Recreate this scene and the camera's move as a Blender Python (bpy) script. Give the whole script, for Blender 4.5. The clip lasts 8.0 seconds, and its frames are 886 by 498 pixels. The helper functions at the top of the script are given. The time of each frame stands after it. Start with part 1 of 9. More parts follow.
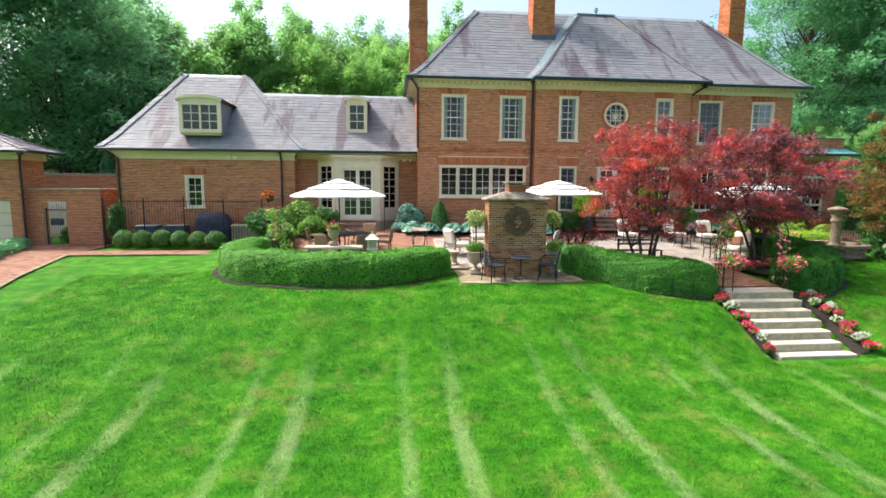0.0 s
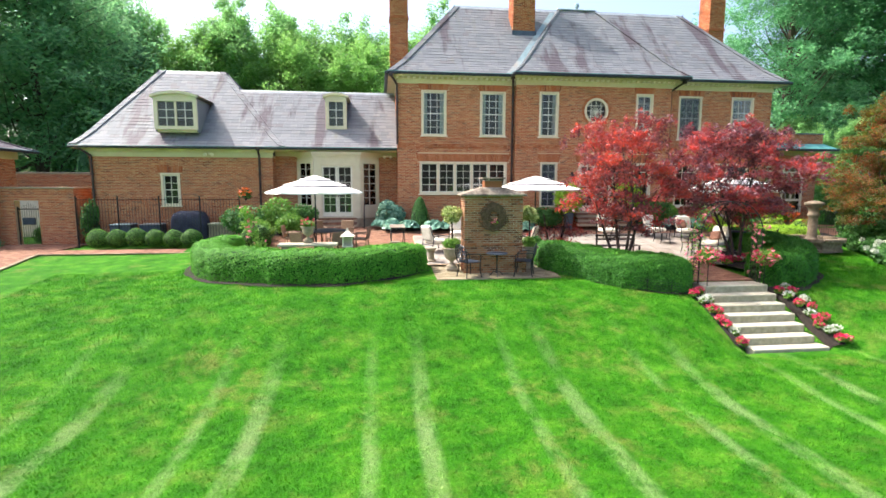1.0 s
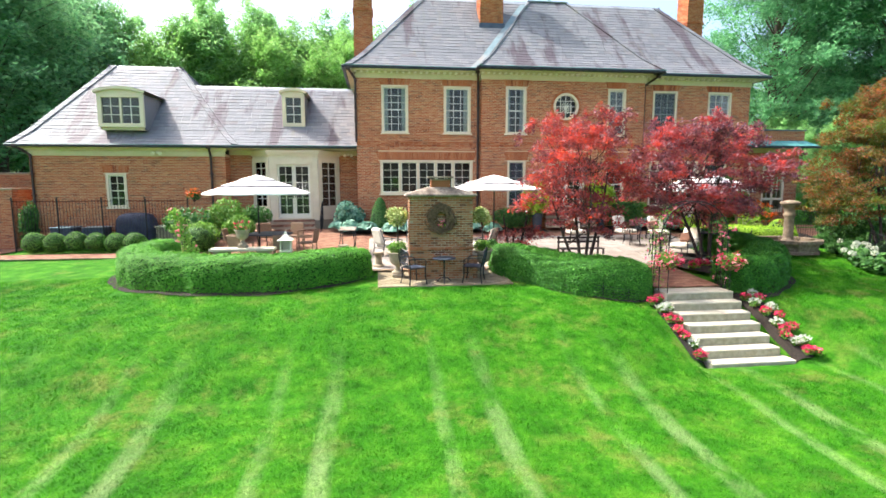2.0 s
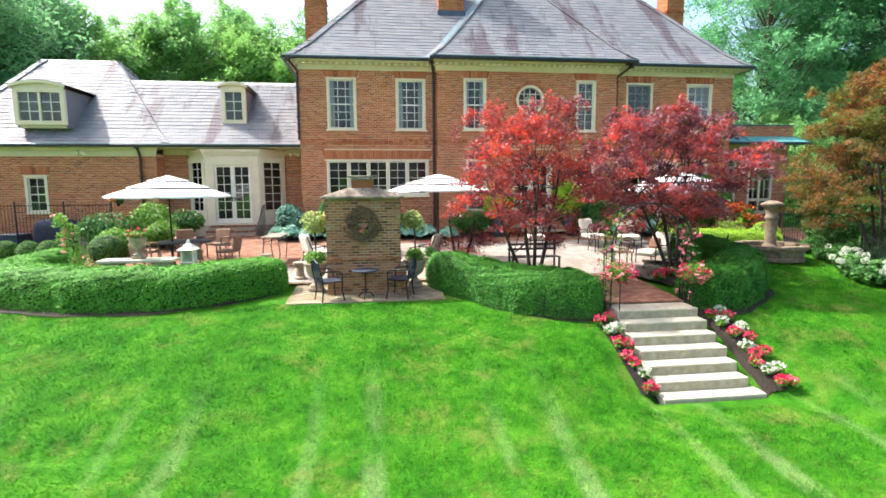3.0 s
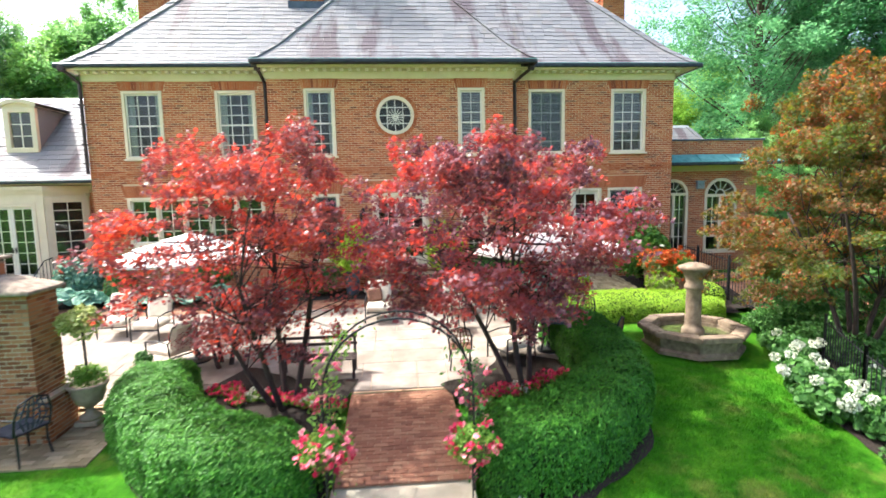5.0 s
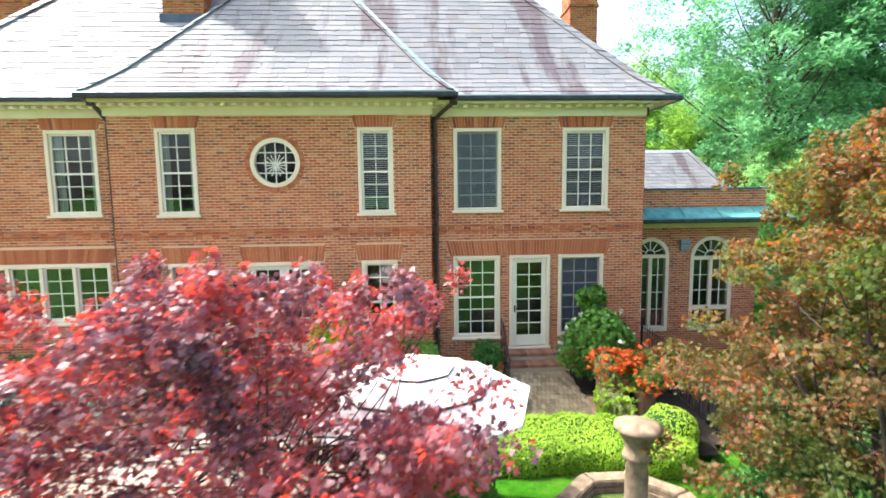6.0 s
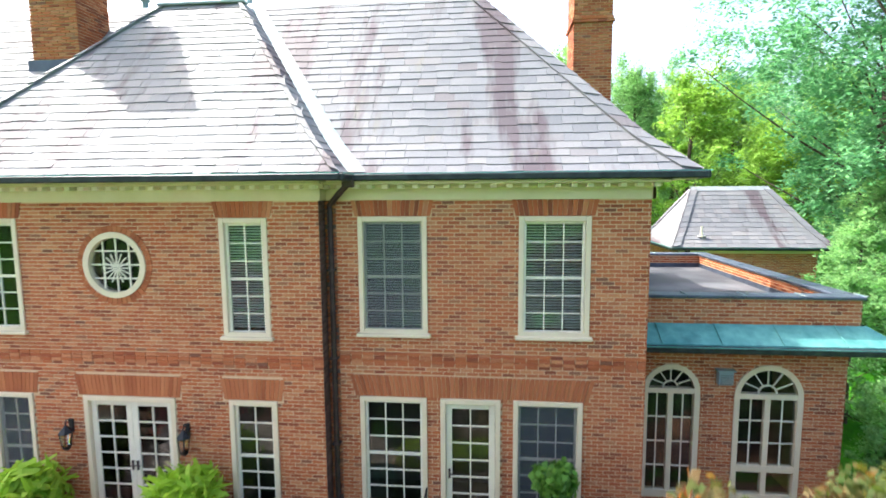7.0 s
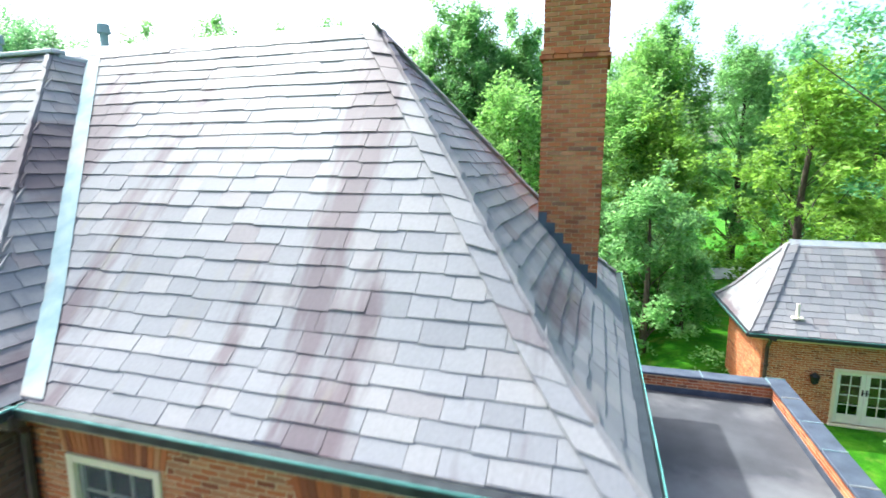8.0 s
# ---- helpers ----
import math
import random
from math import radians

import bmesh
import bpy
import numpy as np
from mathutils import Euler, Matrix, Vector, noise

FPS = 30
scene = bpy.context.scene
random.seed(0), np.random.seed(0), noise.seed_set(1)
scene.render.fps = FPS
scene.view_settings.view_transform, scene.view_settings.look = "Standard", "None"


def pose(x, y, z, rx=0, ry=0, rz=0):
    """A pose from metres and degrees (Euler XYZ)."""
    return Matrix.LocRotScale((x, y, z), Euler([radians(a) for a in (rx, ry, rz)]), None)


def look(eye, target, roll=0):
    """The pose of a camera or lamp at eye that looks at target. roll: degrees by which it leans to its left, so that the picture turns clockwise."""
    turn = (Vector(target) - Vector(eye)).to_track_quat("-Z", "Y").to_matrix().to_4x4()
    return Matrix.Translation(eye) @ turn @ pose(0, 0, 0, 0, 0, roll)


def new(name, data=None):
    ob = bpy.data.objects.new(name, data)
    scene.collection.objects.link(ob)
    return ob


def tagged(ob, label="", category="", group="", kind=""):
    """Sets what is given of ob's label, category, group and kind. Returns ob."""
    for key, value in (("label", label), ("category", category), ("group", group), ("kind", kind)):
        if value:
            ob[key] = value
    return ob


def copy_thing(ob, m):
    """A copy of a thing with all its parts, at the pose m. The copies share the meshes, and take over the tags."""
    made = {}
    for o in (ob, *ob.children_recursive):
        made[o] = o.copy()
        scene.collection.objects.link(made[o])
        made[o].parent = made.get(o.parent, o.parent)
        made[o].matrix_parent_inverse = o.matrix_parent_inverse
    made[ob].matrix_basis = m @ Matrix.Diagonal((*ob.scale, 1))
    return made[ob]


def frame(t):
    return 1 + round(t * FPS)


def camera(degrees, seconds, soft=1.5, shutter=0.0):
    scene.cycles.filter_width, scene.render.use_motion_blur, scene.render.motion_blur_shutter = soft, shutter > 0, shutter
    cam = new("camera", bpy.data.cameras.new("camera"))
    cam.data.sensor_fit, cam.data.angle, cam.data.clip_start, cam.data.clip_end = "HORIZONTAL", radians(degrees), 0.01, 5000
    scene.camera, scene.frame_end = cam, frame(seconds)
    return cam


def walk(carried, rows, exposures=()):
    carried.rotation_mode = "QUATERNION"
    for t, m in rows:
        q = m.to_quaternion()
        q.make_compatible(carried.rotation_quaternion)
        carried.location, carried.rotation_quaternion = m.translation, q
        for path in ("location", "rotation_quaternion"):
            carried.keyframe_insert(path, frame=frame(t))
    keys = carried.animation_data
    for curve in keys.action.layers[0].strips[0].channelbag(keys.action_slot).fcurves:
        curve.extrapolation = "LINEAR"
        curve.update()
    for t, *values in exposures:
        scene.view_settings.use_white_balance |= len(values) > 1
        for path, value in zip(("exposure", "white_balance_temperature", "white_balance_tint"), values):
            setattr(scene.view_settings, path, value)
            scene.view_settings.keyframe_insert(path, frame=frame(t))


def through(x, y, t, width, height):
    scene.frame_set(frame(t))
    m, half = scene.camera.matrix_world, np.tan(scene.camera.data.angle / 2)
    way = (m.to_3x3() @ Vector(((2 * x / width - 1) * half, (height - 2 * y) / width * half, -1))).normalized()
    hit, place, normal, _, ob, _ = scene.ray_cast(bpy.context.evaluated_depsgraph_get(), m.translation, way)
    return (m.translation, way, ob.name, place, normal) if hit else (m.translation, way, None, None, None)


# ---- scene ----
cam = camera(82.0, 8.0, 1.6, 0.18)
METRES, EYE, TILT, LEAN, TURN = 30.0, 3.0, 0.0, 0.0, -4.3
PATH = [
    (0, (0.595, 0.081, 2.201), (0.802, 2.056, 1.962), 0.4),
    (0.5, (0.7, 0.123, 2.098), (0.925, 2.097, 1.861), 0.3),
    (1, (1.101, 0.168, 2.112), (1.341, 2.139, 1.868), 0.1),
    (1.5, (1.825, 0.511, 2.122), (2.076, 2.48, 1.877), -0.0),
    (3, (4.949, 2.781, 2.051), (5.194, 4.752, 1.816), -0.4),
    (3.5, (6.261, 3.742, 2.032), (6.503, 5.714, 1.806), -0.7),
    (4, (7.942, 4.593, 2.328), (8.165, 6.567, 2.096), -0.9),
    (4.2, (8.533, 5.042, 2.407), (8.745, 7.018, 2.182), -0.9),
    (4.5, (9.647, 5.74, 2.764), (9.852, 7.716, 2.529), -0.9),
    (4.7, (10.223, 6.329, 2.878), (10.413, 8.307, 2.655), -1.1),
    (5.8, (13.892, 10.365, 4.72), (14.021, 12.346, 4.478), -0.8),
    (6, (14.465, 11.068, 4.864), (14.573, 13.053, 4.645), -0.7),
    (6.5, (16.206, 13.143, 5.708), (16.192, 15.133, 5.508), -0.7),
    (7, (17.775, 15.314, 6.833), (17.579, 17.292, 6.617), -0.4),
    (7.5, (19.225, 17.778, 8.08), (18.865, 19.728, 7.822), -0.2),
    (8, (20.541, 20.391, 9.36), (19.969, 22.28, 9.035), 0.1),
]
walk(cam, [(t, look(eye, target, roll)) for t, eye, target, roll in PATH], [(0, 1.36, 6150, 10), (1.0, 1.58, 6150, 10), (3.0, 1.75, 6080, 10), (4.5, 1.86, 6150, 10), (6.0, 2.16, 6180, 9), (6.5, 2.14, 6150, 9), (7.5, 1.96, 6100, 8), (8.0, 1.92, 5800, 5)])

# ---- world, sun ----
SUN_TO = Vector((-0.56, 0.26, 0.79)).normalized()
world = bpy.data.worlds.new("sky")
scene.world = world
world.use_nodes = True
wn = world.node_tree
sky = wn.nodes.new("ShaderNodeTexSky")
sky.sky_type, sky.sun_disc = "NISHITA", False
sky.sun_elevation = math.asin(SUN_TO.z)
sky.sun_rotation = math.atan2(SUN_TO.x, SUN_TO.y)
sky.air_density, sky.dust_density, sky.ozone_density = 0.9, 6.0, 0.5
wn.links.new(sky.outputs[0], wn.nodes["Background"].inputs[0])
wn.nodes["Background"].inputs[1].default_value = 0.15
sun_data = bpy.data.lights.new("sun", "SUN")
sun_data.energy, sun_data.angle, sun_data.color = 2.5, radians(0.6), (1.0, 0.95, 0.86)
sun = new("sun", sun_data)
sun.matrix_world = look(SUN_TO * 60, (0, 0, 0))

# ---- helpers for building ----
rng = np.random.default_rng(7)
PLACED = {}


def thing(name, label, category, group="", loc=(0, 0, 0), kind=""):
    ob = new(name)
    ob.location, ob.empty_display_size = loc, 0.1
    PLACED[ob] = Matrix.Translation(loc)
    return tagged(ob, label, category, group, kind)


def to_mesh(bm, name, smooth=False):
    me = bpy.data.meshes.new(name)
    if isinstance(bm, tuple):
        verts, faces = bm
        me.from_pydata(np.asarray(verts, float).tolist(), [], np.asarray(faces).tolist() if not isinstance(faces, list) else faces)
    else:
        bmesh.ops.recalc_face_normals(bm, faces=bm.faces[:])
        bm.to_mesh(me)
        bm.free()
    if smooth:
        me.shade_smooth()
    return me


def part(name, bm, material, parent=None, label="", smooth=False, kind=""):
    me = bm if isinstance(bm, bpy.types.Mesh) else to_mesh(bm, name, smooth)
    if not me.materials:
        me.materials.append(material)
    ob = new(name, me)
    if parent is not None:
        ob.parent = parent
        ob.matrix_parent_inverse = PLACED.get(parent, Matrix()).inverted()
    PLACED[ob] = Matrix()
    return tagged(ob, label, "", "", kind)


def solo(name, bm, material, label, category, group="", kind="", smooth=False):
    ob = part(name, bm, material, None, "", smooth)
    return tagged(ob, label, category, group, kind)


def box(bm, x0, x1, y0, y1, z0, z1, bev=0.0, m=None):
    vs = [bm.verts.new(p) for p in ((x0, y0, z0), (x1, y0, z0), (x1, y1, z0), (x0, y1, z0), (x0, y0, z1), (x1, y0, z1), (x1, y1, z1), (x0, y1, z1))]
    fs = [bm.faces.new([vs[i] for i in f]) for f in ((3, 2, 1, 0), (4, 5, 6, 7), (0, 1, 5, 4), (1, 2, 6, 5), (2, 3, 7, 6), (3, 0, 4, 7))]
    if bev:
        es = list({e for f in fs for e in f.edges})
        out = bmesh.ops.bevel(bm, geom=es, offset=bev, segments=1, affect="EDGES", profile=0.5)
        vs = list({v for f in out["faces"] for v in f.verts})
    if m is not None:
        bmesh.ops.transform(bm, matrix=m, verts=vs)
    return vs


def boxes(*rows, bev=0.0):
    bm = bmesh.new()
    for r in rows:
        box(bm, *r, bev=bev)
    return bm


def walls(material, parent, *rows):
    """Plain wall slabs, each a part of its own."""
    for r in rows:
        part("wall", boxes(r), material, parent)


def tube(bm, pts, radii, n=8, close=True):
    """A tube through points, with a radius at each."""
    pts = [Vector(p) for p in pts]
    if not hasattr(radii, "__len__"):
        radii = [radii] * len(pts)
    rings, side = [], None
    for i, p in enumerate(pts):
        d = (pts[min(i + 1, len(pts) - 1)] - pts[max(i - 1, 0)]).normalized()
        if side is None:
            side = d.orthogonal().normalized()
        side = (side - d * side.dot(d)).normalized()
        up = d.cross(side)
        rings.append([bm.verts.new(p + radii[i] * (math.cos(a) * side + math.sin(a) * up)) for a in (2 * math.pi * k / n for k in range(n))])
    for a, b in zip(rings, rings[1:]):
        for k in range(n):
            bm.faces.new((a[k], a[(k + 1) % n], b[(k + 1) % n], b[k]))
    if close:
        bm.faces.new(rings[0][::-1])
        bm.faces.new(rings[-1])
    return bm


def lathe(bm, profile, n=24, at=(0, 0, 0), turn=0.0):
    """Rows of radius and height, turned about the upright axis."""
    rings = []
    for r, z in profile:
        rings.append([bm.verts.new((at[0] + max(r, 1e-4) * math.cos(turn + 2 * math.pi * k / n), at[1] + max(r, 1e-4) * math.sin(turn + 2 * math.pi * k / n), at[2] + z)) for k in range(n)])
    for a, b in zip(rings, rings[1:]):
        for k in range(n):
            bm.faces.new((a[k], a[(k + 1) % n], b[(k + 1) % n], b[k]))
    bm.faces.new(rings[0][::-1])
    bm.faces.new(rings[-1])
    return bm


def smoothstep(a, b, v):
    t = np.clip((v - a) / (b - a), 0, 1)
    return t * t * (3 - 2 * t)


# ---- materials ----
def nodes_of(name):
    m = bpy.data.materials.new(name)
    m.use_nodes = True
    nt = m.node_tree
    return m, nt, nt.nodes["Principled BSDF"]


def link(nt, a, b):
    nt.links.new(a, b)


def coords(nt, scale=(1, 1, 1)):
    tc = nt.nodes.new("ShaderNodeTexCoord")
    mp = nt.nodes.new("ShaderNodeMapping")
    mp.inputs["Scale"].default_value = scale
    link(nt, tc.outputs["Object"], mp.inputs["Vector"])
    return mp.outputs["Vector"]


def noise_of(nt, vec, scale, detail=4.0, rough=0.55):
    n = nt.nodes.new("ShaderNodeTexNoise")
    n.inputs["Scale"].default_value, n.inputs["Detail"].default_value, n.inputs["Roughness"].default_value = scale, detail, rough
    link(nt, vec, n.inputs["Vector"])
    return n.outputs["Fac"]


def ramp(nt, fac, stops):
    r = nt.nodes.new("ShaderNodeValToRGB")
    els = r.color_ramp.elements
    while len(els) < len(stops):
        els.new(0.5)
    for e, (p, c) in zip(els, stops):
        e.position, e.color = p, (*c, 1) if len(c) == 3 else c
    link(nt, fac, r.inputs[0])
    return r.outputs[0]


def mixed(nt, fac, a, b, mode="MIX"):
    n = nt.nodes.new("ShaderNodeMix")
    n.data_type, n.blend_type = "RGBA", mode
    for key, v in ((0, fac), (6, a), (7, b)):
        if isinstance(v, bpy.types.NodeSocket):
            link(nt, v, n.inputs[key])
        else:
            n.inputs[key].default_value = (*v, 1) if isinstance(v, tuple) else v
    return n.outputs[2]


def maths(nt, op, a, b=None, c=None):
    n = nt.nodes.new("ShaderNodeMath")
    n.operation = op
    for k, v in enumerate((a, b, c)):
        if v is None:
            continue
        if isinstance(v, bpy.types.NodeSocket):
            link(nt, v, n.inputs[k])
        else:
            n.inputs[k].default_value = v
    return n.outputs[0]


def island(nt):
    return nt.nodes.new("ShaderNodeNewGeometry").outputs["Random Per Island"]


def each(nt):
    return nt.nodes.new("ShaderNodeObjectInfo").outputs["Random"]


def relief(nt, bsdf, height, strength, dist=0.01):
    b = nt.nodes.new("ShaderNodeBump")
    b.inputs["Strength"].default_value, b.inputs["Distance"].default_value = strength, dist
    link(nt, height, b.inputs["Height"])
    link(nt, b.outputs[0], bsdf.inputs["Normal"])


def surface(name, dark, light, scale=8.0, rough=0.7, metal=0.0, bump=0.3, stain=None, stain_scale=0.8, stain_at=0.55, spec=0.4, fine=60.0, stretch=(1, 1, 1)):
    """Two tones by noise, a second, larger stain and fine relief."""
    m, nt, bs = nodes_of(name)
    v = coords(nt, stretch)
    col = ramp(nt, noise_of(nt, v, scale), [(0.3, dark), (0.7, light)])
    if stain:
        col = mixed(nt, ramp(nt, noise_of(nt, v, stain_scale, 5), [(stain_at, (0, 0, 0)), (stain_at + 0.2, (1, 1, 1))]), col, stain)
    link(nt, col, bs.inputs["Base Color"])
    f = noise_of(nt, v, fine, 3)
    link(nt, maths(nt, "MULTIPLY_ADD", f, 0.25, rough - 0.12), bs.inputs["Roughness"])
    bs.inputs["Metallic"].default_value = metal
    bs.inputs["Specular IOR Level"].default_value = spec
    if bump:
        relief(nt, bs, f, bump)
    return m


def brick_material(name, source, tones, rough=0.85):
    m, nt, bs = nodes_of(name)
    v = coords(nt)
    r = source(nt)
    col = ramp(nt, r, tones)
    grain = noise_of(nt, v, 55, 4)
    col = mixed(nt, 0.32, col, ramp(nt, grain, [(0.3, (0.3, 0.28, 0.27)), (0.75, (1.0, 0.97, 0.92))]), "MULTIPLY")
    soot = ramp(nt, noise_of(nt, v, 0.9, 6), [(0.45, (1, 1, 1)), (0.75, (0.72, 0.66, 0.62))])
    col = mixed(nt, 0.6, col, soot, "MULTIPLY")
    link(nt, col, bs.inputs["Base Color"])
    bs.inputs["Roughness"].default_value = rough
    bs.inputs["Specular IOR Level"].default_value = 0.25
    relief(nt, bs, grain, 0.5, 0.006)
    return m


WALL_TONES = [(0.0, (0.25, 0.075, 0.039)), (0.2, (0.42, 0.119, 0.048)), (0.5, (0.51, 0.160, 0.061)), (0.72, (0.45, 0.156, 0.070)), (0.9, (0.60, 0.26, 0.122)), (1.0, (0.21, 0.088, 0.055))]
ARCH_TONES = [(0.0, (0.36, 0.112, 0.046)), (0.5, (0.46, 0.150, 0.061)), (1.0, (0.53, 0.200, 0.086))]
FIRE_TONES = [(0.0, (0.14, 0.058, 0.030)), (0.3, (0.29, 0.112, 0.050)), (0.6, (0.40, 0.160, 0.070)), (1.0, (0.38, 0.21, 0.115))]
PAVE_TONES = [(0.0, (0.21, 0.098, 0.062)), (0.5, (0.31, 0.150, 0.092)), (1.0, (0.38, 0.215, 0.135))]
BUFF_TONES = [(0.0, (0.20, 0.165, 0.095)), (0.5, (0.29, 0.24, 0.145)), (1.0, (0.38, 0.325, 0.215))]
M_BRICK = brick_material("brick_wall", island, WALL_TONES)
M_BRICK_ONE = brick_material("brick_single", each, WALL_TONES)
M_ARCH = brick_material("brick_arch", island, ARCH_TONES)
M_FIRE = brick_material("brick_fireplace", island, FIRE_TONES)
M_FIRE_ONE = brick_material("brick_fireplace_single", each, FIRE_TONES)
M_PAVE = brick_material("brick_paving", island, PAVE_TONES)
M_PAVE_ONE = brick_material("brick_paving_single", each, PAVE_TONES)
M_BUFF = brick_material("paver_buff", island, BUFF_TONES)
M_MORTAR = surface("mortar", (0.53, 0.36, 0.215), (0.65, 0.47, 0.29), 30, 0.95, bump=0.4)
M_MORTAR_SHADE_STAIN = surface("mortar_shade_stained", (0.07, 0.045, 0.035), (0.15, 0.105, 0.08), 12, 0.95, bump=0.4)
M_MORTAR_DARK = surface("mortar_dark", (0.36, 0.285, 0.19), (0.47, 0.385, 0.27), 30, 0.95, bump=0.4)
M_MORTAR_OLD = surface("mortar_old", (0.20, 0.145, 0.09), (0.50, 0.42, 0.30), 0.9, 0.95, bump=0.4)
M_CREAM = surface("cream_paint", (0.65, 0.55, 0.38), (0.71, 0.61, 0.43), 3, 0.5, bump=0.06, spec=0.4)
M_SASH = surface("white_paint", (0.68, 0.635, 0.505), (0.74, 0.70, 0.575), 4, 0.45, bump=0.05)
M_FRIEZE = surface("frieze_paint", (0.52, 0.47, 0.27), (0.60, 0.55, 0.34), 2, 0.55, bump=0.08)
M_GUTTER = surface("gutter_metal", (0.018, 0.022, 0.028), (0.045, 0.055, 0.06), 6, 0.4, 0.5, bump=0.08)
M_PIPE = surface("downpipe_metal", (0.035, 0.024, 0.024), (0.075, 0.05, 0.046), 5, 0.5, 0.4, bump=0.1)
M_COPPER = surface("copper_verdigris", (0.07, 0.25, 0.23), (0.16, 0.40, 0.36), 4, 0.68, 0.1, bump=0.15, stain=(0.06, 0.17, 0.17), stain_scale=1.5, spec=0.25)
M_VALLEY = surface("valley_metal", (0.15, 0.24, 0.26), (0.29, 0.37, 0.38), 2.5, 0.6, 0.1, bump=0.12, stain=(0.38, 0.31, 0.26), stain_scale=0.9, stain_at=0.50, spec=0.25)
M_RIDGE = surface("ridge_metal", (0.30, 0.34, 0.36), (0.42, 0.44, 0.45), 5, 0.5, 0.4, bump=0.12, stain=(0.24, 0.22, 0.20), stain_scale=1.1, stain_at=0.55)
M_LEAD = surface("lead_flashing", (0.045, 0.055, 0.08), (0.10, 0.12, 0.16), 3, 0.45, 0.3, bump=0.15)
M_MEMBRANE = surface("roof_membrane", (0.045, 0.046, 0.052), (0.085, 0.088, 0.096), 0.9, 0.75, bump=0.15, stain=(0.15, 0.15, 0.155), stain_scale=0.45, stain_at=0.5, spec=0.2)
M_IRON = surface("black_iron", (0.010, 0.011, 0.013), (0.03, 0.032, 0.035), 20, 0.45, 0.4, bump=0.15)
M_IRON_BLUE = surface("dark_blue_iron", (0.022, 0.030, 0.048), (0.055, 0.068, 0.095), 14, 0.5, 0.3, bump=0.15)
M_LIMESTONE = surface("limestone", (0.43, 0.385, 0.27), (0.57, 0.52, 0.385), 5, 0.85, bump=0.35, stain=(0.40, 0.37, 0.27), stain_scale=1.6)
# Riser tone: limestone darkened for the shade on faces turned from the sun.
M_LIMESTONE_SHADE = surface("limestone_riser_shade", (0.25, 0.23, 0.14), (0.40, 0.37, 0.26), 7, 0.9, bump=0.5)
M_FLAG = surface("flagstone", (0.22, 0.185, 0.15), (0.36, 0.315, 0.27), 2.5, 0.8, bump=0.3, stain=(0.19, 0.15, 0.115), stain_scale=0.7, stain_at=0.48)
M_CASTSTONE = surface("cast_stone", (0.25, 0.20, 0.135), (0.38, 0.32, 0.23), 9, 0.9, bump=0.5, stain=(0.20, 0.17, 0.11), stain_scale=3)
M_FOUNTAIN = surface("weathered_stone", (0.12, 0.085, 0.055), (0.29, 0.22, 0.15), 7, 0.9, bump=0.6, stain=(0.16, 0.13, 0.09), stain_scale=2.2)
M_CAP = surface("buff_cap_stone", (0.15, 0.115, 0.085), (0.36, 0.29, 0.22), 9, 0.9, bump=0.8, stain=(0.11, 0.082, 0.06), stain_scale=3.0, stain_at=0.5, fine=25)
# Stained brick, darkened further for the shade in the bay corner.
M_SHADE_SOOT = brick_material("brick_shade_stained", island, [(0.0, (0.085, 0.048, 0.038)), (0.5, (0.14, 0.075, 0.055)), (1.0, (0.19, 0.105, 0.08))])
M_MULCH = surface("mulch", (0.009, 0.0065, 0.004), (0.034, 0.024, 0.016), 35, 0.95, bump=1.0, fine=45)
M_CUSHION = surface("cushion_fabric", (0.62, 0.56, 0.45), (0.72, 0.67, 0.56), 9, 0.95, bump=0.2, fine=180)
M_CUSHION_BROWN = surface("brown_fabric", (0.12, 0.055, 0.035), (0.20, 0.10, 0.065), 9, 0.95, bump=0.25, fine=160)
M_CANVAS = surface("canvas_white", (0.80, 0.77, 0.72), (0.86, 0.84, 0.80), 4, 0.9, bump=0.1, fine=150)
M_CANVAS_TRIM = surface("canvas_trim", (0.05, 0.04, 0.045), (0.09, 0.075, 0.075), 8, 0.9, bump=0.1)
M_WICKER = surface("brown_wicker", (0.20, 0.12, 0.07), (0.34, 0.22, 0.14), 40, 0.8, bump=0.8, fine=90)
M_COVER = surface("navy_cover", (0.018, 0.020, 0.04), (0.045, 0.05, 0.085), 3, 0.6, bump=0.3, fine=12)
M_BARK = surface("bark", (0.045, 0.032, 0.024), (0.12, 0.09, 0.07), 12, 0.95, bump=1.0, fine=30, stretch=(1, 1, 0.3))
M_BARK_DARK = surface("bark_dark", (0.022, 0.015, 0.014), (0.065, 0.045, 0.038), 14, 0.9, bump=0.8, fine=30, stretch=(1, 1, 0.3))
# Dark backing behind glass: the dimness of unlit rooms is in its colour.
M_DARKROOM = surface("room_dark_backing", (0.05, 0.045, 0.04), (0.09, 0.08, 0.07), 2, 0.9, bump=0)
M_BLIND = surface("blind_slat", (0.76, 0.75, 0.70), (0.84, 0.83, 0.78), 3, 0.6, bump=0.05)
M_CURTAIN = surface("curtain", (0.48, 0.50, 0.44), (0.62, 0.63, 0.56), 5, 0.9, bump=0.1, stretch=(8, 8, 0.4))
M_STUCCO = surface("garage_door_paint", (0.60, 0.52, 0.36), (0.68, 0.60, 0.44), 2, 0.6, bump=0.1)
M_ROAD = surface("pale_drive", (0.40, 0.38, 0.34), (0.52, 0.50, 0.46), 1.2, 0.9, bump=0.2)
M_TWIG = surface("twig_wreath", (0.07, 0.045, 0.028), (0.19, 0.125, 0.08), 25, 0.95, bump=0.6, spec=0.1)


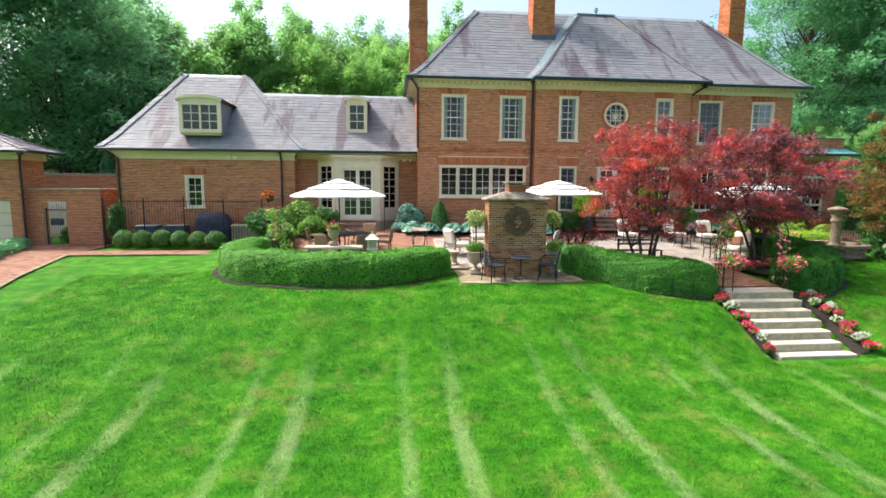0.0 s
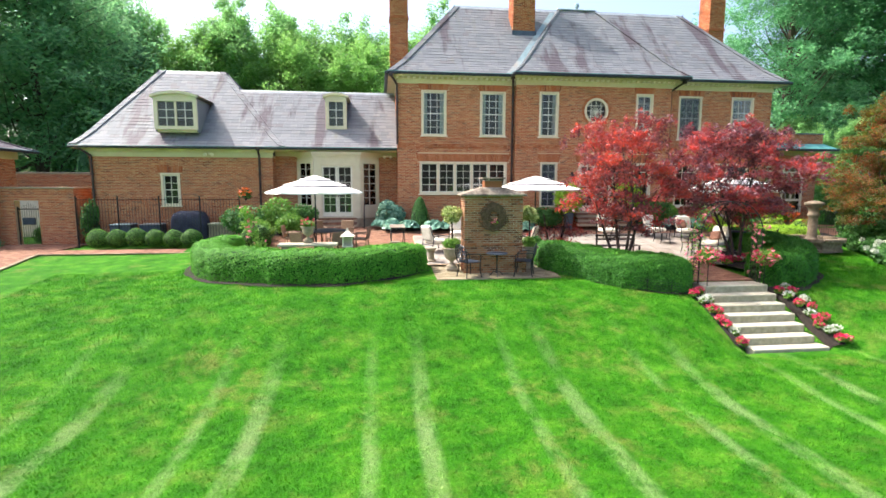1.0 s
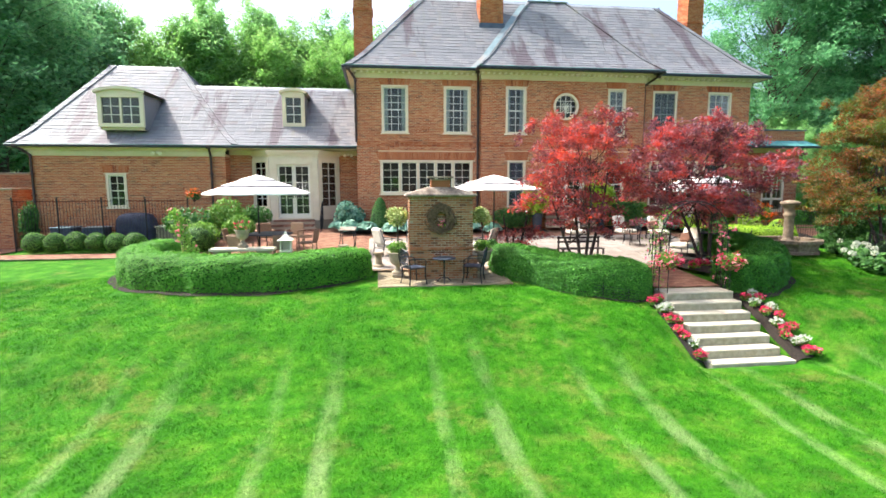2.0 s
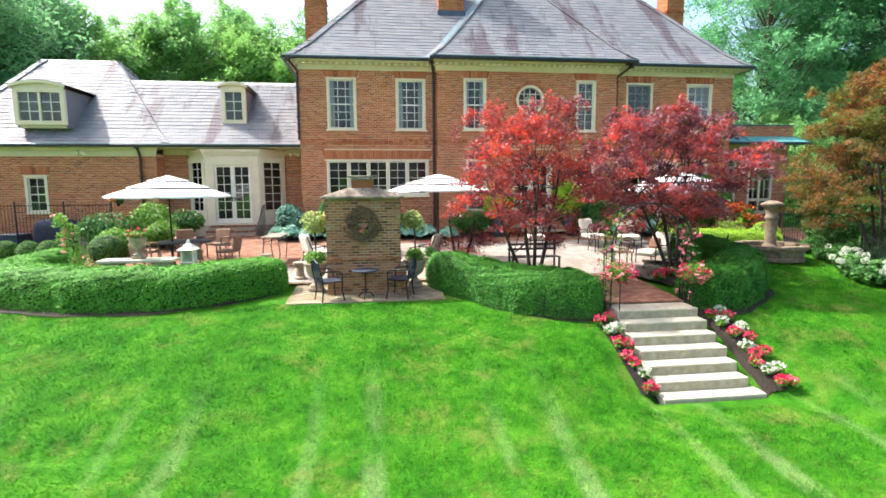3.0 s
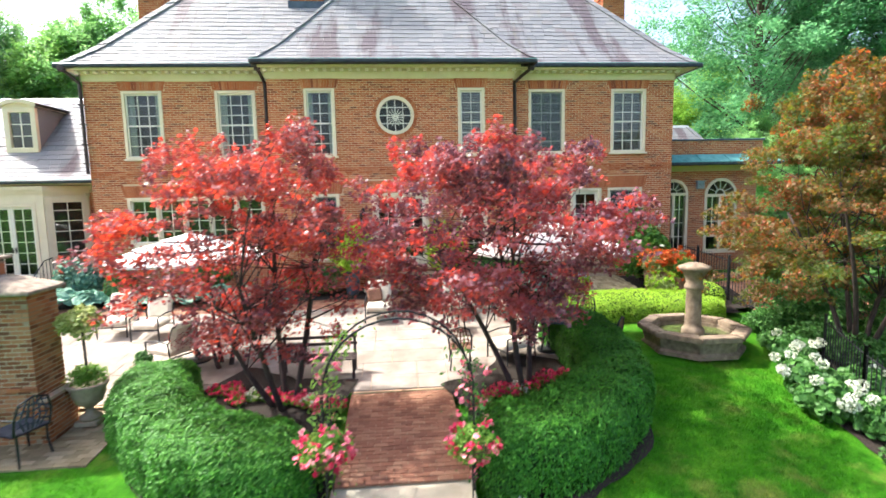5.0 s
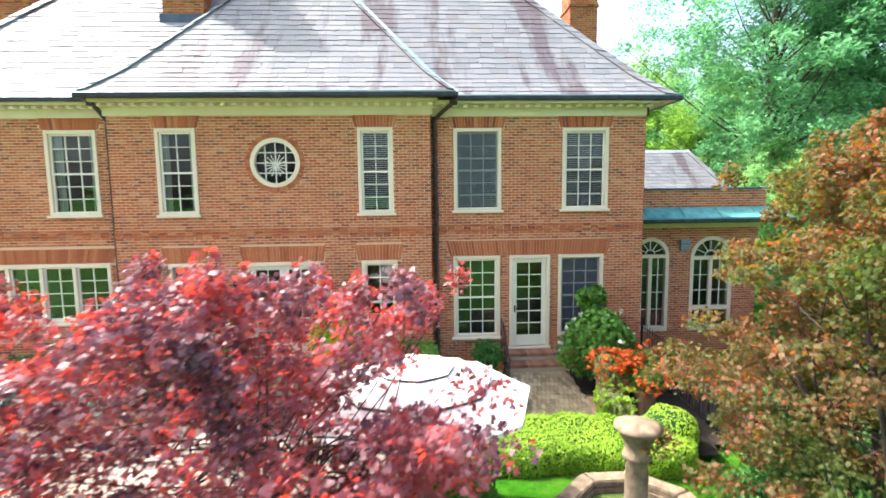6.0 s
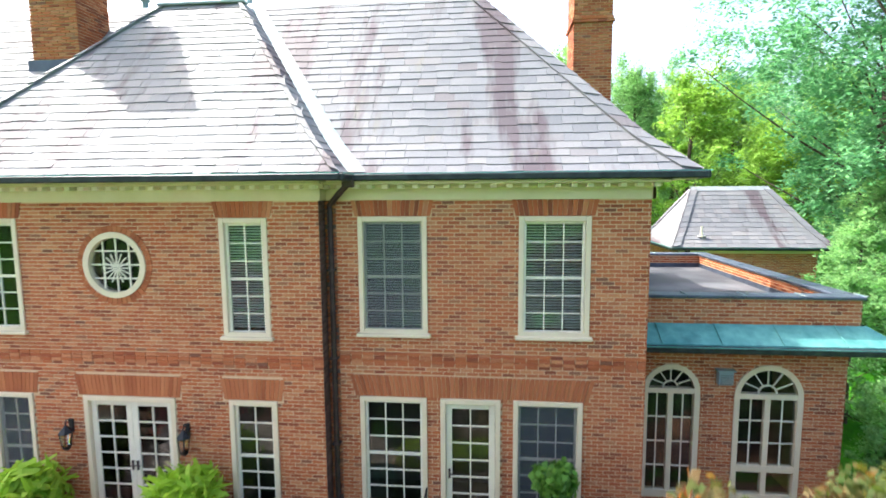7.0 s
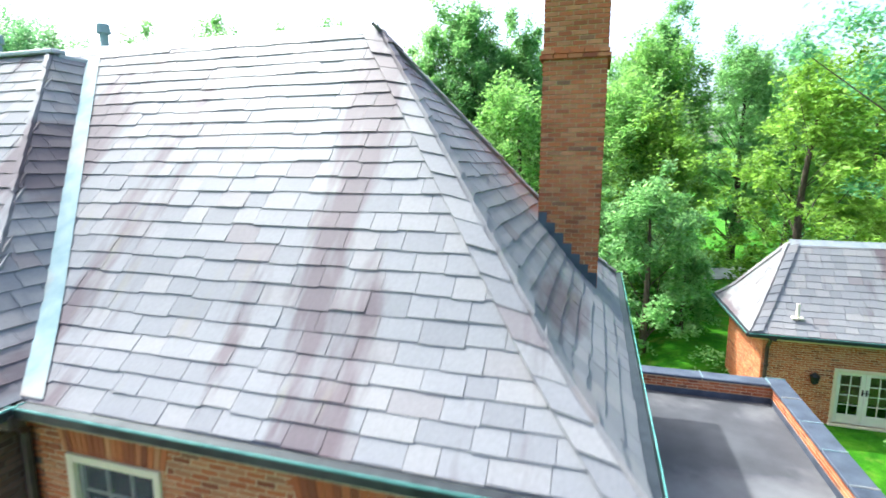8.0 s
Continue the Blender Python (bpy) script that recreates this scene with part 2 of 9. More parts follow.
def slate_material(name, source):
    m, nt, bs = nodes_of(name)
    v = coords(nt)
    r = source(nt)
    col = ramp(nt, r, [(0.0, (0.164, 0.167, 0.178)), (0.3, (0.186, 0.189, 0.200)), (0.65, (0.202, 0.204, 0.214)), (0.9, (0.224, 0.220, 0.222)), (1.0, (0.165, 0.150, 0.157))])
    streak = noise_of(nt, coords(nt, (0.95, 0.20, 0.16)), 1.1, 5, 0.6)
    col = mixed(nt, ramp(nt, streak, [(0.52, (0, 0, 0)), (0.60, (0.72, 0.72, 0.72))]), col, (0.080, 0.052, 0.062))
    lichen = noise_of(nt, coords(nt, (1.3, 0.3, 0.3)), 2.1, 5)
    col = mixed(nt, ramp(nt, lichen, [(0.62, (0, 0, 0)), (0.78, (0.5, 0.5, 0.5))]), col, (0.21, 0.195, 0.135))
    grain = noise_of(nt, v, 28, 4)
    col = mixed(nt, 0.25, col, ramp(nt, grain, [(0.3, (0.55, 0.55, 0.55)), (0.7, (1.1, 1.1, 1.1))]), "MULTIPLY")
    link(nt, col, bs.inputs["Base Color"])
    link(nt, maths(nt, "MULTIPLY_ADD", grain, 0.25, 0.48), bs.inputs["Roughness"])
    bs.inputs["Specular IOR Level"].default_value = 0.2
    relief(nt, bs, grain, 0.35, 0.008)
    return m


M_SLATE = slate_material("slate", island)
M_SLATE_ONE = slate_material("slate_single", each)


def glass_material():
    m, nt, bs = nodes_of("window_glass")
    nt.nodes.remove(bs)
    tr, gl, fr, mx = (nt.nodes.new(k) for k in ("ShaderNodeBsdfTransparent", "ShaderNodeBsdfGlossy", "ShaderNodeFresnel", "ShaderNodeMixShader"))
    tr.inputs[0].default_value = (0.92, 0.94, 0.93, 1)
    gl.inputs["Roughness"].default_value = 0.02
    fr.inputs["IOR"].default_value = 1.5
    b = nt.nodes.new("ShaderNodeBump")
    b.inputs["Strength"].default_value, b.inputs["Distance"].default_value = 0.12, 0.02
    link(nt, noise_of(nt, coords(nt), 3.0, 1), b.inputs["Height"])
    link(nt, b.outputs[0], gl.inputs["Normal"])
    link(nt, fr.outputs[0], mx.inputs[0])
    link(nt, tr.outputs[0], mx.inputs[1])
    link(nt, gl.outputs[0], mx.inputs[2])
    link(nt, mx.outputs[0], nt.nodes["Material Output"].inputs[0])
    return m


M_GLASS = glass_material()


def water_material():
    m, nt, bs = nodes_of("pond_water")
    bs.inputs["Base Color"].default_value = (0.075, 0.105, 0.03, 1)
    bs.inputs["Roughness"].default_value = 0.06
    relief(nt, bs, noise_of(nt, coords(nt), 9, 2), 0.15, 0.02)
    return m


M_WATER = water_material()


def leaf_material(name, tones, through=0.35, rough=0.5, clump=None, clump_scale=1.2, glow=None, glow_clump=None, spec=0.35):
    """Leaves: a tone for each, shifted clump by clump. glow: the colour of the light that passes through them, where it is another."""
    m, nt, bs = nodes_of(name)
    r, n = island(nt), noise_of(nt, coords(nt), clump_scale, 3)

    def coloured(stops, other):
        col = ramp(nt, r, stops)
        if other:
            return mixed(nt, ramp(nt, n, [(0.44, (0, 0, 0)), (0.61, (0.9, 0.9, 0.9))]), col, other)
        return mixed(nt, 0.5, col, ramp(nt, n, [(0.3, (0.55, 0.6, 0.55)), (0.7, (1.25, 1.2, 1.1))]), "MULTIPLY")

    col = coloured(tones, clump)
    link(nt, col, bs.inputs["Base Color"])
    bs.inputs["Roughness"].default_value = rough
    bs.inputs["Specular IOR Level"].default_value = spec
    tl, mx = nt.nodes.new("ShaderNodeBsdfTranslucent"), nt.nodes.new("ShaderNodeMixShader")
    link(nt, coloured(glow, glow_clump) if glow else col, tl.inputs["Color"])
    mx.inputs[0].default_value = through
    link(nt, bs.outputs[0], mx.inputs[1])
    link(nt, tl.outputs[0], mx.inputs[2])
    link(nt, mx.outputs[0], nt.nodes["Material Output"].inputs[0])
    return m


G3 = lambda a, b, c: [(0.0, a), (0.5, b), (1.0, c)]  # noqa: E731
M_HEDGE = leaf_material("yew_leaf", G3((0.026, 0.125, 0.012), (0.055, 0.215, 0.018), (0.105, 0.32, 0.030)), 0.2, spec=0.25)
# Lit copy of the yew leaf: sunlight put into brighter, yellower tones.
M_HEDGE_SUNLIT = leaf_material("sunlit_yew_leaf", G3((0.05, 0.215, 0.014), (0.10, 0.33, 0.022), (0.165, 0.43, 0.04)), 0.22, spec=0.25)
# Filler inside the foliage; its dark colour stands in for shade between leaves.
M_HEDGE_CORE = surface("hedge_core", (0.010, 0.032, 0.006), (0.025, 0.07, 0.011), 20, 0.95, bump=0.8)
M_BOX = leaf_material("boxwood_leaf", G3((0.055, 0.16, 0.016), (0.10, 0.26, 0.028), (0.17, 0.36, 0.045)), 0.3)
M_SHRUB = leaf_material("shrub_leaf", G3((0.035, 0.12, 0.022), (0.065, 0.19, 0.036), (0.11, 0.27, 0.055)), 0.35)
M_LIME = leaf_material("lime_leaf", G3((0.26, 0.46, 0.03), (0.38, 0.60, 0.05), (0.50, 0.70, 0.09)), 0.5)
M_VARIEG = leaf_material("variegated_leaf", G3((0.20, 0.30, 0.06), (0.42, 0.48, 0.16), (0.60, 0.62, 0.32)), 0.3)
M_HOSTA = leaf_material("hosta_leaf", G3((0.10, 0.25, 0.18), (0.17, 0.36, 0.26), (0.32, 0.50, 0.36)), 0.2)
M_FERN = leaf_material("fern_leaf", G3((0.10, 0.26, 0.03), (0.18, 0.36, 0.05), (0.26, 0.44, 0.08)), 0.4)
M_TREE_A = leaf_material("tree_leaf", G3((0.13, 0.29, 0.10), (0.20, 0.39, 0.14), (0.28, 0.48, 0.18)), 0.58, clump_scale=0.25, glow=G3((0.20, 0.44, 0.14), (0.29, 0.55, 0.18), (0.39, 0.65, 0.24)))
M_TREE_B = leaf_material("light_tree_leaf", G3((0.12, 0.28, 0.06), (0.18, 0.37, 0.085), (0.26, 0.45, 0.12)), 0.56, clump_scale=0.25, glow=G3((0.18, 0.40, 0.09), (0.26, 0.50, 0.12), (0.36, 0.60, 0.16)))
M_TREE_D = leaf_material("dark_tree_leaf", G3((0.08, 0.20, 0.10), (0.13, 0.28, 0.13), (0.19, 0.36, 0.16)), 0.6, clump_scale=0.25, glow=G3((0.17, 0.42, 0.18), (0.25, 0.52, 0.22), (0.34, 0.60, 0.26)))
M_TREE_Y = leaf_material("yellow_green_leaf", G3((0.16, 0.30, 0.04), (0.25, 0.46, 0.06), (0.34, 0.54, 0.09)), 0.55, clump_scale=0.4)
M_TREE_P = leaf_material("blue_green_leaf", G3((0.075, 0.22, 0.10), (0.12, 0.30, 0.14), (0.19, 0.40, 0.18)), 0.55, clump_scale=0.3, glow=G3((0.11, 0.32, 0.14), (0.16, 0.42, 0.18), (0.24, 0.52, 0.23)))
M_MAPLE = leaf_material("red_maple_leaf", G3((0.10, 0.048, 0.060), (0.18, 0.080, 0.095), (0.30, 0.14, 0.150)), 0.46, rough=0.36, clump=(0.26, 0.085, 0.085), clump_scale=1.5, glow=G3((0.12, 0.034, 0.036), (0.25, 0.048, 0.042), (0.42, 0.062, 0.045)), glow_clump=(0.95, 0.075, 0.020), spec=0.3)
M_MAPLE_P = leaf_material("plum_maple_leaf", G3((0.09, 0.046, 0.064), (0.165, 0.088, 0.115), (0.29, 0.175, 0.205)), 0.44, rough=0.36, clump=(0.24, 0.105, 0.120), clump_scale=1.2, glow=G3((0.12, 0.034, 0.042), (0.25, 0.050, 0.052), (0.42, 0.065, 0.055)), glow_clump=(0.95, 0.070, 0.026), spec=0.3)
M_MAPLE_O = leaf_material("orange_maple_leaf", G3((0.055, 0.076, 0.020), (0.115, 0.085, 0.036), (0.225, 0.102, 0.062)), 0.38, rough=0.6, clump=(0.05, 0.088, 0.018), clump_scale=0.9, glow=G3((0.15, 0.18, 0.022), (0.40, 0.17, 0.025), (0.70, 0.12, 0.03)), glow_clump=(0.15, 0.24, 0.022), spec=0.2)
M_RED_FLOWER = leaf_material("red_petal", G3((0.55, 0.015, 0.06), (0.72, 0.035, 0.13), (0.80, 0.14, 0.20)), 0.3)
M_PINK_FLOWER = leaf_material("pink_petal", G3((0.70, 0.08, 0.18), (0.80, 0.22, 0.30), (0.85, 0.45, 0.45)), 0.3)
M_WHITE_FLOWER = leaf_material("white_petal", G3((0.52, 0.58, 0.44), (0.64, 0.67, 0.56), (0.72, 0.74, 0.66)), 0.3)
M_ORANGE_FLOWER = leaf_material("orange_petal", G3((0.75, 0.10, 0.02), (0.82, 0.18, 0.03), (0.85, 0.28, 0.05)), 0.3)
M_PURPLE_FLOWER = leaf_material("purple_petal", G3((0.35, 0.28, 0.5), (0.48, 0.38, 0.62), (0.6, 0.5, 0.7)), 0.3)


def lawn_material(name, blades):
    m, nt, bs = nodes_of(name)
    v = coords(nt)
    big, mid, fine = noise_of(nt, v, 0.35, 4), noise_of(nt, v, 2.2, 5), noise_of(nt, v, 38, 4, 0.7)
    col = ramp(nt, mid, [(0.3, (0.026, 0.140, 0.004)), (0.5, (0.050, 0.220, 0.006)), (0.7, (0.100, 0.29, 0.014))])
    dry = maths(nt, "MULTIPLY", ramp(nt, noise_of(nt, v, 1.3, 6, 0.65), [(0.52, (0, 0, 0)), (0.72, (1, 1, 1))]), ramp(nt, big, [(0.38, (0.2, 0.2, 0.2)), (0.6, (0.8, 0.8, 0.8))]))
    col = mixed(nt, dry, col, (0.22, 0.235, 0.055))
    tuft = noise_of(nt, v, 8.5, 5, 0.65)
    col = mixed(nt, 0.7, col, ramp(nt, tuft, [(0.32, (0.62, 0.66, 0.6)), (0.5, (1, 1, 1)), (0.68, (1.32, 1.22, 1.2))]), "MULTIPLY")
    # Wheel marks of the mower: pairs of pale lines that run up the slope.
    sep = nt.nodes.new("ShaderNodeSeparateXYZ")
    link(nt, v, sep.inputs[0])
    wob = maths(nt, "MULTIPLY_ADD", noise_of(nt, v, 0.35, 2), 0.20, -0.10)
    ph = maths(nt, "FRACT", maths(nt, "DIVIDE", maths(nt, "ADD", maths(nt, "ADD", sep.outputs[0], wob), 100 * 2.97 - 0.72), 2.97))
    strong = ramp(nt, maths(nt, "ABSOLUTE", maths(nt, "SUBTRACT", ph, 0.375)), [(0.0, (0.95, 0.95, 0.95)), (0.035, (0.8, 0.8, 0.8)), (0.075, (0, 0, 0))])
    weak = ramp(nt, maths(nt, "ABSOLUTE", maths(nt, "SUBTRACT", ph, 0.05)), [(0.0, (0.7, 0.7, 0.7)), (0.025, (0.5, 0.5, 0.5)), (0.06, (0, 0, 0))])
    lines = maths(nt, "MAXIMUM", strong, weak)
    patch = ramp(nt, noise_of(nt, coords(nt, (1, 0.55, 1)), 1.7, 6, 0.7), [(0.38, (0.05, 0.05, 0.05)), (0.58, (1, 1, 1))])
    reach = ramp(nt, maths(nt, "DIVIDE", maths(nt, "ADD", sep.outputs[1], 0.0), 20.0), [(0.42, (1, 1, 1)), (0.62, (0, 0, 0))])
    lines = maths(nt, "MULTIPLY", maths(nt, "MULTIPLY", lines, patch), reach)
    col = mixed(nt, maths(nt, "MULTIPLY", lines, 0.62), col, (0.36, 0.46, 0.20))
    # Mown bands, one lighter than the next.
    band = maths(nt, "MULTIPLY_ADD", maths(nt, "SINE", maths(nt, "MULTIPLY", sep.outputs[0], 2 * math.pi / 2.97)), 0.5, 0.5)
    col = mixed(nt, 0.35, col, ramp(nt, band, [(0.2, (0.68, 0.78, 0.62)), (0.8, (1.12, 1.1, 1.1))]), "MULTIPLY")
    if blades:
        col = mixed(nt, 0.5, col, ramp(nt, island(nt), [(0.0, (0.55, 0.6, 0.5)), (0.5, (1, 1, 1)), (1.0, (1.5, 1.4, 1.3))]), "MULTIPLY")
    else:
        col = mixed(nt, 0.75, col, ramp(nt, fine, [(0.3, (0.42, 0.45, 0.40)), (0.7, (1.2, 1.18, 1.1))]), "MULTIPLY")
        relief(nt, bs, fine, 1.0, 0.05)
    link(nt, col, bs.inputs["Base Color"])
    bs.inputs["Roughness"].default_value = 0.8
    bs.inputs["Specular IOR Level"].default_value = 0.1
    if blades:
        tl, mx = nt.nodes.new("ShaderNodeBsdfTranslucent"), nt.nodes.new("ShaderNodeMixShader")
        link(nt, col, tl.inputs["Color"])
        mx.inputs[0].default_value = 0.3
        link(nt, bs.outputs[0], mx.inputs[1])
        link(nt, tl.outputs[0], mx.inputs[2])
        link(nt, mx.outputs[0], nt.nodes["Material Output"].inputs[0])
    return m


M_LAWN = lawn_material("lawn", False)
M_BLADE = lawn_material("grass_blade", True)

# ---- the ground ----
LAWN_Y = [-40, 5, 7.8, 9.0, 10.4, 11.3, 12.2, 13.2, 14.8, 17, 20, 23.4, 30]
LAWN_Z = [-2.2, -2.15, -2.1, -2.05, -1.85, -1.5, -1.13, -0.88, -0.63, -0.50, -0.24, 0.1, 0.1]
LEFT_Z = [-2.1, -1.95, -1.8, -1.68, -1.5, -1.38, -1.24, -1.1, -0.90, -0.66, -0.50, -0.50, -0.5]


def terrace_z(y):
    return float(np.interp(y, [13.6, 17, 20, 23.4], [-0.64, -0.42, -0.15, 0.2]))


def ground_z(x, y):
    mid = np.interp(y, LAWN_Y, LAWN_Z)
    left = np.interp(y, LAWN_Y, LEFT_Z)
    w = smoothstep(-8.0, -2.0, x)
    z = left * (1 - w) + mid * w
    steps_line = np.clip(-0.74 - 0.576 * (13.28 - y), -1.93, -0.70)
    by_steps = smoothstep(9.2, 9.9, x) * (1 - smoothstep(12.9, 13.9, x)) * (y < 13.9)
    z = np.where(y < 13.9, z + np.minimum(0, steps_line - z) * by_steps, z)
    under = smoothstep(9.85, 10.2, x) * (1 - smoothstep(12.05, 12.4, x)) * (y < 13.9) * smoothstep(11.2, 11.32, y)
    z = z - 0.26 * under
    rise = smoothstep(26, 36, y) * smoothstep(19.5, 24, x) * 1.85 * (1 - smoothstep(60, 140, np.hypot(x - 20, y - 20)))
    z = z + 0.2 * np.exp(-((x - 17.6) ** 2 + (y - 18.2) ** 2) / 4.5)
    far = smoothstep(45, 160, np.hypot(x - 8, y - 12))
    return (z + rise) * (1 - far) + 0.4 * far


def grid(name, xs, ys, height, material, **kw):
    gx, gy = np.meshgrid(xs, ys)
    v = np.stack([gx, gy, height(gx, gy)], -1).reshape(-1, 3)
    n, k = len(xs), len(ys)
    a = (np.arange(k - 1)[:, None] * n + np.arange(n - 1)[None]).ravel()
    f = np.stack([a, a + 1, a + 1 + n, a + n], 1)
    return solo(name, (v, f), material, smooth=True, **kw)


far_steps = np.array([26, 32, 40, 52, 70, 100, 160, 300, 700, 1500.0])
gx = np.r_[-far_steps[::-1], np.sort(np.r_[np.arange(-22, 32.1, 0.5), 9.85, 10.15, 10.25, 12.02, 12.12, 12.4]), far_steps[1:] + 10]
gy = np.r_[-far_steps[::-1] + 10, np.sort(np.r_[np.arange(-12, 45.1, 0.5), 11.2, 11.32]), far_steps[3:] + 10]
grid("ground", gx, gy, ground_z, M_LAWN, label="mown green lawn with pale mower tracks, sloping down", category="lawn", kind="structure")

# Grass blades on the near lawn.
nb = 330000
bx, by = rng.uniform(-9, 18.5, nb), 3.0 + 14.2 * rng.random(nb) ** 0.9


def off_lawn(x, y):
    """Where paving, steps, beds and hedges lie."""
    stairs = (x > 9.4) & (x < 13.0) & (y > 10.9)
    paved = (x > 2.6) & (x < 6.7) & (y > 14.75)
    back = (y > 14.1 + 0.0 * x) & (x > 7.2) & (x < 14.2)
    side = (y > 14.9) & (x > -4.2) & (x < 2.6)
    bed = (x > 17.7 + 0.55 * (y - 14)) & (y > 12.0)
    hedge1 = (x > 6.4) & (x < 10.2) & (y > 13.3 + 0.6 * np.clip(8.8 - x, 0, 3))
    hedge2 = (x > 11.9) & (x < 15.6) & (y > 13.4 + 0.8 * np.clip(x - 13.2, 0, 3))
    return stairs | paved | back | side | bed | hedge1 | hedge2


keep = ~off_lawn(bx, by)
bx, by = bx[keep], by[keep]
nb = len(bx)
ang, ht, wd = rng.uniform(0, 2 * np.pi, nb), rng.uniform(0.025, 0.06, nb), rng.uniform(0.004, 0.010, nb)
base = np.stack([bx, by, ground_z(bx, by) - 0.004], 1)
side_v = np.stack([np.cos(ang), np.sin(ang), 0 * ang], 1)
lean = np.stack([rng.normal(0, 0.5, nb), rng.normal(0, 0.5, nb), np.ones(nb)], 1) * ht[:, None]
bv = np.stack([base - side_v * wd[:, None], base + side_v * wd[:, None], base + lean], 1).reshape(-1, 3)
solo("grass", (bv, np.arange(3 * nb).reshape(-1, 3)), M_BLADE, "short green grass blades on the sloping lawn", "grass", kind="stuff")

# ---- bricks and slates ----
BL, BH, GAP = 0.205, 0.0677, 0.0155


def runs(u0, u1, v0, v1, holes, length=BL, course=BH, gap=GAP):
    """Bricks of a running bond in a field with holes cut out: rows of u0, u1, v0, v1."""
    out = []
    for k in range(int(math.ceil((v1 - v0) / course))):
        va, vb = v0 + k * course, min(v0 + (k + 1) * course, v1) - gap
        if vb - va < 0.02:
            continue
        free = [(u0, u1)]
        for h in holes:
            if h[2] < vb and h[3] > va:
                nxt = []
                for a, b in free:
                    if h[0] > a:
                        nxt.append((a, min(b, h[0])))
                    if h[1] < b:
                        nxt.append((max(a, h[1]), b))
                free = [(a, b) for a, b in nxt if b - a > 0.03]
        off = u0 + (k % 2) * length / 2 - length
        for a, b in free:
            i = math.floor((a - off) / length)
            while off + i * length < b:
                ua, ub = max(a, off + i * length), min(b, off + (i + 1) * length - gap)
                if ub - ua > 0.025:
                    out.append((ua, ub, va, vb))
                i += 1
    return out


CUBE = np.array([(0, 0, 0), (1, 0, 0), (1, 1, 0), (0, 1, 0), (0, 0, 1), (1, 0, 1), (1, 1, 1), (0, 1, 1)], float)
CUBE_F = np.array([(4, 5, 6, 7), (0, 1, 5, 4), (1, 2, 6, 5), (2, 3, 7, 6), (3, 0, 4, 7)])


def brick_mesh(rows, origin, u, n, proud=0.0055, back=0.02):
    """Joined bricks on a plane: u along it, z up, n out of it."""
    r = np.asarray(rows, float)
    lift = np.maximum(0.002, proud + rng.normal(0, 0.002, len(r)))
    c = CUBE[None]
    a = r[:, None, 0] + c[..., 0] * (r[:, 1] - r[:, 0])[:, None]
    b = r[:, None, 2] + c[..., 1] * (r[:, 3] - r[:, 2])[:, None]
    d = -back + c[..., 2] * (lift + back)[:, None]
    o, u, n = np.asarray(origin, float), np.asarray(u, float), np.asarray(n, float)
    v = o + a[..., None] * u + b[..., None] * np.array([0, 0, 1.0]) + d[..., None] * n
    f = CUBE_F[None] + 8 * np.arange(len(r))[:, None, None]
    return v.reshape(-1, 3), f.reshape(-1, 4)


def join_np(parts):
    vs, fs, k = [], [], 0
    for v, f in parts:
        vs.append(v), fs.append(f + k)
        k += len(v)
    return np.concatenate(vs), np.concatenate(fs)


def arch_bricks(u0, u1, v0, v1, origin, u, n, splay=0.10):
    """Upright bricks of a flat arch, splayed from its middle."""
    k = int((u1 - u0) / 0.073)
    vs, fs = [], []
    o, u, n, up = (np.asarray(w, float) for w in (origin, u, n, (0, 0, 1)))
    for i in range(k):
        a0, a1 = u0 + (u1 - u0) * i / k + 0.004, u0 + (u1 - u0) * (i + 1) / k - 0.004
        sh0, sh1 = splay * (2 * i / k - 1), splay * (2 * (i + 1) / k - 1)
        lift = 0.011 + rng.normal(0, 0.001)
        q = [(a0, v0), (a1, v0), (a1 + sh1, v1), (a0 + sh0, v1)]
        vs += [o + p * u + w * up + d * n for d in (-0.02, lift) for p, w in q]
        fs += [[8 * i + j for j in f] for f in ((4, 5, 6, 7), (0, 1, 5, 4), (1, 2, 6, 5), (2, 3, 7, 6), (3, 0, 4, 7))]
    return np.array(vs), np.array(fs)


def single_bricks(rows, where, parent, origin, u, n, material, most=300, name="brick"):
    """Whole bricks within a stretch as objects of their own on one mesh; the rest is returned."""
    o, uu, nn = Vector(origin), Vector(u), Vector(n)
    me, left, made = None, [], 0
    for r in rows:
        whole = abs((r[1] - r[0]) - (BL - GAP)) < 1e-4 and abs((r[3] - r[2]) - (BH - GAP)) < 1e-4
        if not whole or made >= most or not (where[0] <= r[0] and r[1] <= where[1] and where[2] <= r[2] and r[3] <= where[3]):
            left.append(r)
            continue
        if me is None:
            hl, hh = (BL - GAP) / 2, (BH - GAP) / 2
            bm = bmesh.new()
            box(bm, -hl, hl, -0.02, 0.009, -hh, hh, bev=0.003)
            me = to_mesh(bm, name)
            me.materials.append(material)
        ob = part(name, me, material, parent)
        c = o + uu * (r[0] + r[1]) / 2 + Vector((0, 0, 1)) * (r[2] + r[3]) / 2
        rot = Matrix((uu, nn, Vector((0, 0, 1)))).transposed().to_4x4()
        ob.matrix_basis = Matrix.Translation(c + nn * float(rng.normal(0, 0.001))) @ rot
        made += 1
    return left


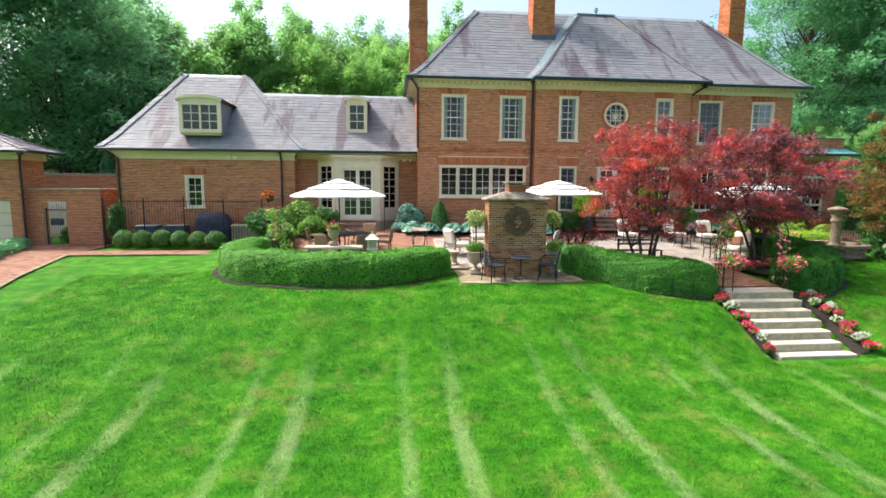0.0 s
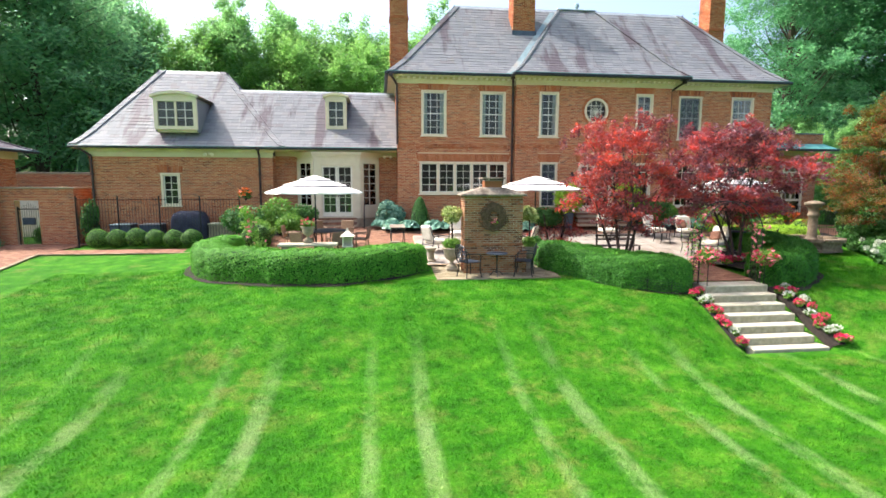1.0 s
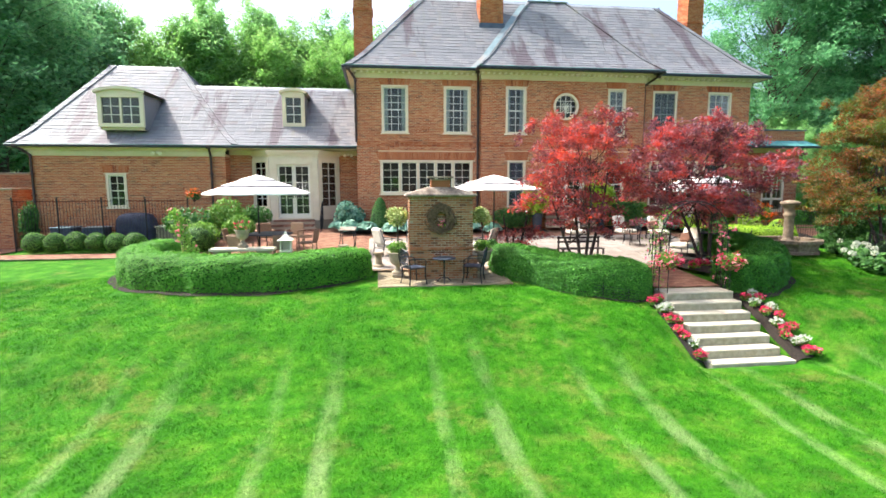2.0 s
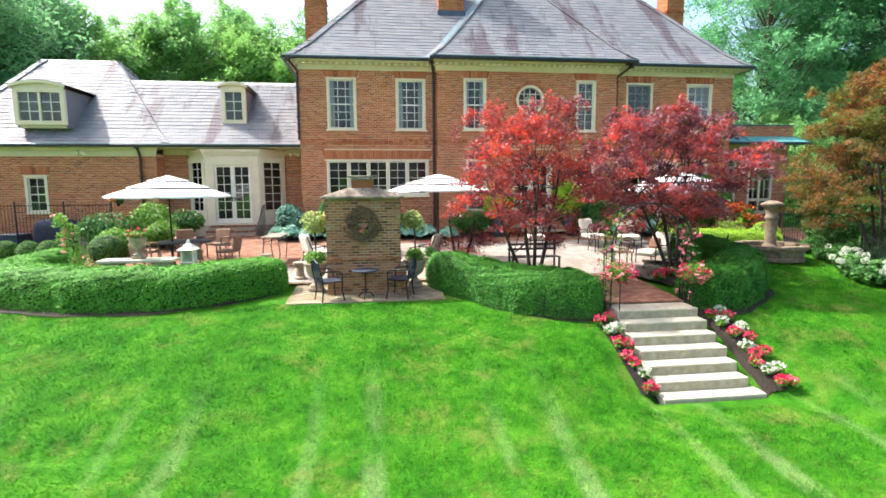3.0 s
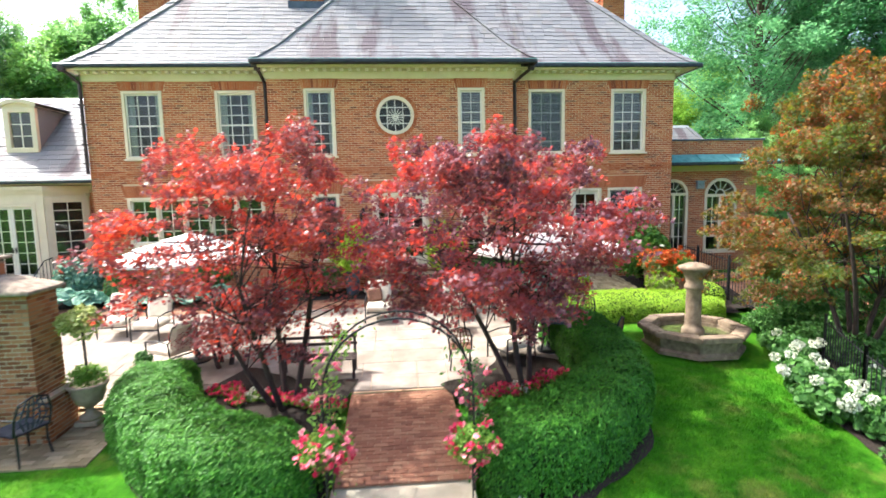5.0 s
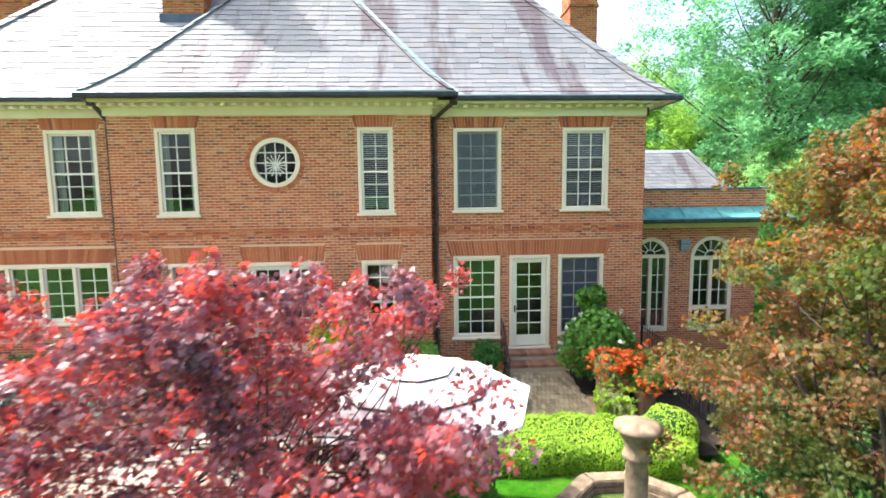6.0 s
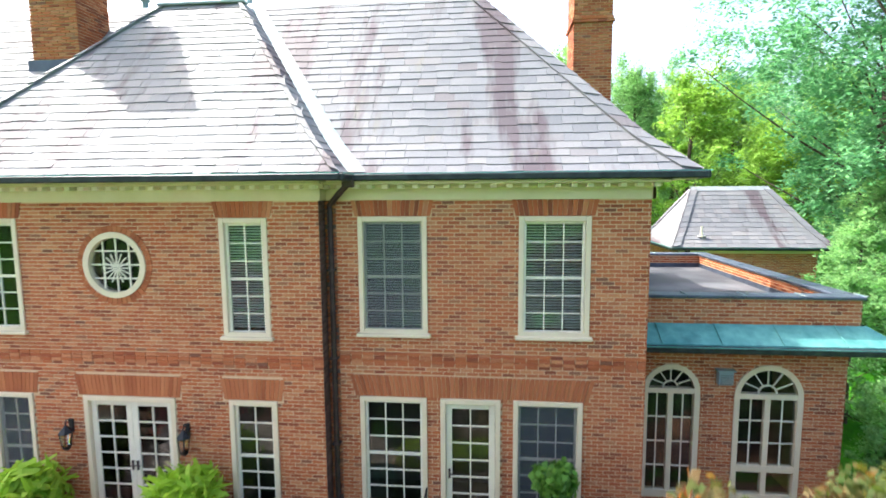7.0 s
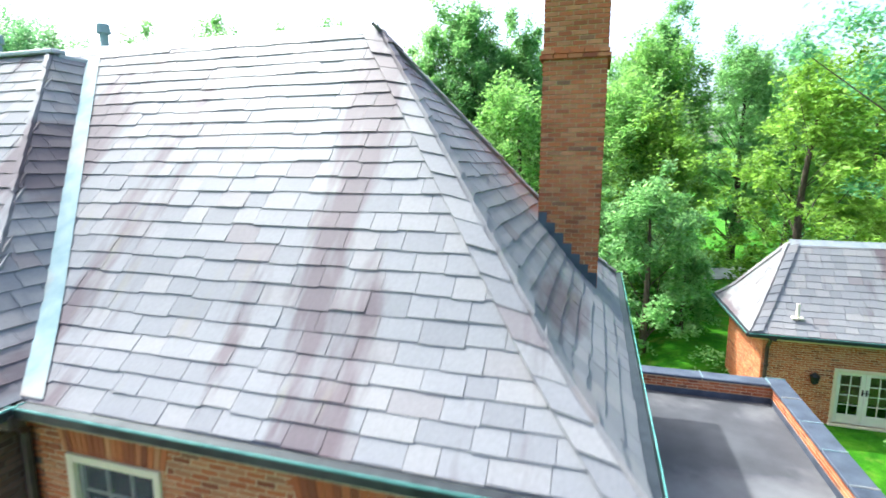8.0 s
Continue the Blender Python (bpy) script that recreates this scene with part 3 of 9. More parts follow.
def wall_with_holes(u0, u1, v0, v1, holes, y, thick):
    """A wall slab facing -y, as boxes round its openings."""
    bm = bmesh.new()
    us = sorted({u0, u1, *(h[0] for h in holes), *(h[1] for h in holes)})
    for a, b in zip(us, us[1:]):
        cut = sorted((h[2], h[3]) for h in holes if h[0] < b - 1e-6 and h[1] > a + 1e-6)
        z = v0
        for c, d in cut:
            if c > z:
                box(bm, a, b, y, y + thick, z, c)
            z = max(z, d)
        if z < v1:
            box(bm, a, b, y, y + thick, z, v1)
    return bm

# ---- windows and doors ----
def screen_material():
    m, nt, bs = nodes_of("screen_mesh")
    bs.inputs["Base Color"].default_value = (0.10, 0.115, 0.125, 1)
    bs.inputs["Roughness"].default_value = 0.6
    tr, mx = nt.nodes.new("ShaderNodeBsdfTransparent"), nt.nodes.new("ShaderNodeMixShader")
    mx.inputs[0].default_value = 0.7
    link(nt, bs.outputs[0], mx.inputs[1])
    link(nt, tr.outputs[0], mx.inputs[2])
    link(nt, mx.outputs[0], nt.nodes["Material Output"].inputs[0])
    return m


M_SCREENMESH = screen_material()


def ring(bm, x0, x1, z0, z1, w, y0, y1, bev=0.006, foot=None):
    f = w if foot is None else foot
    box(bm, x0, x0 + w, y0, y1, z0, z1, bev)
    box(bm, x1 - w, x1, y0, y1, z0, z1, bev)
    box(bm, x0 + w, x1 - w, y0, y1, z1 - w, z1, bev)
    if f:
        box(bm, x0 + w, x1 - w, y0, y1, z0, z0 + f, bev)


def panes(win, x0, x1, z0, z1, cols, rows, y, bar=0.022, split=None):
    """Glass, each pane a piece of its own, and the bars between them."""
    bm = bmesh.new()
    cw, rh = (x1 - x0) / cols, (z1 - z0) / rows
    for i in range(1, cols):
        box(bm, x0 + i * cw - bar / 2, x0 + i * cw + bar / 2, y - 0.018, y + 0.012, z0, z1)
    for j in range(1, rows):
        b = bar * (2.2 if split and j == split else 1)
        box(bm, x0, x1, y - (0.024 if b > bar else 0.016), y + 0.010, z0 + j * rh - b / 2, z0 + j * rh + b / 2)
    if cols * rows > 1:
        part("glazing_bar", bm, M_SASH, win)
    me = None
    for i in range(cols):
        for j in range(rows):
            if me is None:
                me = to_mesh(boxes((-cw / 2, cw / 2, 0, 0.004, -rh / 2, rh / 2)), "pane")
                me.materials.append(M_GLASS)
            ob = part("pane", me, M_GLASS, win)
            ob.visible_shadow = False
            ob.matrix_basis = Matrix.Translation((x0 + (i + 0.5) * cw, y, z0 + (j + 0.5) * rh)) @ pose(0, 0, 0, rng.normal(0, 0.35), 0, rng.normal(0, 0.35))


def window(house, x0, x1, z0, z1, y, cols, rows, split=3, blind=False, curtain=False, screen=False, w=0.085, sill=True, label="cream-painted sash window with small panes"):
    win = part("window", boxes((x0 + 0.02, x1 - 0.02, y + 0.14, y + 0.16, z0 + 0.02, z0 + 0.05)), M_CREAM, house, label)
    bm = bmesh.new()
    ring(bm, x0, x1, z0, z1, w, y - 0.035, y + 0.12)
    part("frame", bm, M_CREAM, win)
    bm = bmesh.new()
    ring(bm, x0 + w, x1 - w, z0 + w * 0.6, z1 - w, 0.045, y + 0.03, y + 0.085)
    part("sash", bm, M_SASH, win)
    panes(win, x0 + w + 0.045, x1 - w - 0.045, z0 + w * 0.6 + 0.045, z1 - w - 0.045, cols, rows, y + 0.06, split=split)
    if sill:
        part("sill", boxes((x0 - 0.05, x1 + 0.05, y - 0.09, y + 0.06, z0 - 0.05, z0 + 0.012), bev=0.01), M_CREAM, win)
    a, b, c, d = x0 + w, x1 - w, z0 + w, z1 - w
    if blind:
        bm = bmesh.new()
        z = d
        while z > c + 0.04:
            box(bm, a, b, -0.023, 0.023, -0.002, 0.002, m=Matrix.Translation((0, y + 0.112, z)) @ pose(0, 0, 0, 201))
            z -= 0.048
        part("blind", bm, M_BLIND, win, "pale slatted blind")
    if curtain:
        for s in (0, 1):
            n = 14
            e0, e1 = (a, a + (b - a) * 0.2) if s == 0 else (b - (b - a) * 0.2, b)
            v = [(e0 + (e1 - e0) * i / n, y + 0.20 + 0.025 * math.sin(i * 1.7), z) for z in (c, d) for i in range(n + 1)]
            f = [[i, i + 1, i + 2 + n, i + 1 + n] for i in range(n)]
            part("curtain", (v, f), M_CURTAIN, win, "pale hanging curtain")
    if screen:
        part("insect_screen", boxes((a + 0.01, b - 0.01, y + 0.012, y + 0.016, c, d)), M_SCREENMESH, win, "dark insect screen")
    return win


def glazed_door(house, x0, x1, z0, z1, y, leaves, cols, rows, kick=0.28, label="cream French door with small glass panes", w=0.09, stile=0.105):
    door = part("door", boxes((x0 - 0.03, x1 + 0.03, y - 0.10, y + 0.14, z0 - 0.05, z0), bev=0.008), M_CREAM, house, label)
    bm = bmesh.new()
    ring(bm, x0, x1, z0, z1, w, y - 0.04, y + 0.12, foot=0)
    part("frame", bm, M_CREAM, door)
    lw = (x1 - x0 - 2 * w) / leaves
    for i in range(leaves):
        a = x0 + w + i * lw
        bm = bmesh.new()
        ring(bm, a + 0.004, a + lw - 0.004, z0 + 0.01, z1 - w, stile, y + 0.03, y + 0.08, foot=kick)
        part("leaf", bm, M_SASH, door)
        panes(door, a + stile + 0.004, a + lw - stile - 0.004, z0 + 0.01 + kick, z1 - w - stile, cols, rows, y + 0.055)
    knob = bmesh.new()
    for s in ((-0.05, 0.05) if leaves == 2 else (0.06 - (x1 - x0) / 2 + w,)):
        c = (x0 + x1) / 2 + s
        box(knob, c - 0.02, c + 0.02, y + 0.015, y + 0.03, z0 + 0.90, z0 + 1.08)
        tube(knob, [(c, y + 0.03, z0 + 1.0), (c, y - 0.02, z0 + 1.0), (c + 0.08, y - 0.025, z0 + 1.0)], 0.011, 6)
    part("handle", knob, M_PIPE, door, "dark door handle")
    return door


def arc_strip(bm, cx, cz, r0, r1, a0, a1, y0, y1, n=20):
    """A flat curved bar, with depth from y0 to y1."""
    rows = []
    for k in range(n + 1):
        a = a0 + (a1 - a0) * k / n
        c, s = math.cos(a), math.sin(a)
        rows.append([bm.verts.new((cx + r * c, y, cz + r * s)) for r, y in ((r0, y0), (r1, y0), (r1, y1), (r0, y1))])
    for p, q in zip(rows, rows[1:]):
        for k in range(4):
            bm.faces.new((p[k], p[(k + 1) % 4], q[(k + 1) % 4], q[k]))
    for e in (rows[0], rows[-1]):
        if abs(a1 - a0) < 6.2:
            bm.faces.new(e)


def bar_between(bm, p, q, w, y0, y1):
    p, q = Vector(p), Vector(q)
    d = (q - p).normalized()
    s = Vector((-d.y, d.x)) * w / 2
    vs = [bm.verts.new((c.x, y, c.y)) for y in (y0, y1) for c in (p - s, p + s, q + s, q - s)]
    for f in ((0, 1, 2, 3), (7, 6, 5, 4), (0, 4, 5, 1), (1, 5, 6, 2), (2, 6, 7, 3), (3, 7, 4, 0)):
        bm.faces.new([vs[k] for k in f])


def disc(cx, cz, r, y, a0=0.0, a1=2 * math.pi, n=32):
    v = [(cx, y, cz)] + [(cx + r * math.cos(a0 + (a1 - a0) * k / n), y, cz + r * math.sin(a0 + (a1 - a0) * k / n)) for k in range(n + 1)]
    return v, [[0, k, k + 1] for k in range(1, n + 1)]


def round_window(house, cx, cz, r, y):
    win = part("window", boxes((cx - 0.1, cx + 0.1, y + 0.13, y + 0.15, cz - r + 0.05, cz - r + 0.08)), M_CREAM, house, "round cream window with curved glazing bars")
    bm = bmesh.new()
    arc_strip(bm, cx, cz, r - 0.10, r, 0, 2 * math.pi, y - 0.04, y + 0.12, 40)
    part("frame", bm, M_CREAM, win)
    bm = bmesh.new()
    q = r - 0.10
    for k in (-0.5, 0.0, 0.5):
        e = q * math.sqrt(1 - k * k)
        bar_between(bm, (cx + k * q, cz - e), (cx + k * q, cz + e), 0.026, y + 0.030, y + 0.052)
        bar_between(bm, (cx - e, cz + k * q), (cx + e, cz + k * q), 0.026, y + 0.033, y + 0.055)
    for k in range(16):
        a = k * math.pi / 8
        c, d = math.cos(a), math.sin(a)
        bar_between(bm, (cx + 0.03 * c, cz - 0.06 + 0.03 * d), (cx + 0.27 * c, cz - 0.06 + 0.27 * d), 0.020, y + 0.027, y + 0.040)
    part("glazing_bar", bm, M_SASH, win)
    ob = part("pane", disc(cx, cz, q, y + 0.07), M_GLASS, win)
    ob.visible_shadow = False


def arched_window(house, x0, x1, z0, ztop, y, low=None, label="cream arched window with a fan of glazing bars"):
    cx, r = (x0 + x1) / 2, (x1 - x0) / 2
    cz = ztop - r
    win = part("window", boxes((x0 + 0.1, x1 - 0.1, y + 0.13, y + 0.15, z0 + 0.02, z0 + 0.05)), M_CREAM, house, label)
    bm = bmesh.new()
    arc_strip(bm, cx, cz, r - 0.10, r, 0, math.pi, y - 0.03, y + 0.12)
    box(bm, x0, x0 + 0.10, y - 0.03, y + 0.12, z0, cz)
    box(bm, x1 - 0.10, x1, y - 0.03, y + 0.12, z0, cz)
    box(bm, x0 + 0.1, x1 - 0.1, y - 0.02, y + 0.12, cz - 0.05, cz + 0.05)
    box(bm, x0 + 0.1, x1 - 0.1, y - 0.02, y + 0.12, z0, z0 + 0.14)
    box(bm, cx - 0.05, cx + 0.05, y, y + 0.10, z0 + 0.1, cz)
    if low:
        box(bm, x0 + 0.1, x1 - 0.1, y - 0.02, y + 0.12, low - 0.06, low + 0.06)
    part("frame", bm, M_CREAM, win)
    bm = bmesh.new()
    q = r - 0.10
    arc_strip(bm, cx, cz + 0.05, q * 0.28, q * 0.34, 0, math.pi, y + 0.03, y + 0.055, 12)
    for k in range(1, 6):
        a = k * math.pi / 6
        bar_between(bm, (cx + 0.3 * q * math.cos(a), cz + 0.05 + 0.3 * q * math.sin(a)), (cx + q * math.cos(a), cz + q * math.sin(a)), 0.022, y + 0.03, y + 0.055)
    part("glazing_bar", bm, M_SASH, win)
    ob = part("pane", disc(cx, cz, q, y + 0.05, 0, math.pi), M_GLASS, win)
    ob.visible_shadow = False
    zb = low + 0.06 if low else z0 + 0.14
    for a, b in ((x0 + 0.1, cx - 0.05), (cx + 0.05, x1 - 0.1)):
        panes(win, a, b, zb, cz - 0.05, 2, 4 if not low else 3, y + 0.05)
        if low:
            panes(win, a, b, z0 + 0.14, low - 0.06, 1, 1, y + 0.05)
    return win


# ---- roofs ----
def slate_rows(P, normal, lo, hi, depth, step, width=0.35, thick=0.018, start=0.0):
    """Slates on a roof face. P(u, d): the place; lo(d), hi(d): its ends at plan depth d."""
    vs, n = [], np.asarray(normal, float)
    rows = int(round((depth - start) / step))
    for k in range(rows):
        d0, d1 = start + k * step, min(start + (k + 1.25) * step, depth)
        a0, b0, a1, b1 = lo(d0), hi(d0), lo(d1), hi(d1)
        if b0 - a0 < 0.1:
            continue
        u = min(a0, a1) - rng.uniform(0, width)
        while u < max(b0, b1):
            w = width * rng.uniform(0.72, 1.3)
            c = [max(u + 0.003, a0), min(u + w - 0.003, b0), min(u + w - 0.003, b1), max(u + 0.003, a1)]
            u += w
            if c[1] - c[0] < 0.03 and c[2] - c[3] < 0.03:
                continue
            c[1], c[2] = max(c[1], c[0]), max(c[2], c[3])
            t = thick * rng.uniform(0.8, 1.35)
            jag = rng.normal(0, 0.006)
            q = [(c[0], d0 + jag), (c[1], d0 + jag), (c[2], d1), (c[3], d1)]
            pts = [np.array(P(x, d)) for x, d in q]
            tops = (t, t, 0.004, 0.004)
            vs += [p - 0.01 * n for p in pts] + [p + h * n for p, h in zip(pts, tops)]
    m = len(vs) // 8
    return np.array(vs), (CUBE_F[None] + 8 * np.arange(m)[:, None, None]).reshape(-1, 4)


def plain_face(P, lo, hi, depth, rows=8, drop=0.012):
    v, f = [], []
    for k in range(rows + 1):
        d = depth * k / rows
        for u in (lo(d), hi(d)):
            p = P(u, d)
            v.append((p[0], p[1], p[2] - drop))
        if k:
            f.append([2 * k - 2, 2 * k - 1, 2 * k + 1, 2 * k])
    return np.array(v), np.array(f)


def hip_caps(P, edge, side, depth, step=0.20, width=0.29, normal=(0, 0, 1)):
    """Slates laid along a hip, on one side of it."""
    vs, n = [], np.asarray(normal, float)
    for k in range(int(depth / step)):
        d0, d1 = k * step, (k + 1.15) * step
        q = [(edge(d0), d0), (edge(d0) + side * width, d0 + 0.05), (edge(d1) + side * width, min(d1 + 0.05, depth)), (edge(d1), min(d1, depth))]
        pts = [np.array(P(x, d)) for x, d in q]
        t = rng.uniform(0.058, 0.072)
        vs += [p + 0.012 * n for p in pts] + [p + h * n for p, h in zip(pts, (t, t, t - 0.016, t - 0.016))]
    m = len(vs) // 8
    return np.array(vs), (CUBE_F[None] + 8 * np.arange(m)[:, None, None]).reshape(-1, 4)


def flare(d, foot=0.7, low=0.86, high=1.108):
    """The height of a bell-cast roof over its eave."""
    return np.where(d < foot, low * d, low * foot + high * (d - foot)) if not np.isscalar(d) else (low * d if d < foot else low * foot + high * (d - foot))


class Hip:
    """A hipped roof over a rectangle of eaves, with ridge ends set in."""

    def __init__(self, x0, x1, y0, y1, z, inset_l, inset_r, scale=1.0):
        self.x0, self.x1, self.y0, self.y1, self.z = x0, x1, y0, y1, z
        self.D, self.k = (y1 - y0) / 2, scale
        self.l, self.r = inset_l / self.D, inset_r / self.D

    def h(self, d):
        return self.z + self.k * flare(d)

    def front(self):
        return (lambda u, d: (u, self.y0 + d, self.h(d))), (lambda d: self.x0 + self.l * d), (lambda d: self.x1 - self.r * d), (0, -0.72, 0.69)

    def back(self):
        return (lambda u, d: (u, self.y1 - d, self.h(d))), (lambda d: self.x0 + self.l * d), (lambda d: self.x1 - self.r * d), (0, 0.72, 0.69)

    def right(self):
        return (lambda u, d: (self.x1 - self.r * d, u, self.h(d))), (lambda d: self.y0 + d), (lambda d: self.y1 - d), (0.74, 0, 0.67)

    def left(self):
        return (lambda u, d: (self.x0 + self.l * d, u, self.h(d))), (lambda d: self.y0 + d), (lambda d: self.y1 - d), (-0.74, 0, 0.67)


def build_roof(house, hip, slated=("front",), step=0.155, width=0.35, caps=True, most=0, near=None, label="grey slate roof with purple-brown streaks"):
    faces = {k: v for k, v in (("front", hip.front()), ("back", hip.back()), ("left", hip.left()), ("right", hip.right()))}
    deck = join_np([plain_face(P, lo, hi, hip.D, 10) for P, lo, hi, n in faces.values()])
    roof = part("roof", deck, M_SLATE, house, label)
    rows = [slate_rows(*[faces[k][i] for i in (0, 3, 1, 2)], hip.D, step, width) for k in slated]
    if caps:
        for k, (P, lo, hi, n) in faces.items():
            if k in slated:
                rows += [hip_caps(P, lo, 1, hip.D, normal=n), hip_caps(P, hi, -1, hip.D, normal=n)]
    v, f = join_np(rows)
    if most:
        # The nearest slates are objects of their own.
        v8 = v.reshape(-1, 8, 3)
        mid = v8.mean(1)
        sel = np.where((mid[:, 0] > near[0]) & (mid[:, 0] < near[1]) & (mid[:, 2] > near[2]) & (mid[:, 2] < near[3]) & (mid[:, 1] < near[4]))[0][:most]
        for i in sel:
            part("slate", (v8[i], CUBE_F), M_SLATE_ONE, roof)
        restv = np.delete(v8, sel, 0)
        v, f = restv.reshape(-1, 3), (CUBE_F[None] + 8 * np.arange(len(restv))[:, None, None]).reshape(-1, 4)
    part("slate_field", (v, f), M_SLATE, roof, kind="stuff")
    rx0, rx1, yr, zr = hip.x0 + hip.l * hip.D, hip.x1 - hip.r * hip.D, (hip.y0 + hip.y1) / 2, hip.h(hip.D)
    bm = bmesh.new()
    for s in (-1, 1):
        box(bm, rx0 - 0.05, rx1 + 0.05, -0.005, 0.20, 0, 0.025, m=Matrix.Translation((0, yr, zr + 0.02)) @ pose(0, 0, 0, 0 if s > 0 else 0, 0, 0) @ Matrix.Rotation(radians(-46 if s > 0 else 226), 4, "X"))
    part("ridge_cap", bm, M_RIDGE, roof, "pale metal ridge cap")
    return roof


def gutter(house, pts, z, name="gutter"):
    """A dark gutter with a pale rim along a line of points."""
    for (xa, ya), (xb, yb) in zip(pts, pts[1:]):
        d = Vector((xb - xa, yb - ya))
        L, a = d.length, math.atan2(d.y, d.x)
        m = Matrix.Translation((xa, ya, z)) @ Matrix.Rotation(a, 4, "Z")
        bm, rim = bmesh.new(), bmesh.new()
        box(bm, -0.02, L + 0.02, -0.075, 0.065, -0.115, 0.0, bev=0.02, m=m)
        box(rim, -0.03, L + 0.03, -0.088, -0.079, -0.006, 0.010, m=m)
        g = part(name, bm, M_GUTTER, house, "dark metal gutter")
        part("rim", rim, M_COPPER, g, "verdigris rim")


def downpipe(house, x, y, z0, z1, gy, gx=None):
    gx = x if gx is None else gx
    bm = bmesh.new()
    tube(bm, [(gx, gy, z1), (gx, gy, z1 - 0.10), (x * 0.5 + gx * 0.5, (gy + y) / 2, z1 - 0.26), (x, y, z1 - 0.45), (x, y, z1 - 0.6), (x, y, z0)], 0.05, 8)
    box(bm, gx - 0.09, gx + 0.09, gy - 0.08, gy + 0.08, z1 - 0.16, z1 + 0.0, bev=0.02)
    pipe = part("downpipe", bm, M_PIPE, house, "dark metal downpipe", smooth=False)
    for k in range(4):
        zz = z0 + (z1 - 0.8 - z0) * (k + 0.5) / 4
        part("bracket", boxes((x - 0.07, x + 0.07, y - 0.06, y + 0.08, zz, zz + 0.04)), M_PIPE, pipe)
    return pipe


def chimney(house, x0, x1, y0, y1, z0, z1, band, label="tall red brick chimney"):
    ch = part("chimney", boxes((x0 + 0.01, x1 - 0.01, y0 + 0.01, y1 - 0.01, z0, z1)), M_MORTAR, house, label)
    rows = []
    bands = [(band, band + 0.07, 0.05), (band + 0.07, band + 0.14, 0.03), (z1 - 0.34, z1 - 0.2, 0.05), (z1 - 0.2, z1, 0.09)]
    for (o, u, n, L) in (((x0, y0, 0), (1, 0, 0), (0, -1, 0), x1 - x0), ((x1, y0, 0), (0, 1, 0), (1, 0, 0), y1 - y0), ((x0, y1, 0), (0, -1, 0), (-1, 0, 0), y1 - y0), ((x1, y1, 0), (-1, 0, 0), (0, 1, 0), x1 - x0)):
        rows.append(brick_mesh(runs(0, L, z0, z1, []), o, u, n))
        for a, b, p in bands:
            rows.append(brick_mesh(runs(-p, L + p, a, b, []), o, u, n, proud=p))
    part("brick_field", join_np(rows), M_BRICK, ch, kind="stuff")
    part("cap", boxes((x0 - 0.11, x1 + 0.11, y0 - 0.11, y1 + 0.11, z1, z1 + 0.09), bev=0.02), M_CASTSTONE, ch, "pale stone cap")
    part("flashing", boxes((x0 - 0.018, x1 + 0.018, y0 - 0.018, y1 + 0.018, z0, z0 + 0.001)), M_LEAD, ch)
    return ch


def stepped_flashing(ch, x0, x1, y, zfun, lift=0.22):
    """Lead steps along the foot of a chimney face that a sloping roof cuts."""
    n = 7
    for k in range(n):
        a, b = x0 + (x1 - x0) * k / n, x0 + (x1 - x0) * (k + 1) / n
        zt = max(zfun(a), zfun(b)) + lift * 0.6
        part("flashing", boxes((a, b, y - 0.016, y - 0.008, min(zfun(a), zfun(b)) - 0.2, zt)), M_LEAD, ch, "dark stepped lead flashing")


# ---- the main house ----
WY, BY = 23.90, 23.58
house = thing("house", "two-storey red brick house with cream windows and slate roof", "house", loc=(11, 27.5, 0.0))
hx0, hx1, bx0, bx1, ztop, zfoot = 1.90, 20.33, 7.34, 14.87, 6.74, -0.25
main_w = [(2.98, 4.14, 4.42, 6.45), (5.70, 6.90, 4.42, 6.45), (15.45, 16.65, 4.40, 6.45), (18.20, 19.385, 4.40, 6.45)]
main_g = [(2.89, 7.00, 1.76, 3.25), (15.42, 16.62, 1.13, 3.255), (16.86, 17.91, 0.86, 3.25), (18.13, 19.31, 1.13, 3.255)]
bay_w = [(8.41, 9.34, 4.40, 6.445), (13.12, 13.97, 4.38, 6.445)]
bay_g = [(8.52, 9.35, 1.13, 3.24), (10.36, 12.13, 0.92, 3.235), (13.14, 14.02, 1.17, 3.235)]
RC, RR = (11.165, 5.625), 0.585


def lintels(ws, top, grow=0.09):
    return [(a - grow, b + grow, d, top(d)) for a, b, c, d in ws]


long_arch = (15.31, 19.44, 3.255, 3.66)
up_arch = lambda d: 6.74  # noqa: E731
lo_arch = lambda d: d + 0.40  # noqa: E731
main_l = lintels(main_w, up_arch) + [(2.80, 7.10, 3.25, 3.62), long_arch]
bay_l = lintels(bay_w, up_arch) + lintels(bay_g, lo_arch, 0.12)
main_holes = main_w + main_g
bay_holes = bay_w + bay_g + [(RC[0] - RR * 0.9, RC[0] + RR * 0.9, RC[1] - RR * 0.9, RC[1] + RR * 0.9)]

wall = part("wall", wall_with_holes(hx0, bx0, zfoot, ztop + 0.3, [h for h in main_holes if h[1] < 8], WY, 0.3), M_MORTAR, house, "red brick front wall with pale mortar")
wall_r = part("wall", wall_with_holes(bx1, hx1, zfoot, ztop + 0.3, [h for h in main_holes if h[0] > 8], WY, 0.3), M_MORTAR, house, "red brick front wall with pale mortar")
wall_b = part("wall", wall_with_holes(bx0, bx1, zfoot, ztop + 0.3, bay_holes, BY, 0.3), M_MORTAR, house, "projecting red brick middle bay")
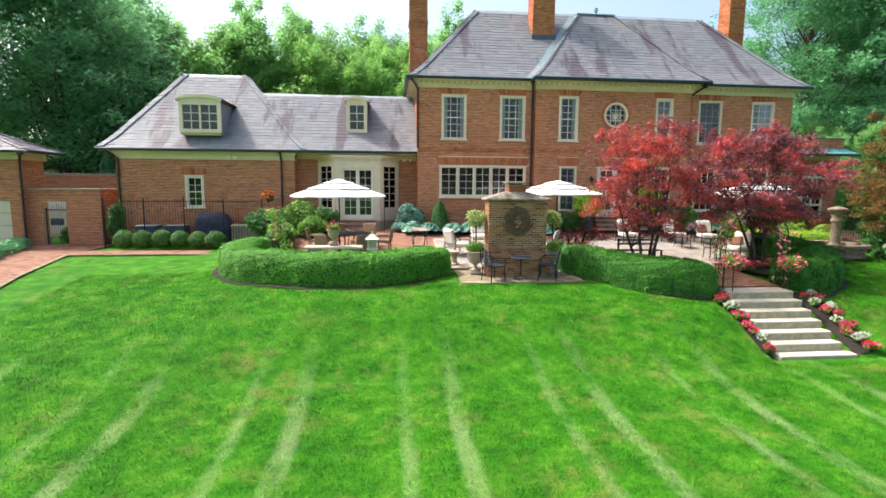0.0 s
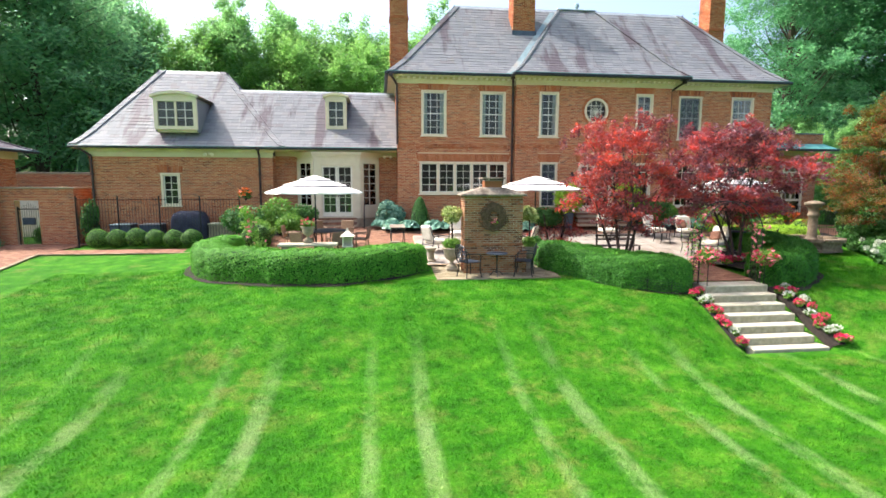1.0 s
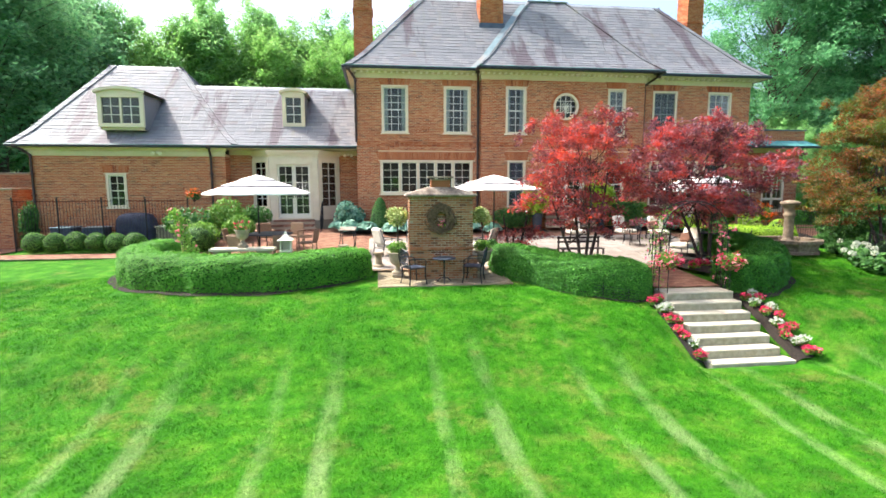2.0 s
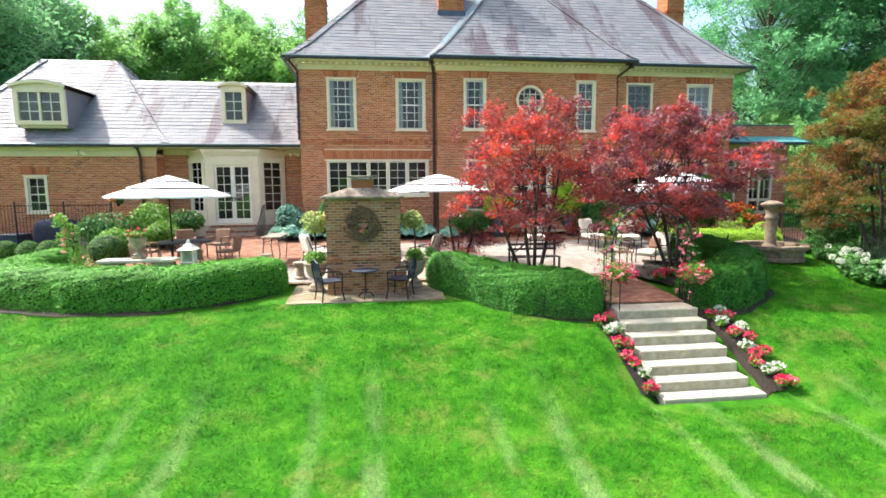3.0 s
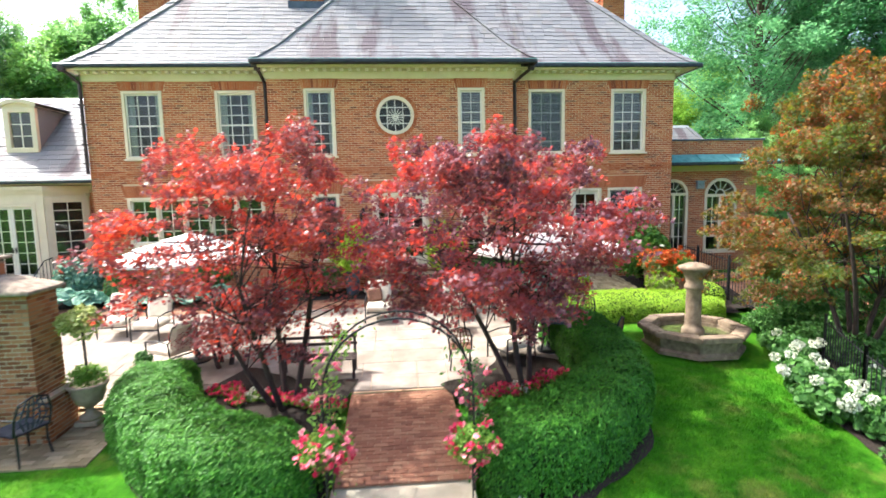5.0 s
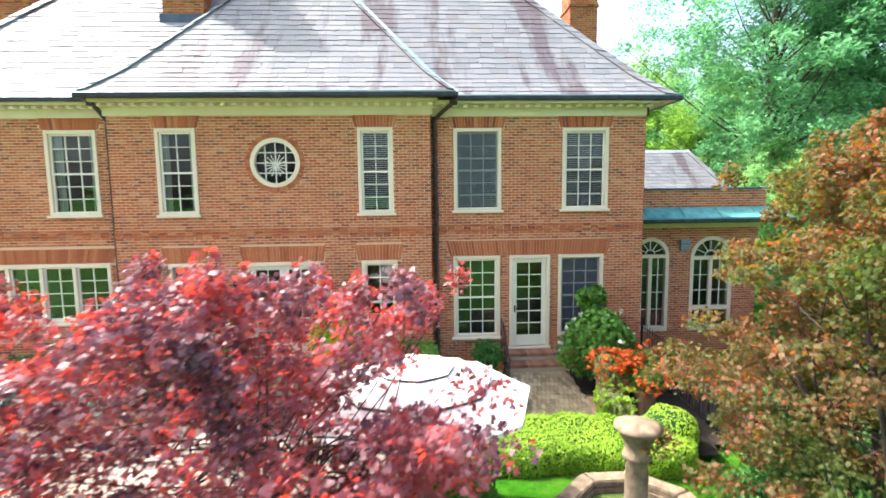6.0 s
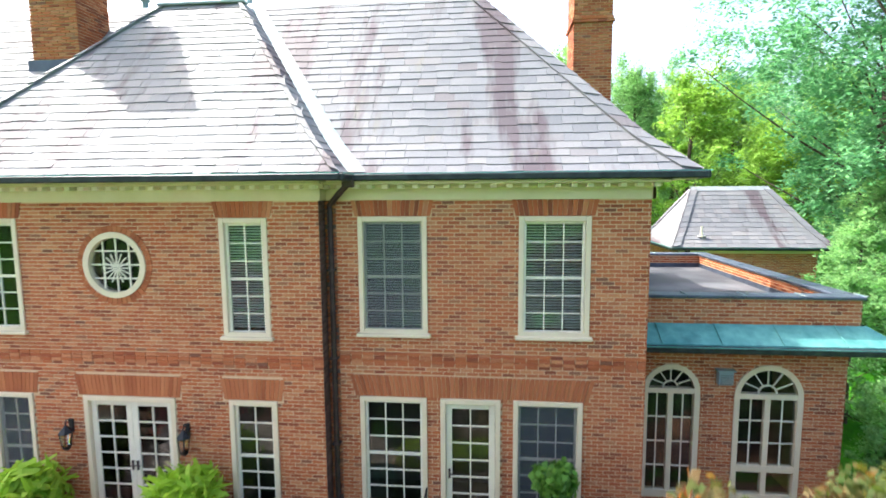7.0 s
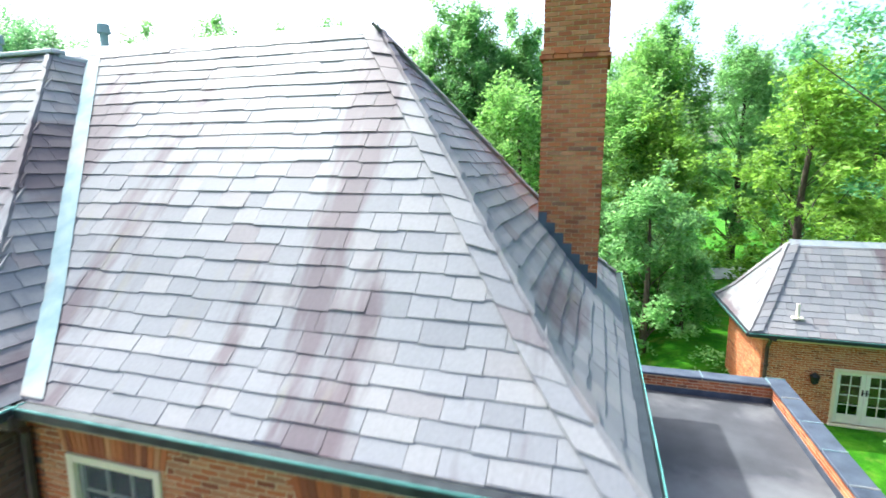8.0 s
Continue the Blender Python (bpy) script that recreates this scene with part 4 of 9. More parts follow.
walls(M_MORTAR, house, (hx0, hx0 + 0.3, WY + 0.3, 31.06, zfoot, ztop + 0.3), (hx1 - 0.3, hx1, WY + 0.3, 31.06, zfoot, ztop + 0.3), (hx0 + 0.3, hx1 - 0.3, 30.76, 31.06, zfoot, ztop + 0.3), (bx0, bx0 + 0.3, BY + 0.3, WY + 0.3, zfoot, ztop + 0.3), (bx1 - 0.3, bx1, BY + 0.3, WY + 0.3, zfoot, ztop + 0.3))
part("interior", boxes((hx0 + 0.35, hx1 - 0.35, 25.6, 25.7, 0.3, 7.0), (hx0 + 0.35, hx1 - 0.35, 24.25, 25.6, 3.6, 3.8), (hx0 + 0.35, hx1 - 0.35, 24.25, 25.6, 0.55, 0.7), (hx0 + 0.35, hx1 - 0.35, 24.25, 25.6, 6.95, 7.0)), M_DARKROOM, house, "dark backing that stands in for a dim room")

X, F = (1, 0, 0), (0, -1, 0)


def round_hole(rows, cx, cz, r):
    out = []
    for a, b, c, d in rows:
        dz = abs((c + d) / 2 - cz)
        if dz >= r:
            out.append((a, b, c, d))
            continue
        e = math.sqrt(r * r - dz * dz)
        if b <= cx - e or a >= cx + e:
            out.append((a, b, c, d))
        else:
            if a < cx - e - 0.03:
                out.append((a, cx - e, c, d))
            if b > cx + e + 0.03:
                out.append((cx + e, b, c, d))
    return out


left_rows = runs(hx0, bx0, zfoot, ztop, [h for h in main_holes + main_l if h[1] < 8])
part("brick_field", brick_mesh(left_rows, (0, WY, 0), X, F), M_BRICK, wall, kind="stuff")
right_rows = single_bricks(runs(bx1, hx1, zfoot, ztop, [h for h in main_holes + main_l if h[0] > 8]), (16.7, 18.15, 4.2, 6.3), wall_r, (0, WY, 0), X, F, M_BRICK_ONE, 190)
part("brick_field", brick_mesh(right_rows, (0, WY, 0), X, F), M_BRICK, wall_r, kind="stuff")
bay_rows = round_hole(runs(bx0, bx1, zfoot, ztop, bay_w + bay_g + bay_l), RC[0], RC[1], RR)
part("brick_field", brick_mesh(bay_rows, (0, BY, 0), X, F), M_BRICK, wall_b, kind="stuff")
# Corner strip: water stain and the return's shade, both put into the colour.
part("stain", boxes((bx1, bx1 + 0.003, BY + 0.004, WY, zfoot, ztop), (bx1 + 0.003, bx1 + 0.20, WY - 0.003, WY, zfoot, ztop)), M_MORTAR_SHADE_STAIN, wall_b, "dark corner strip, water stain and painted shade")
part("brick_field", brick_mesh(runs(0, 0.32, zfoot, ztop, []), (bx1, BY, 0), (0, 1, 0), X, proud=0.008), M_SHADE_SOOT, wall_b, "bricks beside the downpipe, dark from stain and painted shade", kind="stuff")
part("brick_field", join_np([brick_mesh(runs(0, 0.32, zfoot, ztop, []), (bx0, WY, 0), (0, -1, 0), (-1, 0, 0)), brick_mesh(runs(0, 7.16, zfoot, ztop, []), (hx1, WY, 0), (0, 1, 0), X), brick_mesh(runs(0, 7.16, zfoot, ztop, []), (hx0, 31.06, 0), (0, -1, 0), (-1, 0, 0))]), M_BRICK, wall_b, kind="stuff")
arches = [arch_bricks(a + 0.03, b - 0.03, c + 0.006, d - 0.012, (0, y, 0), X, F, 0.06 if b - a < 3 else 0.10) for ls, y in ((main_l, WY), (bay_l, BY)) for a, b, c, d in ls if c < 6]
upper = [arch_bricks(a + 0.03, b - 0.03, c + 0.006, d - 0.012, (0, y, 0), X, F, 0.06) for ls, y in ((main_l, WY), (bay_l, BY)) for a, b, c, d in ls if c > 6]
part("flat_arch", join_np(upper), M_BRICK, wall_b, "bricks laid upright under the cornice", kind="stuff")
part("flat_arch", join_np(arches), M_ARCH, wall_b, "orange bricks laid upright over the openings", kind="stuff")
# Two projecting courses between the storeys.
band_rows = [brick_mesh(runs(a, b, z, z + BH, []), (0, y, 0), X, F, proud=p) for a, b, y in ((hx0, bx0, WY), (bx1, hx1, WY), (bx0 - 0.01, bx1 + 0.01, BY)) for z, p in ((3.87, 0.014), (3.87 + BH, 0.018), (3.87 + 2 * BH, 0.014))]
part("string_course", join_np(band_rows), M_BRICK, wall_b, "projecting brick course", kind="stuff")
# Bricks set round the circular window.
ringv, ringf = [], []
for k in range(44):
    a0, a1 = 2 * math.pi * (k + 0.06) / 44, 2 * math.pi * (k + 0.94) / 44
    q = [(RR, a0), (RR, a1), (RR + 0.11, a1), (RR + 0.11, a0)]
    ringv += [(RC[0] + r * math.cos(a), BY - d, RC[1] + r * math.sin(a)) for d in (-0.02, 0.016) for r, a in q]
part("window_surround", (np.array(ringv), (CUBE_F[None] + 8 * np.arange(44)[:, None, None]).reshape(-1, 4)), M_ARCH, wall_b, "ring of bricks round the circular window", kind="stuff")

for k, w in enumerate(main_w):
    window(house, *w, WY, 3, 6, blind=k > 1, curtain=k < 2, screen=k == 2)
for k, w in enumerate(bay_w):
    window(house, *w, BY, 2, 6, blind=k == 1, curtain=k == 0)
window(house, *main_g[1], WY, 3, 6)
window(house, *main_g[3], WY, 3, 6, screen=True, sill=False)
window(house, *bay_g[0], BY, 2, 6, screen=True, sill=False)
window(house, *bay_g[2], BY, 2, 6, sill=False)
glazed_door(house, *main_g[2], WY, 1, 2, 6, label="cream glazed garden door with small panes")
glazed_door(house, *bay_g[1], BY, 2, 2, 6)
round_window(house, RC[0], RC[1], RR, BY)
# The wide window of five casements.
gx0, gx1, gz0, gz1 = main_g[0]
wide = part("window", boxes((gx0 - 0.06, gx1 + 0.06, WY - 0.10, WY + 0.06, gz0 - 0.05, gz0 + 0.01), bev=0.01), M_CREAM, house, "wide cream window of five casements")
bm = bmesh.new()
ring(bm, gx0, gx1, gz0, gz1, 0.09, WY - 0.035, WY + 0.12)
cw = (gx1 - gx0 - 0.18) / 5
for k in range(1, 5):
    box(bm, gx0 + 0.09 + k * cw - 0.045, gx0 + 0.09 + k * cw + 0.045, WY - 0.03, WY + 0.12, gz0 + 0.09, gz1 - 0.09, bev=0.006)
part("frame", bm, M_CREAM, wide)
for k in range(5):
    a = gx0 + 0.09 + k * cw + (0.045 if k else 0)
    b = gx0 + 0.09 + (k + 1) * cw - (0.045 if k < 4 else 0)
    bm = bmesh.new()
    ring(bm, a, b, gz0 + 0.09, gz1 - 0.09, 0.035, WY + 0.03, WY + 0.08)
    part("sash", bm, M_SASH, wide)
    panes(wide, a + 0.035, b - 0.035, gz0 + 0.125, gz1 - 0.125, 2, 4, WY + 0.06)

# Roof, bay roof, valleys.
ZE = 7.16
main_hip = Hip(1.49, 20.95, 23.57, 31.39, ZE, 3.56, 3.58)
roof = build_roof(house, main_hip, ("front", "right", "left"), most=260, near=(17.2, 20.4, 7.2, 9.0, 26.5))
BX0, BX1, BYE, BD = 7.10, 15.41, 23.01, 3.72
kl, kr = (10.30 - BX0) / BD, (BX1 - 12.16) / BD
bf = (lambda u, d: (u, BYE + d, ZE + flare(d) + 0.01)), (lambda d: BX0 + kl * d), (lambda d: BX1 - kr * d)
br = (lambda u, d: (BX1 - kr * d, u, ZE + flare(d) + 0.01)), (lambda d: BYE + d), (lambda d: BYE + d + 0.62)
bl = (lambda u, d: (BX0 + kl * d, u, ZE + flare(d) + 0.01)), (lambda d: BYE + d), (lambda d: BYE + d + 0.62)
v, f = join_np([plain_face(P, lo, hi, BD, 10) for P, lo, hi in (bf, br, bl)])
bay_roof = part("roof", (v, f), M_SLATE, house, "slate roof of the projecting middle bay")
rows = [slate_rows(bf[0], (0, -0.72, 0.69), bf[1], bf[2], BD, 0.155), slate_rows(br[0], (0.74, 0, 0.67), br[1], br[2], BD, 0.155, 0.3), slate_rows(bl[0], (-0.74, 0, 0.67), bl[1], bl[2], BD, 0.155, 0.3)]
rows += [hip_caps(bf[0], bf[1], 1, BD, width=0.14, normal=(0, -0.72, 0.69)), hip_caps(bf[0], bf[2], -1, BD, width=0.14, normal=(0, -0.72, 0.69))]
part("slate_field", join_np(rows), M_SLATE, bay_roof, kind="stuff")
vm = [plain_face(lambda u, d: (u, 23.57 + d, ZE + flare(d) + 0.055), lambda d: BX1 - kr * d - 0.05, lambda d: BX1 - kr * d + 0.28, BD, 14), plain_face(lambda u, d: (u, 23.57 + d, ZE + flare(d) + 0.055), lambda d: BX0 + kl * d - 0.28, lambda d: BX0 + kl * d + 0.05, BD, 14)]
part("valley", join_np(vm), M_VALLEY, bay_roof, "pale metal valley lining")
zr = ZE + flare(BD)
part("ridge_cap", boxes((10.2, 12.26, 26.62, 26.85, zr - 0.02, zr + 0.05), (10.22, 12.24, 26.75, 27.6, zr - 0.25, zr - 0.01), bev=0.015), M_RIDGE, bay_roof, "metal ridge cap")
for px in (11.75, 9.0):
    bm = tube(bmesh.new(), [(px, 28.0, 10.6), (px, 28.0, 11.75)], 0.07, 10)
    tube(bm, [(px, 28.0, 11.72), (px, 28.0, 11.88)], [0.12, 0.10], 10)
    part("vent_pipe", bm, M_VALLEY, roof, "grey metal roof vent")

# Cornice: frieze, soffit and small blocks.
for a, b, y in ((hx0 - 0.05, bx0 - 0.05, WY), (bx1 + 0.05, hx1 + 0.05, WY), (bx0 - 0.05, bx1 + 0.05, BY)):
    bm = bmesh.new()
    box(bm, a, b, y - 0.05, y + 0.02, ztop - 0.01, 7.03)
    box(bm, a - 0.08, b + 0.08, y - 0.11, y - 0.05, 6.93, 7.03, bev=0.01)
    box(bm, a - 0.12, b + 0.12, y - 0.40, y + 0.0, 7.03, 7.06)
    box(bm, a - 0.12, b + 0.12, y - 0.38, y - 0.30, 6.99, 7.028, bev=0.008)
    cornice = part("cornice", bm, M_FRIEZE, house, "ochre-cream painted cornice")
bm = bmesh.new()
box(bm, hx1, hx1 + 0.05, WY - 0.05, 31.1, ztop - 0.01, 7.03)
box(bm, hx1, hx1 + 0.55, WY - 0.4, 31.4, 7.03, 7.06)
part("cornice", bm, M_FRIEZE, house, "ochre-cream painted cornice")
bm = bmesh.new()
box(bm, hx0 - 0.05, hx0, WY - 0.05, 31.1, ztop - 0.01, 7.03)
box(bm, hx0 - 0.4, hx0, WY - 0.4, 31.4, 7.03, 7.06)
part("cornice", bm, M_FRIEZE, house, "ochre-cream painted cornice")
part("cornice", boxes((bx1, bx1 + 0.05, BY, WY, ztop - 0.01, 7.03)), M_FRIEZE, house, "ochre-cream painted cornice")
part("cornice", boxes((bx0 - 0.05, bx0, BY, WY, ztop - 0.01, 7.03)), M_FRIEZE, house, "ochre-cream painted cornice")
# Blocks take the whiter paint to carry sunlight on their projecting faces.
me = to_mesh(boxes((-0.05, 0.05, -0.17, 0.0, -0.032, 0.032), bev=0.008), "modillion")
me.materials.append(M_SASH)
for a, b, y in ((hx0, bx0 - 0.1, WY), (bx1 + 0.1, hx1, WY), (bx0, bx1, BY)):
    n = int((b - a) / 0.25)
    for k in range(n + 1):
        ob = part("modillion", me, M_SASH, cornice)
        ob.matrix_basis = Matrix.Translation((a + (b - a) * k / n, y - 0.10, 6.955))
gutter(house, [(1.42, 23.50), (BX0 - 0.02, 23.50), (BX0 - 0.02, 22.96), (BX1 + 0.02, 22.96), (BX1 + 0.02, 23.50), (21.0, 23.50), (21.0, 31.4)], ZE)
gutter(house, [(1.42, 31.4), (1.42, 23.50)], ZE)
downpipe(house, bx1 + 0.12, WY - 0.08, 0.0, 7.1, 23.45, BX1 + 0.02)
downpipe(house, bx0 - 0.12, WY - 0.08, 0.0, 7.1, 23.45, BX0 + 0.02)
downpipe(house, hx0 - 0.02, WY - 0.10, 4.0, 7.1, 23.5, 1.6)

ch = chimney(house, 19.68, 20.58, 28.28, 29.3, 7.0, 13.7, 10.88)
slope_r = lambda x: main_hip.h((main_hip.x1 - x) / main_hip.r)  # noqa: E731
stepped_flashing(ch, 19.68, 20.58, 28.28, slope_r)
chimney(house, 1.70, 2.64, 28.28, 29.3, 7.0, 13.7, 10.88)
ch = chimney(house, 7.72, 8.82, 25.95, 26.9, 8.8, 13.3, 12.6)
part("flashing", boxes((7.66, 8.88, 25.87, 25.95, 9.4, 9.78)), M_LEAD, ch, "dark lead flashing")

# Wall lanterns beside the French doors.
for lx in (10.07, 12.33):
    lamp = thing("wall_lantern", "black iron wall lantern with glass sides beside French doors", "lantern", "wall lanterns", loc=(lx, BY, 2.5))
    bm = boxes((lx - 0.05, lx + 0.05, BY - 0.03, BY - 0.005, 2.52, 2.78), bev=0.01)
    tube(bm, [(lx, BY - 0.02, 2.72), (lx, BY - 0.12, 2.80), (lx, BY - 0.15, 2.70)], 0.012, 6)
    part("bracket", bm, M_IRON, lamp)
    bm = bmesh.new()
    lathe(bm, [(0.02, 0.40), (0.05, 0.36), (0.12, 0.28), (0.125, 0.26), (0.03, 0.26)], 6, (lx, BY - 0.15, 2.30))
    lathe(bm, [(0.02, -0.05), (0.07, 0.0), (0.075, 0.03), (0.03, 0.03)], 6, (lx, BY - 0.15, 2.28))
    for k in range(6):
        a = k * math.pi / 3
        tube(bm, [(lx + 0.07 * math.cos(a), BY - 0.15 + 0.07 * math.sin(a), 2.30), (lx + 0.11 * math.cos(a), BY - 0.15 + 0.11 * math.sin(a), 2.57)], 0.007, 4)
    part("cage", bm, M_IRON, lamp)
    part("glass", lathe(bmesh.new(), [(0.062, 0.02), (0.10, 0.26)], 6, (lx, BY - 0.15, 2.30)), M_GLASS, lamp)

# Brick steps at the garden door and at the French doors.
def steps(name, x0, x1, yb, z_top, n, run=0.34, rise=0.185, label="red brick garden steps"):
    st = thing(name, label, "steps", loc=((x0 + x1) / 2, yb, z_top - n * rise))
    for k in range(n):
        z, d = z_top - k * rise, 0.42 + k * run
        ob = part("tread", boxes((x0 - 0.06 * k, x1 + 0.06 * k, yb - d, yb - (0.0 if k == 0 else d - run - 0.02), z - rise + 0.004, z - 0.045), bev=0.008), M_MORTAR_DARK, st)
        bm = join_np([brick_mesh([(x0 - 0.06 * k + i * 0.075, x0 - 0.06 * k + i * 0.075 + 0.066, z - 0.075, z)], (0, yb - d, 0), X, F, proud=0.012, back=run if k else 0.4) for i in range(int((x1 - x0 + 0.12 * k) / 0.075))])
        part("brick_field", bm, M_PAVE, ob, kind="stuff")
    return st


steps("brick_steps", 16.72, 18.06, WY - 0.02, 0.80, 2)
steps("brick_steps", 10.2, 12.3, BY - 0.02, 0.86, 3)

# ---- the low wing ----
wing = thing("house_wing", "low red brick wing with slate roof and dormers", "house", loc=(-5, 26.5, -0.3))
wx0, wx1, wy, cy, wz = -11.55, -3.79, 24.53, 25.30, 3.86
ww = (-8.65, -7.83, 1.22, 2.69)
wl = part("wall", wall_with_holes(wx0, wx1, -0.8, 3.5, [ww], wy, 0.3), M_MORTAR, wing, "red brick wall of the low wing")
bay_gap = (-2.75, 0.98, -0.8, 3.66)
wc = part("wall", wall_with_holes(wx1, hx0, -0.8, 3.7, [bay_gap], cy, 0.3), M_MORTAR, wing, "shaded red brick wall under a deep eave")
walls(M_MORTAR, wing, (wx0, wx0 + 0.3, wy + 0.3, 32.5, -0.8, 3.5), (wx1 - 0.3, wx1, wy + 0.3, cy + 0.3, -0.8, 3.5), (wx0 + 0.3, hx0, 32.2, 32.5, -0.8, 3.5))
arch_w = (ww[0] - 0.09, ww[1] + 0.09, ww[3], ww[3] + 0.3)
part("brick_field", join_np([brick_mesh(runs(wx0, wx1, -0.8, 3.42, [ww, arch_w]), (0, wy, 0), X, F), brick_mesh(runs(0, 8, -0.8, 3.42, []), (wx0, 32.5, 0), (0, -1, 0), (-1, 0, 0)), brick_mesh(runs(0, cy - wy, -0.8, 3.42, []), (wx1, wy, 0), (0, 1, 0), X)]), M_BRICK, wl, kind="stuff")
part("flat_arch", arch_bricks(arch_w[0], arch_w[1], arch_w[2] + 0.005, arch_w[3], (0, wy, 0), X, F, 0.05), M_BRICK, wl, kind="stuff")
part("brick_field", brick_mesh(runs(wx1, hx0, -0.8, 3.6, [bay_gap]), (0, cy, 0), X, F), M_BRICK, wc, kind="stuff")
window(wing, *ww, wy, 2, 4, split=2, w=0.10)
part("interior", boxes((wx0 + 0.4, hx0 - 0.1, 26.4, 26.5, -0.7, 3.4), (wx0 + 0.4, wx1 - 0.4, 24.9, 26.4, 0.3, 0.4)), M_DARKROOM, wing, "dark backing that stands in for a dim room")
bm = boxes((wx0 - 0.03, wx1 + 0.03, wy - 0.05, wy + 0.02, 3.40, 3.72), (wx0 - 0.6, hx0, wy - 0.32, cy + 0.05, 3.72, 3.75), (wx1, hx0, cy - 0.05, cy + 0.02, 3.5, 3.72), (wx0 - 0.1, wx1 + 0.1, wy - 0.12, wy - 0.05, 3.62, 3.72), bev=0.008)
part("cornice", bm, M_FRIEZE, wing, "ochre-cream painted eave boards")
gutter(wing, [(-12.2, 24.20), (1.86, 24.20)], wz)
downpipe(wing, -4.35, wy - 0.08, -0.5, wz, 24.2)
downpipe(wing, -11.45, wy - 0.08, -0.5, wz, 24.2, -11.85)

hip_w = Hip(-12.2, -3.15, 24.24, 33.1, wz, 2.2, 3.65, 0.86)
build_roof(wing, hip_w, ("front", "right", "left"), step=0.175, width=0.36)
hip_c = Hip(-7.0, 2.2, 24.24, 31.0, wz, 0.01, 0.01, 0.845)
build_roof(wing, hip_c, ("front",), step=0.175, width=0.36, caps=False)


def dormer(x0, x1, z0, z1, y, cols, rows, rise, two):
    """A dormer with a curved top, its cheeks running back into the roof."""
    d = part("dormer", boxes((x0 + 0.03, x1 - 0.03, y + 0.13, y + 2.2, z0 - 0.1, z1 - 0.02)), M_CREAM, wing, "cream dormer with a curved lead top")
    for xa in (x0 + 0.02, x1 - 0.05):
        part("cheek", boxes((xa, xa + 0.03, y + 0.1, y + 2.2, z0 - 0.1, z1)), M_SLATE, d, "slate-hung side")
    bm = bmesh.new()
    ring(bm, x0, x1, z0, z1, 0.16, y - 0.02, y + 0.12)
    if two:
        box(bm, (x0 + x1) / 2 - 0.04, (x0 + x1) / 2 + 0.04, y - 0.01, y + 0.12, z0, z1)
    part("frame", bm, M_CREAM, d)
    # Thin dark sheet behind the panes in place of an unlit room.
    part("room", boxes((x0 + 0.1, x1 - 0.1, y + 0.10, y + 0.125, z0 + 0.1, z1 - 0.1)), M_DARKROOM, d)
    segs = [(x0 + 0.16, (x0 + x1) / 2 - 0.04), ((x0 + x1) / 2 + 0.04, x1 - 0.16)] if two else [(x0 + 0.16, x1 - 0.16)]
    for a, b in segs:
        panes(d, a, b, z0 + 0.16, z1 - 0.16, cols, rows, y + 0.05, bar=0.03)
    n, w = 14, (x1 - x0) / 2 + 0.10
    cx = (x0 + x1) / 2
    v, f = [], []
    for k in range(n + 1):
        t = -1 + 2 * k / n
        zz = z1 + rise * (1 - t * t)
        v += [(cx + w * t, y - 0.10, zz), (cx + w * t, y - 0.10, zz + 0.11), (cx + w * t, y + 2.6, zz + 0.11), (cx + w * t, y + 2.6, zz)]
        if k:
            a, b = 4 * k - 4, 4 * k
            f += [[a + j, a + (j + 1) % 4, b + (j + 1) % 4, b + j] for j in range(4)]
    part("hood", (v, f), M_CREAM, d, "curved cream hood")
    v2 = [(p[0], p[1] + (0.03 if p[1] < y else 0), p[2] + 0.012) for p in v]
    part("hood_cover", (v2, [q for i, q in enumerate(f) if i % 4 == 1]), M_LEAD, d, "lead cover")
    v3 = [(cx + (w - 0.1) * (-1 + 2 * k / n), y, z1 - 0.02 if s == 0 else z1 + rise * (1 - (-1 + 2 * k / n) ** 2) + 0.02) for s in (0, 1) for k in range(n + 1)]
    part("tympanum", (v3, [[k, k + 1, k + 2 + n, k + 1 + n] for k in range(n)]), M_CREAM, d)
    return d


dormer(-8.79, -6.98, 4.60, 5.98, 24.58, 2, 3, 0.18, True)
dormer(-1.44, -0.46, 4.80, 6.24, 25.38, 2, 3, 0.14, False)
# Flood lights under the eave.
for lx in (-6.5, 1.45):
    lamp = thing("flood_light", "small white twin flood light under the eave", "flood light", "flood lights", loc=(lx, 24.5, 3.5))
    yl = wy if lx < -3 else cy
    part("base", boxes((lx - 0.05, lx + 0.05, yl - 0.09, yl - 0.052, 3.50, 3.60), bev=0.01), M_SASH, lamp)
    for s in (-0.13, 0.13):
        bm = bmesh.new()
        lathe(bm, [(0.03, 0), (0.065, 0.06), (0.075, 0.13), (0.01, 0.12)], 10)
        bmesh.ops.transform(bm, matrix=Matrix.Translation((lx + s, yl - 0.1, 3.55)) @ pose(0, 0, 0, 115, 0, 12 if s > 0 else -12), verts=bm.verts[:])
        part("head", bm, M_SASH, lamp)

# The splayed entrance bay.
ebx0, ebx1, efx0, efx1, ey = -2.78, 1.00, -1.92, 0.14, 24.40
ebz0, ebz1 = 0.62, 3.66
eb = part("bay", boxes((ebx0, ebx0 + 0.06, 25.2, 25.3, ebz0, ebz1), (ebx1 - 0.06, ebx1, 25.2, 25.3, ebz0, ebz1)), M_CREAM, wing, "cream panelled entrance bay with French doors")
glazed_door(wing, -1.68, -0.10, 0.70, 3.14, ey, 2, 2, 6, kick=0.2, stile=0.08)
